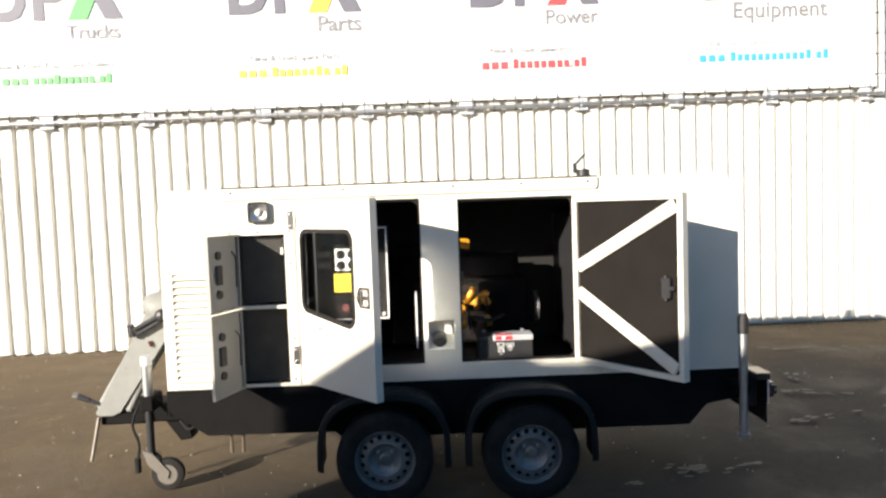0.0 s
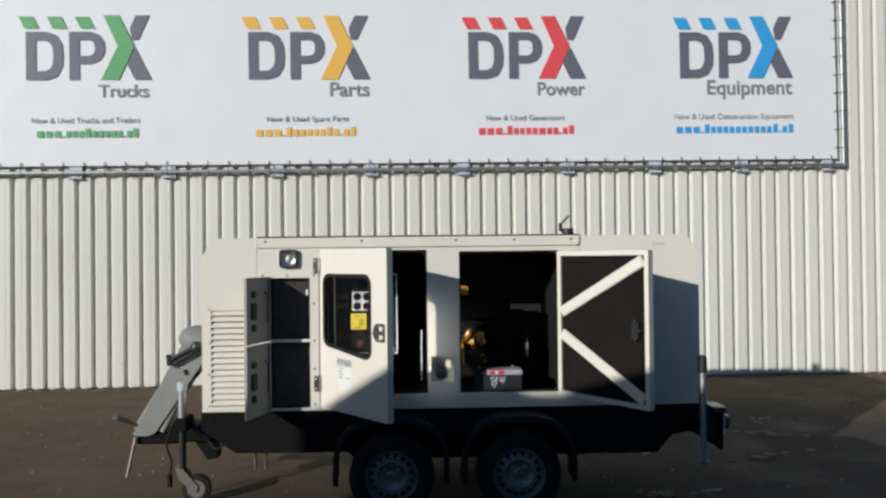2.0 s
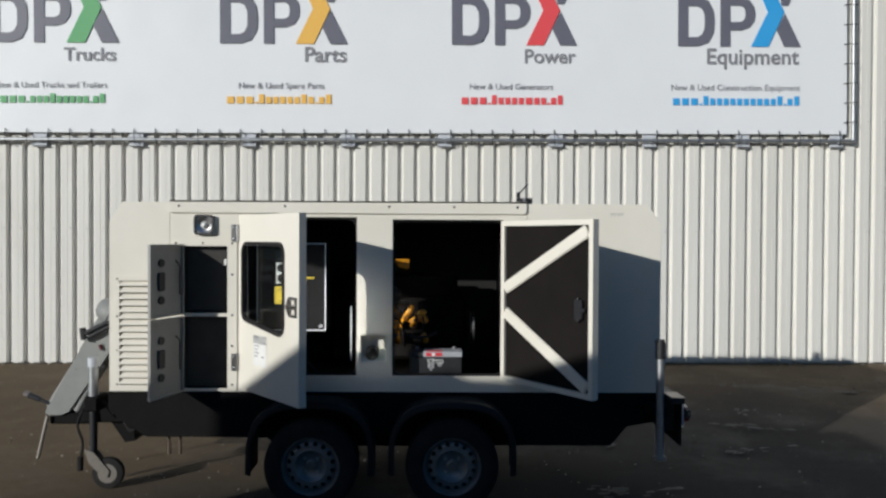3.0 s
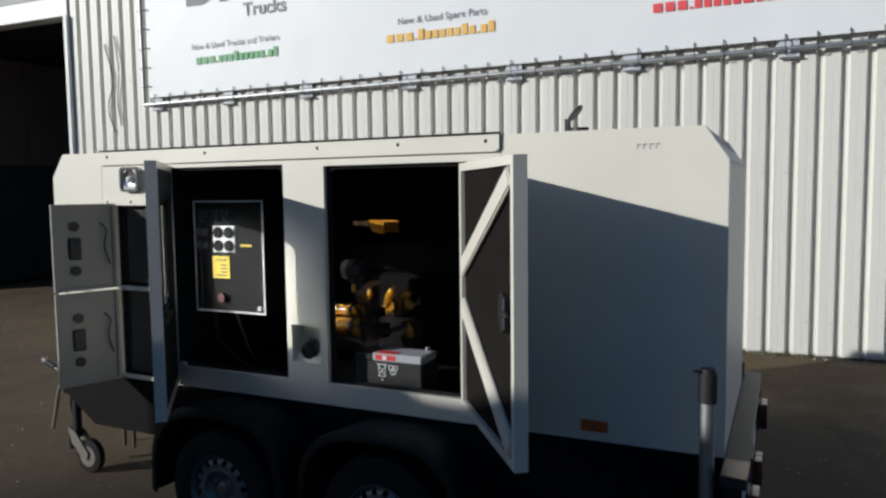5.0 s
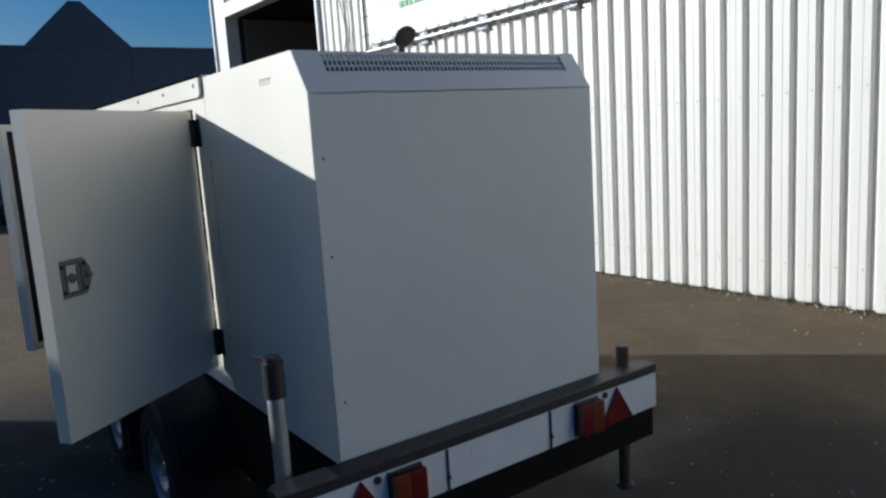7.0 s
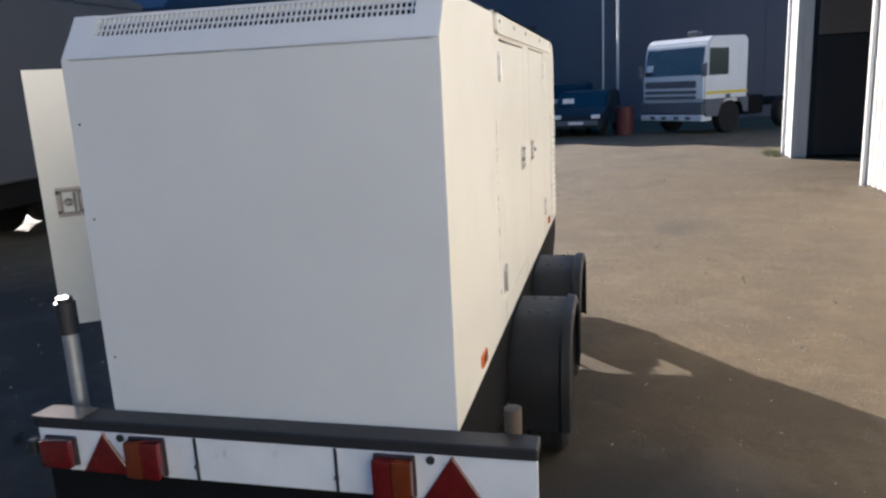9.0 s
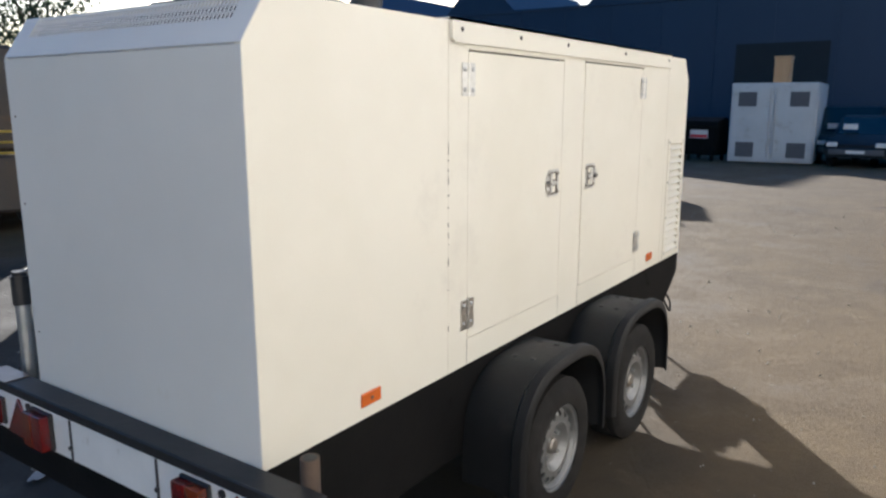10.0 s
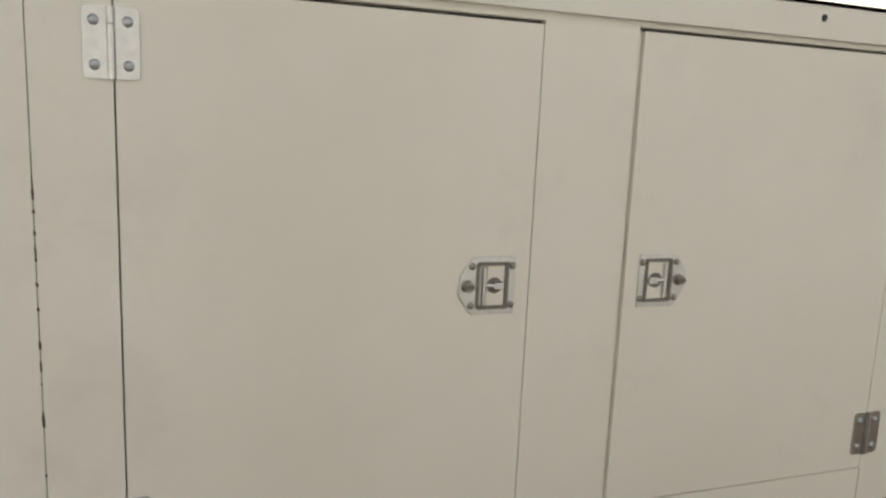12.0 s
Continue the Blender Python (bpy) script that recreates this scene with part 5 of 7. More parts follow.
def wheel_parts(x, side):
    """A wheel: perforated steel rim, tyre, hub; side -1 near, +1 far."""
    yo = -0.215 if side < 0 else W + 0.215          # outer plane of the rim
    s = side
    b_ = B()
    # bowl, then the barrel and lip
    lathe(b_, [(yo - s * 0.042, 0.030), (yo - s * 0.042, 0.066), (yo - s * 0.034, 0.078), (yo - s * 0.018, 0.088), (yo - s * 0.012, 0.096), (yo - s * 0.014, 0.104)], (x, 0, WZ), 'y', 48, caps=False)
    lathe(b_, [(yo - s * 0.034, 0.1495), (yo - s * 0.028, 0.153), (yo - s * 0.014, 0.156), (yo - s * 0.010, 0.160), (yo - s * 0.010, 0.168), (yo - s * 0.003, 0.171), (yo, 0.176), (yo - s * 0.008, 0.180), (yo - s * 0.10, 0.168), (yo - s * 0.10, 0.155), (yo - s * 0.06, 0.153)], (x, 0, WZ), 'y', 48, True)
    # ring of sixteen round holes
    rc, hr, rh, ha = 0.1270, 0.0235, 0.0135, math.pi / 16
    for k in range(16):
        ac = 2 * math.pi * (k + 0.5) / 16
        outer, inner, back = [], [], []
        for q in range(16):
            f = 2 * math.pi * q / 16
            u, v = math.cos(f), math.sin(f)
            e = 1.0 / max(abs(u), abs(v))
            for lst, r, a, dy in ((outer, rc + u * e * hr, ac + v * e * ha, 0.0), (inner, rc + 0.004 + u * rh, ac + v * rh / rc, 0.0), (back, rc + 0.004 + u * rh, ac + v * rh / rc, 0.006)):
                y = yo - s * (0.014 + 0.018 * max(0.0, (r - rc) / hr) ** 1.6 + dy)
                lst.append(b_.verts.new((x + r * math.cos(a), y, WZ + r * math.sin(a))))
        for q in range(16):
            p = (q + 1) % 16
            b_.faces.new((outer[q], outer[p], inner[p], inner[q]))
            b_.faces.new((inner[q], inner[p], back[p], back[q]))
    bmesh.ops.remove_doubles(b_, verts=b_.verts, dist=1e-5)
    wh = part("wheel", b_, RIM, trailer, "silver steel wheel with round holes", smooth=True)
    b_ = B()
    w = 0.165
    yc = yo - s * 0.078
    prof = [(-0.5, 0.1720), (-0.52, 0.1956), (-0.54, 0.2250), (-0.50, 0.2561), (-0.42, 0.2696), (-0.40, 0.2763), (-0.22, 0.2780), (-0.21, 0.2713), (-0.17, 0.2713), (-0.16, 0.2780), (0.16, 0.2780), (0.17, 0.2713), (0.21, 0.2713), (0.22, 0.2780), (0.40, 0.2763), (0.42, 0.2696), (0.50, 0.2561), (0.54, 0.2250), (0.52, 0.1956), (0.5, 0.1720)]
    lathe(b_, [(yc + a * w, r) for a, r in prof], (x, 0, WZ), 'y', 56, True)
    part("tyre", b_, RUBBER, wh, "black worn road tyre", smooth=True)
    b_ = B()
    lathe(b_, [(yo - s * 0.056, 0.10), (yo - s * 0.054, 0.150)], (x, 0, WZ), 'y', 24)
    part("drum", b_, GAP, wh)
    b_ = B()
    lathe(b_, [(yo - s * 0.044, 0.034), (yo - s * 0.028, 0.031), (yo - s * 0.022, 0.024), (yo - s * 0.021, 0.001)], (x, 0, WZ), 'y', 20)
    part("hub_cap", b_, TRAY, wh, smooth=True)
    for k in range(4):
        a = radians(45 + 90 * k)
        b_ = B()
        c = Vector((x + 0.056 * math.cos(a), yo - s * 0.042, WZ + 0.056 * math.sin(a)))
        rod(b_, c, c + Vector((0, s * 0.016, 0)), 0.010, 6)
        part("wheel_nut", b_, DULLSTEEL, wh)


def mudguard(x, side):
    """Arched black mudguard with a flat top, sloping shoulders and a raised outer lip."""
    y0 = -0.002 if side < 0 else W + 0.002
    y1 = -0.25 if side < 0 else W + 0.25
    sm = []
    for k in range(33):
        a = math.pi * (1 - k / 32)
        c, d = math.cos(a), math.sin(a)
        sm.append((0.368 * math.copysign(abs(c) ** (2 / 2.9), c), 0.358 * max(d, 0.0) ** (2 / 2.9)))
    sm = [(-0.368, -0.06)] + sm + [(0.368, -0.06)]
    b_ = B()
    prof = [(0.0, 0.0), (0.80, 0.0), (0.84, 0.014), (0.97, 0.010), (1.0, -0.008), (1.0, -0.028), (0.985, -0.028), (0.975, -0.012), (0.95, -0.004), (0.84, -0.004), (0.80, -0.010), (0.0, -0.010)]
    rings = []
    for u, v in sm:
        rad_ = Vector((u, v + 0.12)).normalized()
        rings.append([b_.verts.new((x + u + rad_.x * p, y0 + (y1 - y0) * q, GZ + v + rad_.y * p)) for q, p in prof])
    for a, c in zip(rings, rings[1:]):
        for k in range(len(prof)):
            j = (k + 1) % len(prof)
            b_.faces.new((a[k], a[j], c[j], c[k]))
    b_.faces.new(rings[0])
    b_.faces.new(rings[-1][::-1])
    g_ = part("mudguard", b_, PLASTIC, trailer, "scuffed black plastic mudguard", smooth=True)
    for dx in (-0.10, 0.10):
        for q in (0.25, 0.55):
            b_ = B()
            ball(b_, (x + dx, y0 + (y1 - y0) * q, GZ + 0.356), 0.012, 8, (1, 1, 0.4))
            part("mudguard_bolt", b_, DARKSTEEL, g_)


for x in AX:
    for s in (-1, 1):
        wheel_parts(x, s)
        mudguard(x, s)

# rear bumper bar, light board, lamps, steadies
bm = B()
box(bm, L + 0.003, L + 0.085, -0.225, W + 0.225, 0.655, 0.690, 0.004)
box(bm, L + 0.003, L + 0.06, -0.10, W + 0.10, 0.47, 0.654, 0.004)
part("rear_bar", bm, BARPAINT, trailer, "worn dark grey rear cross bar")
bm = B()
box(bm, L + 0.072, L + 0.080, -0.215, W + 0.225, 0.520, 0.653, 0.002)
bm2 = B()
box(bm2, L + 0.0615, L + 0.0715, -0.214, W + 0.224, 0.531, 0.653, 0.002)
part("board_backing", bm2, CHASSIS, trailer)
board = part("light_board", bm, WHITEBOARD, trailer, "white rear light board")
bm = B()
box(bm, L + 0.0605, L + 0.0715, -0.205, W + 0.215, 0.405, 0.530, 0.002)
part("bumper_under_bar", bm, CHASSIS, trailer)
bm = B()
prism(bm, [(L + 0.006, -0.215), (L + 0.084, -0.228), (L + 0.088, -0.19), (L + 0.088, -0.055), (L + 0.008, -0.05)], 'z', 0.6905, 0.6945)
part("end_plate", bm, BARPLATE, trailer, "rubbed bare metal plate on the end of the bar")
BXF = L + 0.080


def rear_lamp(y0, y1, z0, z1, halves):
    b_ = B()
    box(b_, BXF, BXF + 0.012, y0 - 0.004, y1 + 0.004, z0 - 0.004, z1 + 0.004, 0.003)
    hold = part("rear_lamp", b_, DARKSTEEL, board, "red and amber rear lamp")
    for (a, c), mt in halves:
        b_ = B()
        box(b_, BXF + 0.0125, BXF + 0.042, y0 + (y1 - y0) * a, y0 + (y1 - y0) * c, z0, z1, 0.007, seg=2)
        part("lens", b_, mt, hold, smooth=True)


def reflector_triangle(yc):
    b_ = B()
    prism(b_, [(yc - 0.085, 0.522), (yc + 0.085, 0.522), (yc, 0.655)], 'x', BXF, BXF + 0.010)
    bmesh.ops.bevel(b_, geom=list(b_.edges), offset=0.003, segments=1, affect='EDGES')
    part("reflector_triangle", b_, REDLENS, board, "red triangular reflector")


# both ends differ: the near end carries one more lamp
rear_lamp(-0.185, -0.085, 0.545, 0.630, (((0.0, 1.0), REDLENS),))
reflector_triangle(0.015)
rear_lamp(0.105, 0.215, 0.532, 0.645, (((0.0, 0.5), AMBERLENS), ((0.5, 1.0), REDLENS)))
rear_lamp(0.86, 0.97, 0.532, 0.645, (((0.0, 0.5), REDLENS), ((0.5, 1.0), AMBERLENS)))
reflector_triangle(1.075)
for y in (0.06, 1.005):
    bm = B()
    rod(bm, (BXF, y + 0.01, 0.638), (BXF + 0.006, y + 0.01, 0.638), 0.012, 10)
    part("fixing_bolt", bm, DARKSTEEL, board)
for y in (0.315, 0.745):
    bm = B()
    box(bm, BXF, BXF + 0.004, y - 0.004, y + 0.004, 0.52, 0.653)
    ball(bm, (BXF + 0.005, y, 0.565), 0.008, 8)
    part("cable_tie", bm, INK, board)
for sx, y, zt, zb, mt in ((3.357, -0.156, 1.025, 0.33, DULLSTEEL), (3.384, W + 0.150, 0.755, 0.20, RUSTYLEG)):
    bm = B()
    rod(bm, (sx, y, zb), (sx, y, zt - (0.10 if y < 0 else 0.0)), 0.024, 20)
    rod(bm, (sx, y, zb - 0.02), (sx, y, zb), 0.034, 16)
    st = part("prop_stand", bm, mt, trailer, "steel tube prop stand", smooth=True)
    bm = B()
    if y < 0:
        rod(bm, (sx, y, zt - 0.11), (sx, y, zt - 0.01), 0.030, 20)
        rod(bm, (sx, y, zt - 0.01), (sx, y, zt + 0.005), 0.024, 20)
        rod(bm, (sx - 0.042, y - 0.03, zt - 0.002), (sx - 0.002, y, zt - 0.002), 0.006, 8)
    else:
        rod(bm, (sx, y, zt - 0.002), (sx, y, zt + 0.001), 0.018, 16)
    part("stand_head", bm, DARKSTEEL, st)
    bm = B()
    box(bm, sx - 0.042, sx + 0.042, min(y, y + 0.16 if y < 0 else y - 0.16), max(y, y + 0.16 if y < 0 else y - 0.16), 0.56, 0.62, 0.004)
    part("clamp", bm, CHASSIS, st)
bm = B()
box(bm, 3.488, 3.515, -0.235, -0.205, 0.575, 0.625, 0.004)
ml = part("marker_lamp", bm, DARKSTEEL, trailer)
bm = B()
box(bm, 3.50, 3.51, -0.2375, -0.2353, 0.592, 0.612)
part("lens", bm, TRAY, ml)

# drawbar, folded down at the front
bm = B()
prism(bm, [(-0.06, 1.04), (-0.08, 1.13), (-0.14, 1.165), (-0.23, 1.14), (-0.285, 1.08), (-0.315, 1.00), (-0.40, 0.84), (-0.635, 0.47), (-0.62, 0.40), (-0.50, 0.40), (-0.46, 0.45), (-0.24, 0.82), (-0.10, 0.93)], 'y', 0.42, 0.60)
bmesh.ops.bevel(bm, geom=list(bm.edges), offset=0.026, segments=2, affect='EDGES')
part("drawbar_arm", bm, ARMGREY, trailer, "grey folded drawbar arm with a dull cover", smooth=True)
bm = B()
ball(bm, (0, 0, 0), 0.15, 24, (1.0, 0.85, 0.72))
rw = random.Random(17)
for v in bm.verts:
    v.co *= 1 + 0.05 * math.sin(v.co.x * 42 + v.co.y * 21) * math.cos(v.co.z * 35) + 0.02 * rw.random()
bmesh.ops.transform(bm, matrix=Matrix.Translation((-0.165, 0.51, 1.10)) @ Matrix.Rotation(radians(24), 4, 'Y'), verts=bm.verts)
part("weather_cover", bm, ARMGREY, trailer, "crumpled grey cover tied over the drawbar head", smooth=True)
bm = B()
rod(bm, (-0.235, 0.41, 0.87), (-0.245, 0.41, 0.905), 0.011, 8)
part("tape_tag", bm, BUTTONRED, trailer)
bm = B()
rod(bm, (-0.26, 0.46, 0.76), (-0.42, 0.46, 0.45), 0.028, 14)
part("drawbar_strut", bm, ARMGREY, trailer, smooth=True)
bm = B()
box(bm, -0.10, 0.0, 0.36, 0.66, 0.74, 1.04, 0.01)
part("drawbar_bracket", bm, ARMGREY, trailer)
bm = B()
rod(bm, (-0.33, 0.385, 0.985), (-0.15, 0.385, 1.075), 0.016, 10)
rod(bm, (-0.31, 0.385, 0.955), (-0.17, 0.385, 1.03), 0.012, 10)
rod(bm, (-0.34, 0.385, 0.94), (-0.35, 0.385, 1.02), 0.020, 10)
ball(bm, (-0.15, 0.385, 1.07), 0.045, 10, (1, 0.6, 1))
part("pivot_pin", bm, DARKSTEEL, trailer)
bm = B()
box(bm, -0.60, -0.30, 0.44, 0.58, 0.36, 0.44, 0.01)
box(bm, -0.36, -0.02, 0.40, 0.62, 0.38, 0.50, 0.01)
prism(bm, [(-0.20, 0.40), (-0.06, 0.44), (-0.02, 0.25), (-0.09, 0.24)], 'y', 0.44, 0.58)
part("coupling_beam", bm, CHASSIS, trailer)
bm = B()
rod(bm, (-0.60, 0.42, 0.42), (-0.655, 0.40, 0.14), 0.012, 10)
part("stay_rod", bm, TRAY, trailer)
bm = B()
tube(bm, curve_points([(-0.52, 0.46, 0.47), (-0.60, 0.44, 0.50), (-0.68, 0.44, 0.54)]), 0.012, 8)
rod(bm, (-0.66, 0.44, 0.528), (-0.74, 0.44, 0.56), 0.019, 10)
part("brake_lever", bm, DARKSTEEL, trailer)
bm = B()
rod(bm, (-0.735, 0.44, 0.558), (-0.765, 0.44, 0.570), 0.021, 10)
part("lever_tip", bm, TRAY, trailer)
bm = B()
rod(bm, (-0.205, 0.23, 0.50), (-0.205, 0.23, 0.84), 0.030, 18)
jk = part("jockey_wheel_tube", bm, DULLSTEEL, trailer, "scratched steel jockey wheel tube", smooth=True)
bm = B()
rod(bm, (-0.205, 0.23, 0.20), (-0.205, 0.23, 0.50), 0.024, 18)
part("inner_tube", bm, DARKSTEEL, jk, smooth=True)
bm = B()
rod(bm, (-0.205, 0.23, 0.79), (-0.205, 0.23, 0.846), 0.034, 18)
part("collar", bm, ZINC, jk, "pale collar on the tube", smooth=True)
bm = B()
box(bm, -0.25, -0.16, 0.19, 0.36, 0.50, 0.60, 0.012)
part("clamp", bm, CHASSIS, jk)
for y in (0.195, 0.255):
    bm = B()
    prism(bm, [(-0.25, 0.26), (-0.19, 0.24), (-0.09, 0.12), (-0.10, 0.08), (-0.13, 0.08), (-0.22, 0.17)], 'y', y, y + 0.01)
    part("fork_plate", bm, TRAY, jk)
bm = B()
lathe(bm, [(0.207, 0.040), (0.207, 0.085), (0.213, 0.100), (0.247, 0.100), (0.253, 0.085), (0.253, 0.040)], (-0.107, 0, 0.10), 'y', 32)
part("jockey_tyre", bm, RUBBER, jk, smooth=True)
bm = B()
lathe(bm, [(0.206, 0.012), (0.206, 0.062), (0.254, 0.062), (0.254, 0.012)], (-0.107, 0, 0.10), 'y', 24)
part("jockey_rim", bm, TRAY, jk, smooth=True)
for pts in ([(-0.30, 0.36, 0.55), (-0.34, 0.30, 0.40), (-0.30, 0.28, 0.28), (-0.31, 0.27, 0.16)], [(-0.20, 0.40, 0.50), (-0.10, 0.30, 0.44), (-0.12, 0.26, 0.52), (-0.22, 0.28, 0.60)], [(-0.06, 0.35, 0.40), (0.02, 0.28, 0.36), (0.10, 0.3, 0.42), (0.16, 0.3, 0.5)]):
    bm = B()
    tube(bm, curve_points(pts), 0.009, 6)
    part("brake_cable", bm, RUBBER, trailer, smooth=True)
bm = B()
rod(bm, (-0.31, 0.27, 0.10), (-0.31, 0.27, 0.19), 0.020, 10)
part("cable_plug", bm, RUBBER, trailer)
# loops of cable under the front
bm = B()
tube(bm, curve_points([(0.02, W - 0.1, 0.45), (-0.04, W - 0.05, 0.36), (0.03, W - 0.02, 0.30), (0.10, W - 0.05, 0.40)]), 0.006, 6)
part("cable_loop", bm, RUBBER, trailer, smooth=True)

# battery on the floor tray
bt = thing("car_battery", pose(2.01, 0.150, Z0 + 0.05), "black battery with grey lid and red stickers in engine bay", "battery")
bm = B()
box(bm, -0.165, 0.165, -0.085, 0.085, 0.0, 0.155, 0.006)
part("case", bm, BATTERYBLACK, bt)
bm = B()
box(bm, -0.078, 0.168, -0.090, 0.052, 0.1555, 0.192, 0.006)
part("lid", bm, BATTERYLID, bt)
bm = B()
box(bm, -0.170, -0.079, -0.088, 0.088, 0.1555, 0.186, 0.006)
box(bm, -0.078, 0.168, 0.053, 0.088, 0.1555, 0.186, 0.006)
part("terminal_cover", bm, BATTERYBLACK, bt, "black terminal cover")
bm = B()
box(bm, -0.060, 0.040, -0.0915, -0.0902, 0.164, 0.186)
box(bm, -0.060, 0.040, -0.086, -0.03, 0.1921, 0.1932)
part("sticker", bm, REDINK, bt)
bm = B()
box(bm, -0.024, -0.004, -0.0925, -0.0917, 0.166, 0.184)
part("sticker", bm, WHITEINK, bt)
bm = B()
for a, c in (((-0.05, 0.095), (-0.01, 0.045)), ((-0.01, 0.095), (-0.05, 0.045)), ((-0.055, 0.098), (-0.005, 0.098)), ((-0.045, 0.045), (-0.015, 0.045)), ((-0.05, 0.098), (-0.042, 0.045)), ((-0.01, 0.098), (-0.018, 0.045)), ((-0.035, 0.035), (-0.025, 0.025))):
    rod(bm, (a[0], -0.0862, a[1] + 0.045), (c[0], -0.0862, c[1] + 0.045), 0.0022, 6)
for k in range(3):
    an = radians(120 * k + 30)
    cx, cz = 0.025 + 0.014 * math.cos(an), 0.125 + 0.014 * math.sin(an)
    ring(bm, [(cx + 0.013 * math.cos(radians(60 * q)), cz + 0.013 * math.sin(radians(60 * q))) for q in range(6)], [(cx + 0.009 * math.cos(radians(60 * q)), cz + 0.009 * math.sin(radians(60 * q))) for q in range(6)], 'y', -0.0852, -0.0868)
part("printed_symbol", bm, WHITEINK, bt)
for x, mt in ((-0.12, DULLSTEEL), (0.12, DULLSTEEL)):
    bm = B()
    rod(bm, (x, 0.070, 0.1861), (x, 0.070, 0.200), 0.012, 12)
    part("terminal", bm, mt, bt)


# ---- yard: far side ----
shed = thing("blue_shed", pose(-31, 0, 0), "long dark blue industrial shed with gabled roof lights", "building")
bm = B()
box(bm, -12, 0, -62, 13.5, -0.6, 6.4)
part("wall", bm, SHEDBLUE, shed)
for k in range(8):
    yc = 5.9 - 8.5 * k
    bm = B()
    prism(bm, [(yc - 2.2, 6.4), (yc + 2.2, 6.4), (yc + 0.25, 8.35), (yc - 0.25, 8.35)], 'x', -12, -0.02)
    part("gable", bm, SHEDBLUE, shed)
for k in range(30):
    bm = B()
    y = 13.0 - 2.5 * k
    box(bm, 0.001, 0.035, y - 0.05, y + 0.05, 0, 6.38)
    part("cladding_joint", bm, SHEDBLUE, shed)
bm = B()
box(bm, -12.05, 0.08, -62.05, 13.55, 6.30, 6.42)
part("gutter", bm, SHEDBLUE, shed)
bm = B()
rod(bm, (0.06, 0.9, 0), (0.06, 0.9, 6.3), 0.05, 8)
part("downpipe", bm, DULLSTEEL, shed)
for y0, y1, z1 in ((-6, -2.2, 4.2), (-22, -18, 4.2)):
    bm = B()
    box(bm, 0.002, 0.04, y0, y1, 0, z1)
    part("roller_door", bm, DARKROOM, shed)

pale = thing("pale_roofed_shed", pose(-44, 18, yard_z(-44)), "low shed with a pale sheet roof", "building")
bm = B()
box(bm, -10, 0, -7, 14, 0, 6.6)
part("wall", bm, CABINWHITE, pale)
bm = B()
prism(bm, [(-7.3, 6.6), (14.3, 6.6), (3.5, 10.2)], 'x', -10.3, 0.3)
part("roof", bm, PALEROOF, pale)


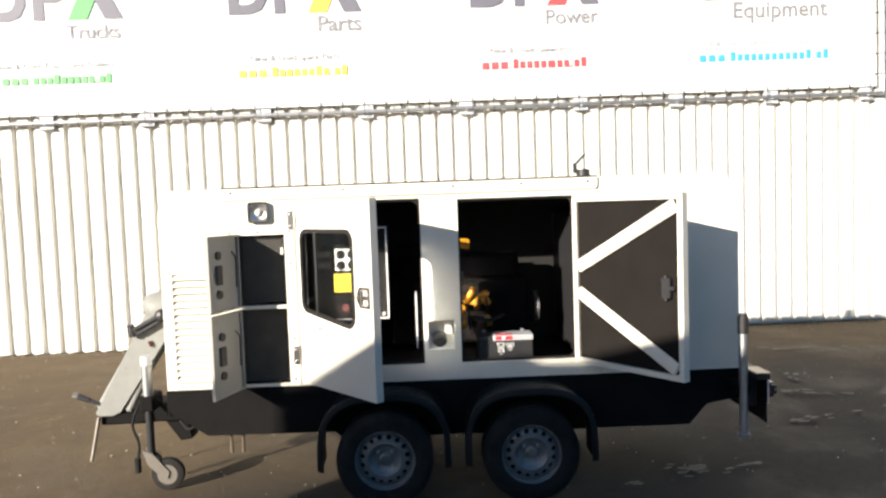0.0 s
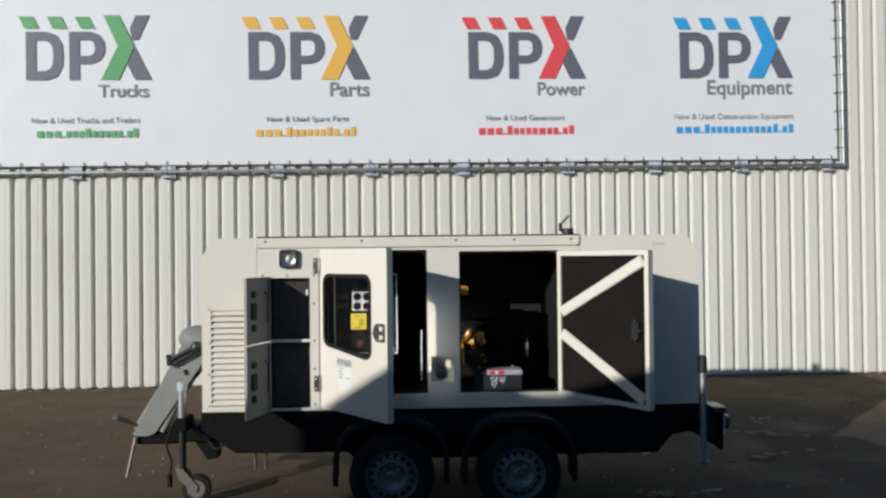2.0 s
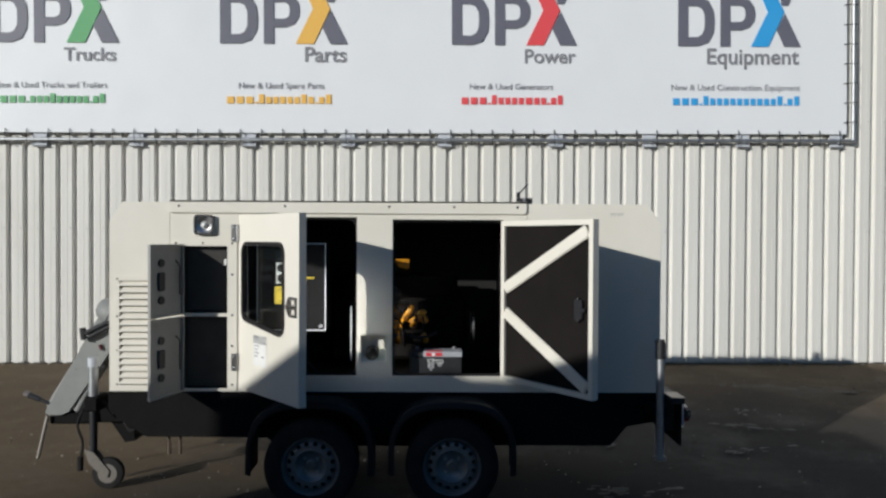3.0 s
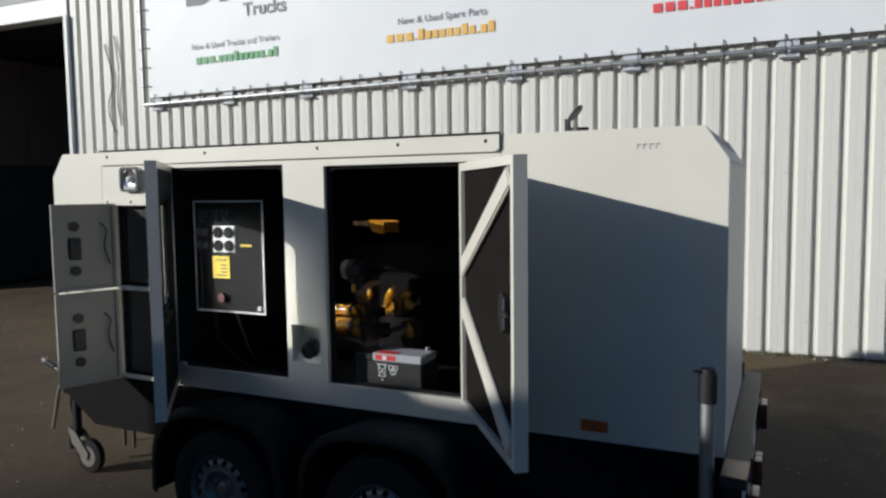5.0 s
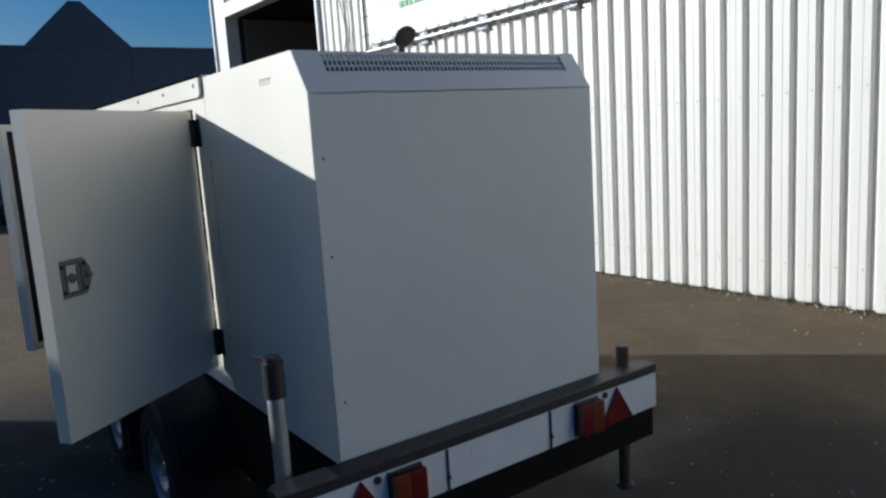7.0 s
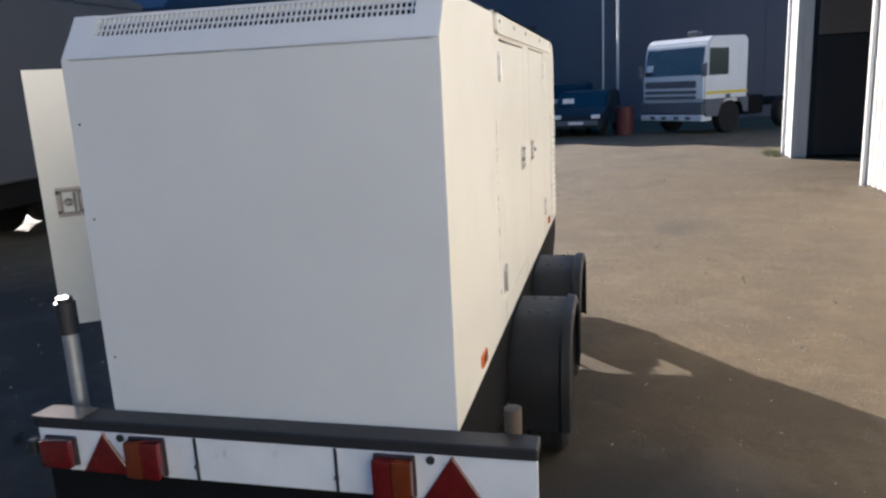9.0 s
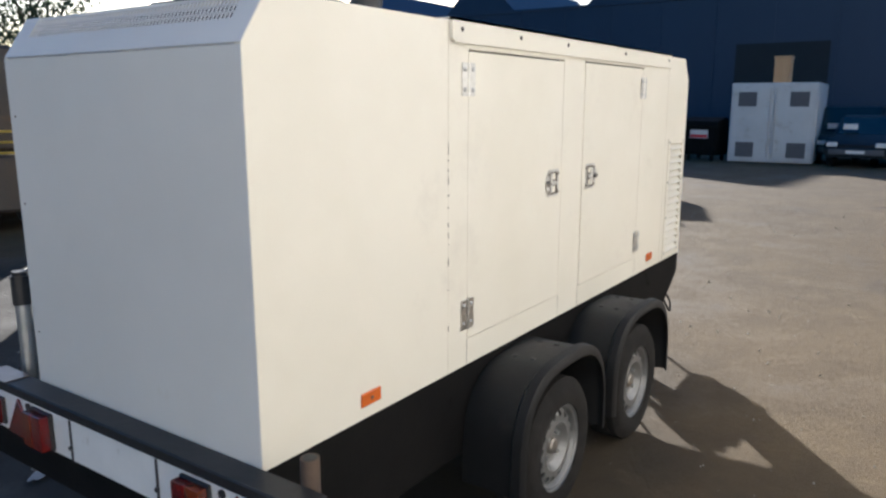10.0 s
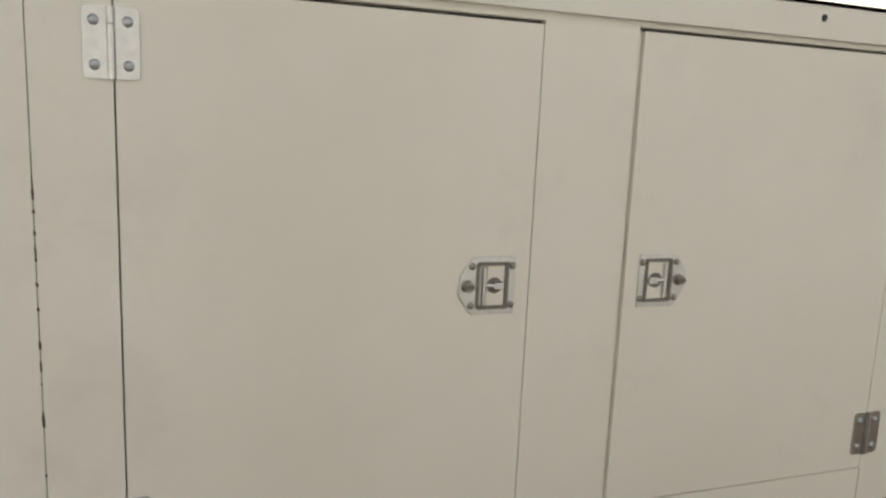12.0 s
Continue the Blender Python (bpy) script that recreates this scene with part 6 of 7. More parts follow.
def truck(m, label, cat="truck", cab_only=True):
    """A flat-fronted lorry cab on its chassis; local +x is forwards, origin at the front middle on the ground."""
    t = thing("truck", m, label, cat)
    hw = 1.22
    bm = B()
    prism(bm, [(-0.10, 0.95), (-0.02, 1.05), (0.0, 1.75), (-0.16, 2.75), (-0.35, 2.92), (-1.95, 2.95), (-2.05, 2.80), (-2.05, 0.95)], 'y', -hw, hw)
    bmesh.ops.bevel(bm, geom=list(bm.edges), offset=0.05, segments=2, affect='EDGES')
    part("cab", bm, TRUCKWHITE, t, "white flat-fronted cab", smooth=True)
    bm = B()
    prism(bm, [(0.012, 1.80), (-0.135, 2.62), (-0.165, 2.62), (-0.018, 1.80)], 'y', -hw + 0.10, hw - 0.10)
    part("windscreen", bm, DARKGLASS, t)
    bm = B()
    prism(bm, [(0.005, 1.95), (-0.03, 2.15), (-0.036, 2.15), (-0.001, 1.95)], 'y', -hw + 0.18, -hw + 0.45, Matrix.Translation((0.022, 0, 0)))
    part("paper_in_window", bm, PAPER, t)
    for s in (-1, 1):
        bm = B()
        box(bm, -1.10, -0.20, s * hw - 0.012 if s > 0 else s * hw - 0.006, s * hw + 0.006 if s > 0 else s * hw + 0.012, 1.78, 2.58, 0.004)
        part("side_window", bm, DARKGLASS, t)
        bm = B()
        box(bm, 0.02, 0.10, s * (hw + 0.05) - 0.09, s * (hw + 0.05) + 0.09, 1.75, 2.15, 0.03)
        part("mirror", bm, TRUCKGREY, t)
        bm = B()
        box(bm, -2.04, -0.08, s * hw - 0.003 if s > 0 else s * hw - 0.004, s * hw + 0.004 if s > 0 else s * hw + 0.003, 1.22, 1.30)
        part("stripe", bm, LABELYELLOW, t)
        bm = B()
        box(bm, -1.22, -1.00, s * (hw + 0.001) - 0.012, s * (hw + 0.001) + 0.012, 1.08, 1.20, 0.004)
        part("side_marker", bm, TRUCKGREY, t)
        bm = B()
        prism(bm, [(-0.02, 0.95), (-0.08, 0.55), (-0.62, 0.55), (-0.74, 0.86), (-0.98, 1.06), (-1.52, 1.06), (-1.78, 0.86), (-1.88, 0.62), (-2.06, 0.62), (-2.06, 1.08), (-0.02, 1.08)], 'y', s * hw - 0.03 + s * 0.004, s * hw + 0.03 + s * 0.004)
        part("wheel_arch", bm, TRUCKGREY, t, "dark grey lower cab side and wheel arch")
        bm = B()
        box(bm, -0.02, 0.055, s * 0.78 - 0.2, s * 0.78 + 0.2, 0.66, 0.82, 0.02)
        part("headlamp", bm, DARKGLASS, t)
        for x in (-1.25, -4.2):
            bm = B()
            lathe(bm, [(s * hw - s * 0.30, 0.28), (s * hw - s * 0.30, 0.48), (s * hw - s * 0.26, 0.51), (s * hw - s * 0.06, 0.51), (s * hw - s * 0.02, 0.48), (s * hw - s * 0.02, 0.28)], (x, 0, 0.51), 'y', 32)
            w_ = part("wheel", bm, RUBBER, t)
            bm = B()
            lathe(bm, [(s * hw - s * 0.10, 0.10), (s * hw - s * 0.06, 0.28), (s * hw - s * 0.03, 0.29), (s * hw - s * 0.03, 0.25), (s * hw - s * 0.08, 0.08)], (x, 0, 0.51), 'y', 24)
            part("rim", bm, RIM, w_)
    for z0, z1 in ((1.09, 1.18), (1.25, 1.35), (1.43, 1.64)):
        bm = B()
        box(bm, -0.05, 0.025, -hw + 0.14, hw - 0.30, z0, z1, 0.01)
        part("grille_bar", bm, TRUCKGREY, t)
    bm = B()
    box(bm, -0.5, 0.06, -hw, hw, 0.62, 0.97, 0.04)
    part("bumper", bm, TRUCKGREY, t)
    bm = B()
    box(bm, -0.4, 0.08, -hw, hw, 0.42, 0.60, 0.03)
    part("bumper_lower", bm, TRUCKWHITE, t)
    for s in (-0.7, -0.25, 0.25, 0.7):
        bm = B()
        box(bm, 0.06, 0.09, s - 0.1, s + 0.1, 0.46, 0.56, 0.01)
        part("fog_lamp", bm, TRUCKGREY, t)
    bm = B()
    box(bm, -5.2, -1.0, -0.42, 0.42, 0.70, 0.95, 0.02)
    box(bm, -3.0, -2.2, -1.15, 1.15, 0.5, 1.1, 0.05)
    part("chassis", bm, CHASSIS, t)
    bm = B()
    box(bm, -0.75, -0.45, 0.15, 0.55, 2.96, 3.12, 0.04)
    part("roof_hatch", bm, TRUCKGREY, t)
    return t


truck(Matrix.Translation((-19.3, 3.2, yard_z(-20))) @ Matrix.Rotation(radians(-45), 4, 'Z'), "white lorry cab without a trailer, parked in shade")

# out of view; added for the long shadow across the yard
truck(Matrix.Translation((-11.6, -7.6, yard_z(-12))) @ Matrix.Rotation(radians(20), 4, 'Z'), "unseen white lorry cab added on the sunny side to cast a shadow")

cabin = thing("site_cabin", pose(-19.5, -2.1, yard_z(-20), 0, 0, 3), "weathered white double-door site cabin", "cabin")
bm = B()
box(bm, -3.2, 0, -1.2, 1.2, 0.05, 2.42, 0.02)
part("body", bm, CABINWHITE, cabin)
for s in (-1, 1):
    bm = B()
    box(bm, 0.003, 0.03, 0.02 if s > 0 else -1.15, 1.15 if s > 0 else -0.02, 0.12, 2.32, 0.006)
    d_ = part("door", bm, CABINWHITE, cabin)
    for z0, z1 in ((1.72, 2.15), (0.20, 0.65)):
        bm = B()
        yy = s * 0.72
        box(bm, 0.031, 0.036, yy - 0.26, yy + 0.26, z0, z1)
        part("vent_panel", bm, TRUCKGREY, d_)
    bm = B()
    rod(bm, (0.05, s * 0.08, 0.2), (0.05, s * 0.08, 2.25), 0.015, 8)
    part("lock_bar", bm, DULLSTEEL, d_)
sg = thing("cardboard_box", pose(-20.1, -2.0, yard_z(-20) + 2.42), "tan box standing on the cabin roof", "box")
bm = B()
box(bm, -0.25, 0.25, -0.22, 0.22, 0, 0.78, 0.01)
part("carton", bm, PLYWOOD, sg)
bm = B()
box(bm, -0.27, 0.27, -0.24, 0.24, 0.7, 0.79, 0.01)
part("flap", bm, PLYWOOD, sg)


def car(m, mat, label, length=4.2, height=1.45, name="car", cat="car"):
    c = thing(name, m, label, cat)
    hw = 0.85
    h = height
    bm = B()
    prism(bm, [(0, 0.30), (0.02, 0.62), (-0.15, 0.78), (-0.95, 0.90), (-1.60, h - 0.05), (-1.75, h), (-length + 0.6, h), (-length + 0.1, 0.95), (-length, 0.85), (-length, 0.30)], 'y', -hw, hw)
    bmesh.ops.bevel(bm, geom=list(bm.edges), offset=0.06, segments=2, affect='EDGES')
    part("body", bm, mat, c, smooth=True)
    bm = B()
    prism(bm, [(-1.00, 0.925), (-1.585, h - 0.06), (-1.60, h - 0.085), (-1.03, 0.905)], 'y', -hw + 0.1, hw - 0.1, Matrix.Translation((0.018, 0, 0.012)))
    part("windscreen", bm, DARKGLASS, c)
    bm = B()
    box(bm, -1.15, -1.10, -0.62, -0.25, 1.0, 1.16, 0.002)
    bmesh.ops.transform(bm, matrix=Matrix.Translation((0.10, 0, 0.06)), verts=bm.verts)
    part("paper_in_window", bm, PAPER, c)
    for s in (-1, 1):
        bm = B()
        box(bm, -0.05, 0.035, s * 0.62 - 0.14, s * 0.62 + 0.14, 0.60, 0.73, 0.02)
        part("headlamp", bm, WHITEINK, c)
        for x in (-0.75, -length + 0.75):
            bm = B()
            lathe(bm, [(s * hw - s * 0.16, 0.17), (s * hw - s * 0.16, 0.30), (s * hw + s * 0.01, 0.30), (s * hw + s * 0.01, 0.17)], (x, 0, 0.30), 'y', 24)
            part("wheel", bm, RUBBER, c)
    bm = B()
    box(bm, -0.02, 0.04, -0.7, 0.7, 0.38, 0.55, 0.02)
    part("bumper", bm, TRUCKGREY, c)
    bm = B()
    box(bm, 0.041, 0.046, -0.24, 0.24, 0.42, 0.51)
    part("number_plate", bm, WHITEINK, c)
    return c


car(pose(-18.9, 0.25, yard_z(-19.5), 0, 0, -8), BLUECAR, "dark blue car with a paper behind its windscreen", name="car")
car(pose(-20.4, -0.2, yard_z(-21), 0, 0, 0), BLUECAR, "dark car parked in the shade", length=4.6, height=1.75, name="van", cat="van")
rd = thing("red_drum", pose(-19.6, 1.75, yard_z(-19.6)), "red drum standing beside the lorry", "drum")
bm = B()
lathe(bm, [(0, 0.28), (0.02, 0.3), (0.3, 0.29), (0.32, 0.3), (0.6, 0.29), (0.62, 0.3), (0.9, 0.29), (0.92, 0.28)], (0, 0, 0), 'z', 24)
part("drum_shell", bm, BUTTONRED, rd)
for (x, y), mt, lab in (((-19.5, -5.6), BLUEBIN, "blue wheeled waste container with a label"), ((-19.6, -4.25), CHASSIS, "black wheeled waste container with a label")):
    w = thing("waste_container", pose(x, y, yard_z(x), 0, 0, -12), lab, "container", "waste containers")
    bm = B()
    prism(bm, [(-0.60, 1.1), (0.60, 1.1), (0.52, 0.18), (-0.52, 0.18)], 'x', -1.0, 0)
    bmesh.ops.bevel(bm, geom=list(bm.edges), offset=0.03, segments=2, affect='EDGES')
    part("tub", bm, mt, w)
    bm = B()
    prism(bm, [(-1.05, 1.105), (0.05, 1.105), (0.0, 1.25), (-0.5, 1.38), (-1.0, 1.25)], 'y', -0.63, 0.63)
    part("lid", bm, mt, w)
    bm = B()
    box(bm, 0.006, 0.012, -0.3, 0.3, 0.72, 0.98)
    lb = part("label_plate", bm, WHITEINK, w)
    bm = B()
    box(bm, 0.0125, 0.014, -0.28, 0.28, 0.74, 0.83)
    part("label_bar", bm, REDINK, w)
    for s in (-0.4, 0.4):
        bm = B()
        rod(bm, (-0.15, s - 0.03, 0.09), (-0.15, s + 0.03, 0.09), 0.09, 14)
        part("castor", bm, RUBBER, w)
        bm = B()
        rod(bm, (-0.85, s - 0.03, 0.09), (-0.85, s + 0.03, 0.09), 0.09, 14)
        part("castor", bm, RUBBER, w)
tr = thing("white_trailer_body", pose(-19.9, -8.4, yard_z(-20)), "long white box body raised on a dark chassis, in shade", "trailer")
bm = B()
box(bm, -2.4, 0, -2.1, 2.1, 0.80, 2.25, 0.03)
part("box_body", bm, CABINWHITE, tr)
bm = B()
box(bm, -2.2, -0.2, -2.0, 2.0, 0.55, 0.79)
part("chassis", bm, CHASSIS, tr)
for y in (-1.3, 1.3):
    bm = B()
    rod(bm, (-2.3, y, 0.40), (-0.1, y, 0.40), 0.40, 24)
    part("wheel", bm, RUBBER, tr)
pl = thing("light_pole", pose(-22.5, 1.55, yard_z(-22.5)), "thin grey lamp post", "pole")
bm = B()
rod(bm, (0, 0, 0), (0, 0, 7.2), 0.05, 12, 0.035)
part("post", bm, DULLSTEEL, pl)
bm = B()
rod(bm, (0, 0, 7.15), (0.7, 0, 7.3), 0.025, 8)
box(bm, 0.5, 1.0, -0.1, 0.1, 7.27, 7.36, 0.02)
part("lamp_arm", bm, DULLSTEEL, pl)

# ---- yard: sunward side ----
# added shadow caster; its outline is cut to shape the generator's shade
bt2 = thing("shadow_trailer", pose(-4.85, -5.3, 0), "dull blue-grey box trailer shape added on the sunny side to cast shade", "trailer")
bm = B()
box(bm, 0, 3.2, -1.3, 0, 0.75, 2.905, 0.03)
prism(bm, [(3.2, 0.75), (4.2, 0.75), (4.2, 2.475), (3.2, 2.885)], 'y', -0.35, -0.01)
part("box_body", bm, BOXGREY, bt2)
# top profile traced back from the shade edge on the window door
bm = B()
prism(bm, [(0.0, 2.91), (1.45, 2.91), (1.45, 3.16), (1.2, 3.135), (0.33, 3.035), (0.0, 2.995)], 'y', -0.6, -0.012)
part("roof_unit", bm, BOXGREY, bt2)
# raised block that puts the lower sill in shade
bm = B()
prism(bm, [(1.46, 2.91), (3.19, 2.91), (3.19, 3.07), (1.46, 3.10)], 'y', -0.8, -0.012)
part("roof_box", bm, BOXGREY, bt2)
bm = B()
box(bm, 0.1, 3.2, -1.25, -0.1, 0.45, 0.745, 0.02)
part("chassis", bm, CHASSIS, bt2)
for x in (1.2, 2.0):
    for y in (-1.15, -0.15):
        bm = B()
        rod(bm, (x, y - 0.1, 0.36), (x, y + 0.1, 0.36), 0.36, 24)
        part("wheel", bm, RUBBER, bt2)
bm = B()
box(bm, 3.2, 4.3, -0.3, -0.2, 0.45, 0.7, 0.01)
part("drawbar", bm, CHASSIS, bt2)
mach = thing("lifting_machine", Matrix.Translation((-0.56, -6.56, 0)) @ Matrix.Rotation(radians(-28), 4, 'Z'), "dark rusty lifting machine with yellow guard rails and a mast", "machine")
bm = B()
box(bm, 0.0, 3.3, -3.6, 0.0, 0.28, 0.98, 0.04)
part("body", bm, MACHINE, mach)
for x in (0.05, 1.0, 2.0, 3.0):
    bm = B()
    rod(bm, (x, -0.08, 0.98), (x, -0.08, 1.26), 0.018, 8)
    part("rail_post", bm, MACHINEYELLOW, mach)
for z in (1.0, 1.13, 1.26):
    bm = B()
    rod(bm, (0.0, -0.08, z), (3.2, -0.08, z), 0.015, 8)
    part("guard_rail", bm, MACHINEYELLOW, mach)
bm = B()
box(bm, 0.7, 1.95, -1.8, -0.5, 0.99, 2.3, 0.05)
part("operator_cab", bm, MACHINE, mach)
bm = B()
box(bm, 0.9, 1.75, -0.495, -0.485, 1.45, 2.15)
part("cab_window", bm, DARKGLASS, mach)
for x in (2.25, 2.6):
    bm = B()
    box(bm, x - 0.06, x + 0.06, -1.2, -1.05, 0.99, 2.9, 0.01)
    part("mast", bm, DULLSTEEL, mach)
for k in range(5):
    bm = B()
    box(bm, 2.31, 2.54, -1.15, -1.10, 1.15 + k * 0.3, 1.2 + k * 0.3)
    part("mast_rung", bm, DULLSTEEL, mach)
for x in (0.5, 2.8):
    for y in (-0.35, -3.2):
        bm = B()
        rod(bm, (x, y - 0.15, 0.36), (x, y + 0.15, 0.36), 0.36, 24)
        part("wheel", bm, RUBBER, mach)

bd = thing("plywood_offcut", Matrix.Translation((1.15, -4.25, 0.012)) @ Matrix.Rotation(radians(48), 4, 'Z'), "orange-brown plywood offcut lying on the ground", "board")
bm = B()
prism(bm, [(-0.38, -0.13), (0.30, -0.16), (0.40, 0.10), (-0.30, 0.14)], 'z', 0.0, 0.02, Matrix.Rotation(radians(7), 4, 'Y') @ Matrix.Translation((0, 0, 0.05)))
part("sheet", bm, PLYWOOD, bd)

vn = thing("delivery_van", pose(-5.2, -11.6, 0, 0, 0, 50), "dark blue delivery van parked behind a lifting machine", "van")
bm = B()
prism(bm, [(0, 0.4), (0.02, 0.9), (-0.7, 1.2), (-1.4, 2.15), (-1.7, 2.3), (-5.2, 2.3), (-5.25, 0.4)], 'y', -0.98, 0.98)
bmesh.ops.bevel(bm, geom=list(bm.edges), offset=0.07, segments=2, affect='EDGES')
part("body", bm, VANBLUE, vn, smooth=True)
bm = B()
prism(bm, [(-0.72, 1.22), (-1.38, 2.12), (-1.36, 2.14), (-0.68, 1.23)], 'y', -0.85, 0.85, Matrix.Translation((0.03, 0, 0.02)))
part("windscreen", bm, DARKGLASS, vn)
for s in (-1, 1):
    for x in (-0.95, -4.2):
        bm = B()
        rod(bm, (x, s * 0.80, 0.34), (x, s * 0.995, 0.34), 0.34, 20)
        part("wheel", bm, RUBBER, vn)


def tree(x, y, h, seed):
    """Trunk, limbs and a ragged crown of small leaves."""
    rnd = random.Random(seed)
    t = thing("tree", pose(x, y, 0), "tall broad-leaved tree behind the yard", "tree", "trees at the yard's edge")
    bm = B()
    limbs = []
    rod(bm, (0, 0, 0), (0.1, 0.05, h * 0.55), h * 0.028, 10, h * 0.015)
    for k in range(9):
        a = rnd.random() * 6.28
        z0 = h * (0.25 + 0.35 * rnd.random())
        r = h * (0.16 + 0.16 * rnd.random())
        tip = Vector((r * math.cos(a), r * math.sin(a), z0 + h * (0.16 + 0.25 * rnd.random())))
        rod(bm, (0.06, 0.03, z0), tip, h * 0.011, 6, h * 0.003)
        limbs.append(tip)
    part("trunk", bm, BARK, t)
    verts, faces = [], []
    for k in range(2600):
        c = limbs[rnd.randrange(len(limbs))] * (0.75 + 0.4 * rnd.random()) + Vector((rnd.gauss(0, 1), rnd.gauss(0, 1), rnd.gauss(0, 0.8))) * h * 0.07
        s = h * 0.012 * (0.6 + 0.9 * rnd.random())
        q = Euler((rnd.random() * 6, rnd.random() * 6, rnd.random() * 6)).to_matrix()
        n0 = len(verts)
        verts += [tuple(c + q @ Vector(p) * s) for p in ((-1, 0, 0), (0, -0.5, 0.1), (1.1, 0, 0), (0, 0.5, 0.1))]
        faces.append((n0, n0 + 1, n0 + 2, n0 + 3))
    me = bpy.data.meshes.new("crown")
    me.from_pydata(verts, [], faces)
    me.materials.append(LEAF)
    cr = new("crown", me)
    cr.parent = t
    return t


for x, y, h, sd in ((-14, -34, 9, 1), (-6, -37, 10.5, 2), (2, -36, 9.5, 3), (10, -38, 10, 4)):
    tree(x, y, h, sd)

back = thing("workshop", pose(6, -48, 0), "long low grey workshop closing the yard", "building")
bm = B()
box(bm, -26, 40, -6, 0, 0, 4.5)
part("wall", bm, CABINWHITE, back)
bm = B()
prism(bm, [(-6.3, 4.5), (0.3, 4.5), (-3, 5.6)], 'x', -26.3, 40.3)
part("roof", bm, TRUCKGREY, back)

# ---- small things on the ground ----
rnd = random.Random(11)
verts, faces = [], []


def pebble(c, s):
    n0 = len(verts)
    q = Euler((rnd.random() * 6, rnd.random() * 6, rnd.random() * 6)).to_matrix()
    for p in ((1, 0, 0), (-1, 0, 0), (0, 0.8, 0), (0, -0.8, 0), (0, 0, 0.6), (0, 0, -0.6)):
        v = q @ Vector(p) * s * (0.7 + 0.5 * rnd.random())
        verts.append((c[0] + v.x, c[1] + v.y, max(0.0, c[2] + v.z)))
    for f in ((0, 2, 4), (2, 1, 4), (1, 3, 4), (3, 0, 4), (2, 0, 5), (1, 2, 5), (3, 1, 5), (0, 3, 5)):
        faces.append(tuple(n0 + k for k in f))


for k in range(2600):
    x, y = rnd.uniform(-8, 10), rnd.uniform(-5, 4.8)
    pebble((x, y, 0.004), 0.004 + 0.012 * rnd.random() ** 4)
for k in range(500):
    pebble(WALL_TURN @ Vector((rnd.uniform(-5.8, 9), WALL_Y - 0.03 - abs(rnd.gauss(0, 0.08)), 0.006)), 0.006 + 0.016 * rnd.random() ** 2)
me = bpy.data.meshes.new("gravel")
me.from_pydata(verts, [], faces)
me.materials.append(STONE)
tagged(new("gravel", me), "scattered grit and small stones on the yard", "gravel", kind="stuff")

verts, faces = [], []
for px, py, lx, ly, n_, turn in ((3.20, 0.12, 0.20, 0.05, 26, 0.2), (4.69, 1.77, 0.16, 0.06, 22, -0.4), (4.43, 1.02, 0.14, 0.05, 14, 0.3), (3.39, 1.23, 0.10, 0.04, 8, 0.9), (4.95, 2.3, 0.12, 0.10, 12, 1.1), (5.58, 3.50, 0.40, 0.07, 26, -0.1), (6.25, 3.30, 0.35, 0.06, 22, -0.25)):
    for k in range(n_):
        u, v = rnd.gauss(0, lx), rnd.gauss(0, ly)
        cx, cy = px + u * math.cos(turn) - v * math.sin(turn), py + u * math.sin(turn) + v * math.cos(turn)
        r = 0.006 + 0.030 * rnd.random() ** 2
        n0 = len(verts)
        k_ = 11
        for q in range(k_):
            a = 2 * math.pi * q / k_
            rr = r * (0.35 + 0.9 * rnd.random())
            u, v = 2.2 * rr * math.cos(a), rr * math.sin(a)
            verts.append((cx + u * math.cos(turn) - v * math.sin(turn), cy + u * math.sin(turn) + v * math.cos(turn), 0.016 + 0.002 * rnd.random()))
        faces.append(tuple(range(n0, n0 + k_)))
me = bpy.data.meshes.new("white_splashes")
me.from_pydata(verts, [], faces)
me.materials.append(SPLASH)
tagged(new("white_splashes", me), "dried whitish splashes on the yard beside the trailer", "splashes", kind="stuff")

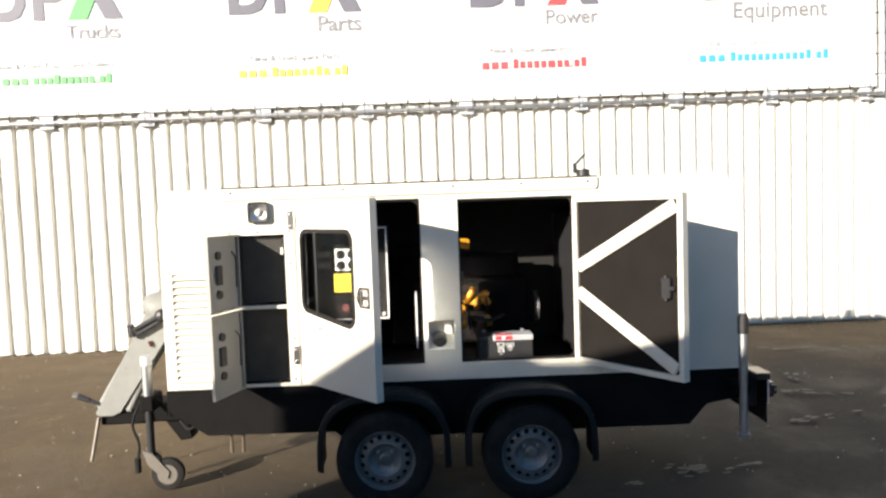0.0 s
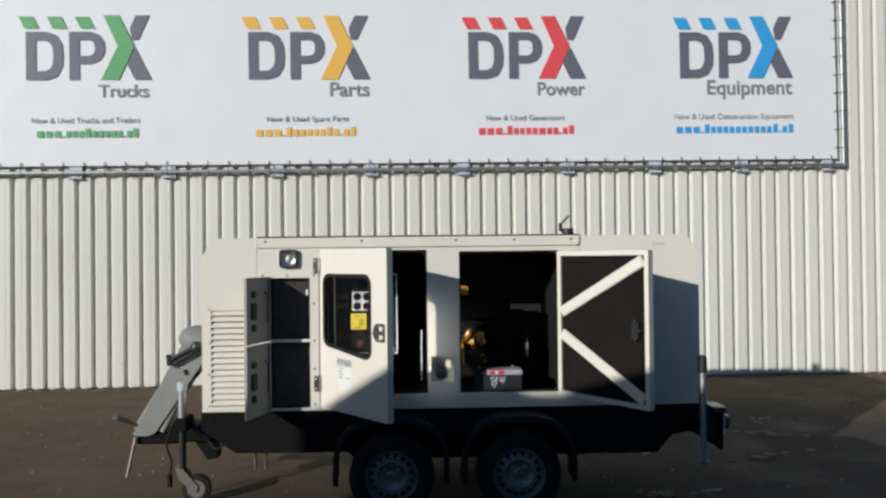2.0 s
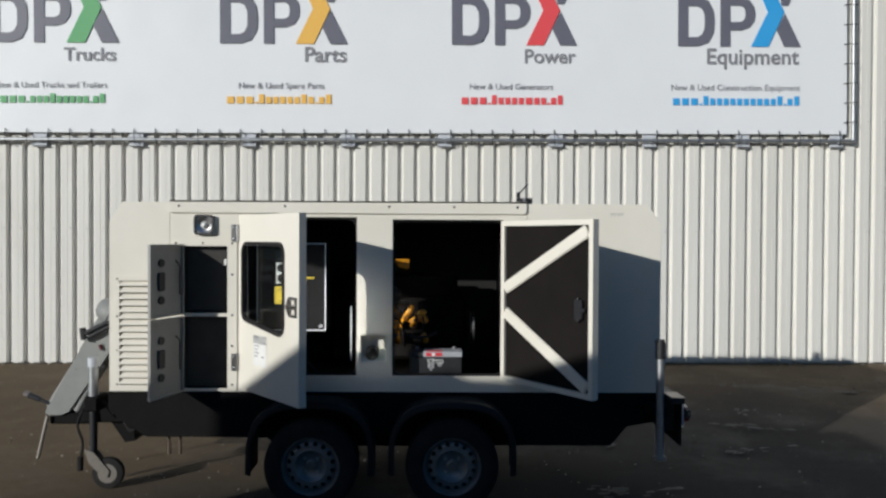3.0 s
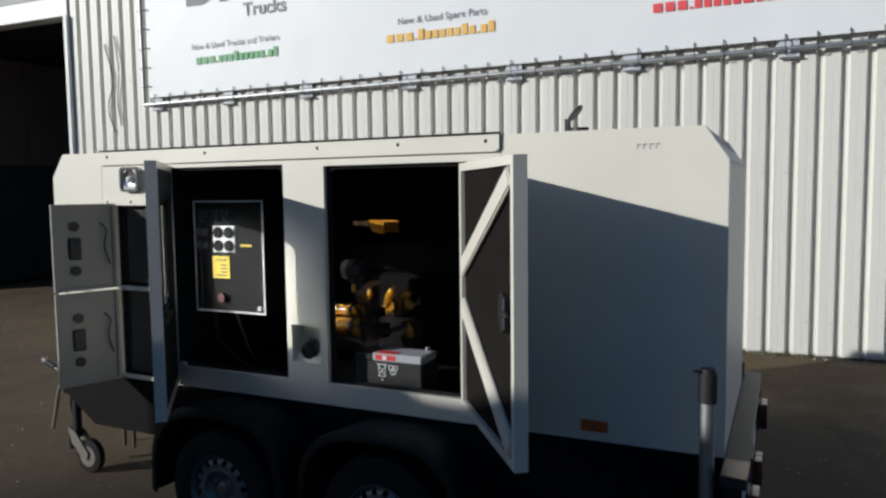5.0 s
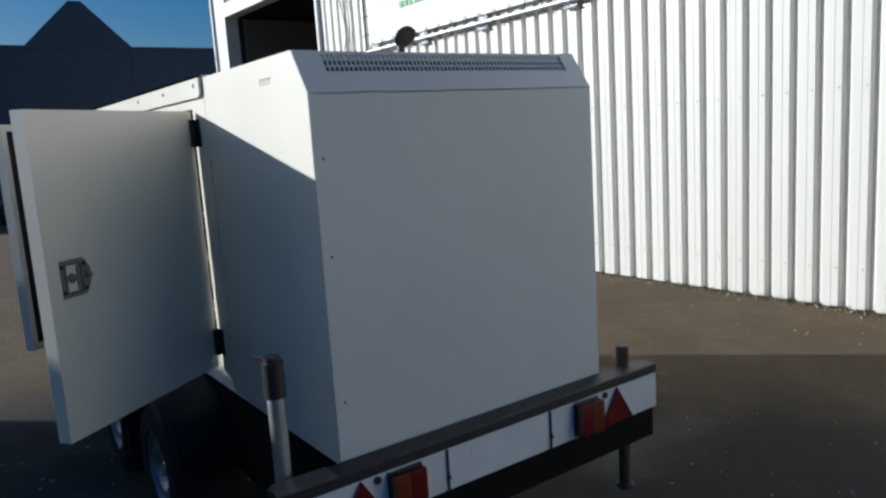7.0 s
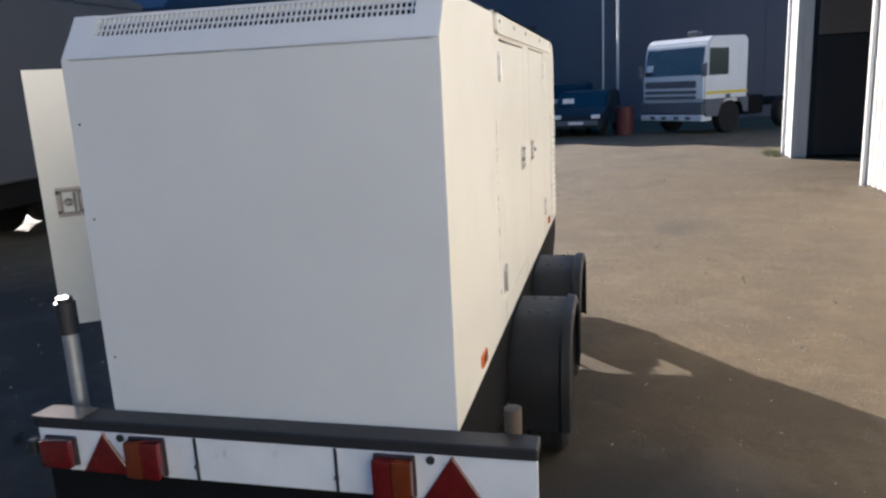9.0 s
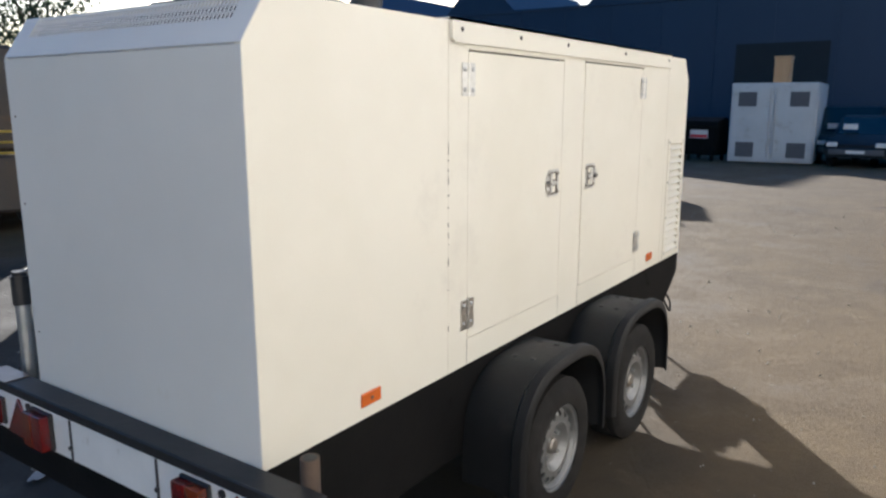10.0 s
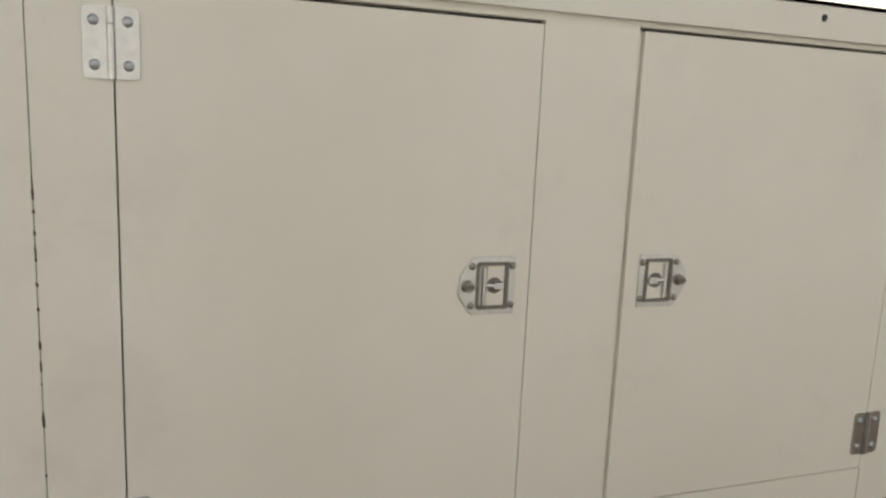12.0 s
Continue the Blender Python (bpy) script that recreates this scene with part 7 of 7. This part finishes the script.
verts, faces = [], []
for px, py, rx, ry, turn in ((2.58, -1.45, 0.40, 0.022, 0.75), (2.53, -1.98, 0.16, 0.020, 0.9), (2.62, -1.62, 0.13, 0.022, 0.6), (2.44, -1.38, 0.07, 0.018, 0.5), (2.86, -0.52, 0.14, 0.025, 0.6), (3.10, -0.70, 0.10, 0.03, 0.5)):
    n0 = len(verts)
    for q in range(40):
        a = 2 * math.pi * q / 40
        w_ = 1 + 0.35 * noise.noise((math.cos(a) * 1.7 + px * 5, math.sin(a) * 1.7, py * 3)) + 0.12 * math.sin(5 * a + px)
        u, v = rx * w_ * math.cos(a), ry * w_ * math.sin(a)
        verts.append((px + u * math.cos(turn) - v * math.sin(turn), py + u * math.sin(turn) + v * math.cos(turn), 0.015))
    faces.append(tuple(range(n0, n0 + 40)))
me = bpy.data.meshes.new("puddles")
me.from_pydata(verts, [], faces)
me.materials.append(PUDDLE)
tagged(new("puddles", me), "shallow puddles on the yard beside the trailer", "puddles", kind="stuff")

verts, faces = [], []
for k in range(1500):
    if rnd.random() < 0.3:
        x, y = -10.65 + rnd.gauss(0, 0.3), 4.65 - abs(rnd.gauss(0, 0.12))
        s = 0.16
    else:
        x, y = rnd.choice((-1.8, -0.6, 1.0, 1.9, 3.0, 3.6, 4.7, 6.3)) + rnd.gauss(0, 0.28), None
        y = WALL_Y + 0.02 * (x - 1.5) - 0.02 - abs(rnd.gauss(0, 0.03))
        s = 0.05
    h = s * (0.4 + 0.8 * rnd.random())
    a = rnd.random() * 6.28
    dx, dy = 0.5 * h * math.cos(a), 0.5 * h * math.sin(a)
    w = 0.004
    n0 = len(verts)
    verts += [(x - w * math.sin(a), y + w * math.cos(a), yard_z(x)), (x + w * math.sin(a), y - w * math.cos(a), yard_z(x)), (x + dx, y + dy, h + yard_z(x))]
    faces.append((n0, n0 + 1, n0 + 2))
me = bpy.data.meshes.new("weeds")
me.from_pydata(verts, [], faces)
me.materials.append(WEED)
tagged(new("weeds", me), "sparse dry weeds along the foot of the wall", "weeds", kind="stuff")
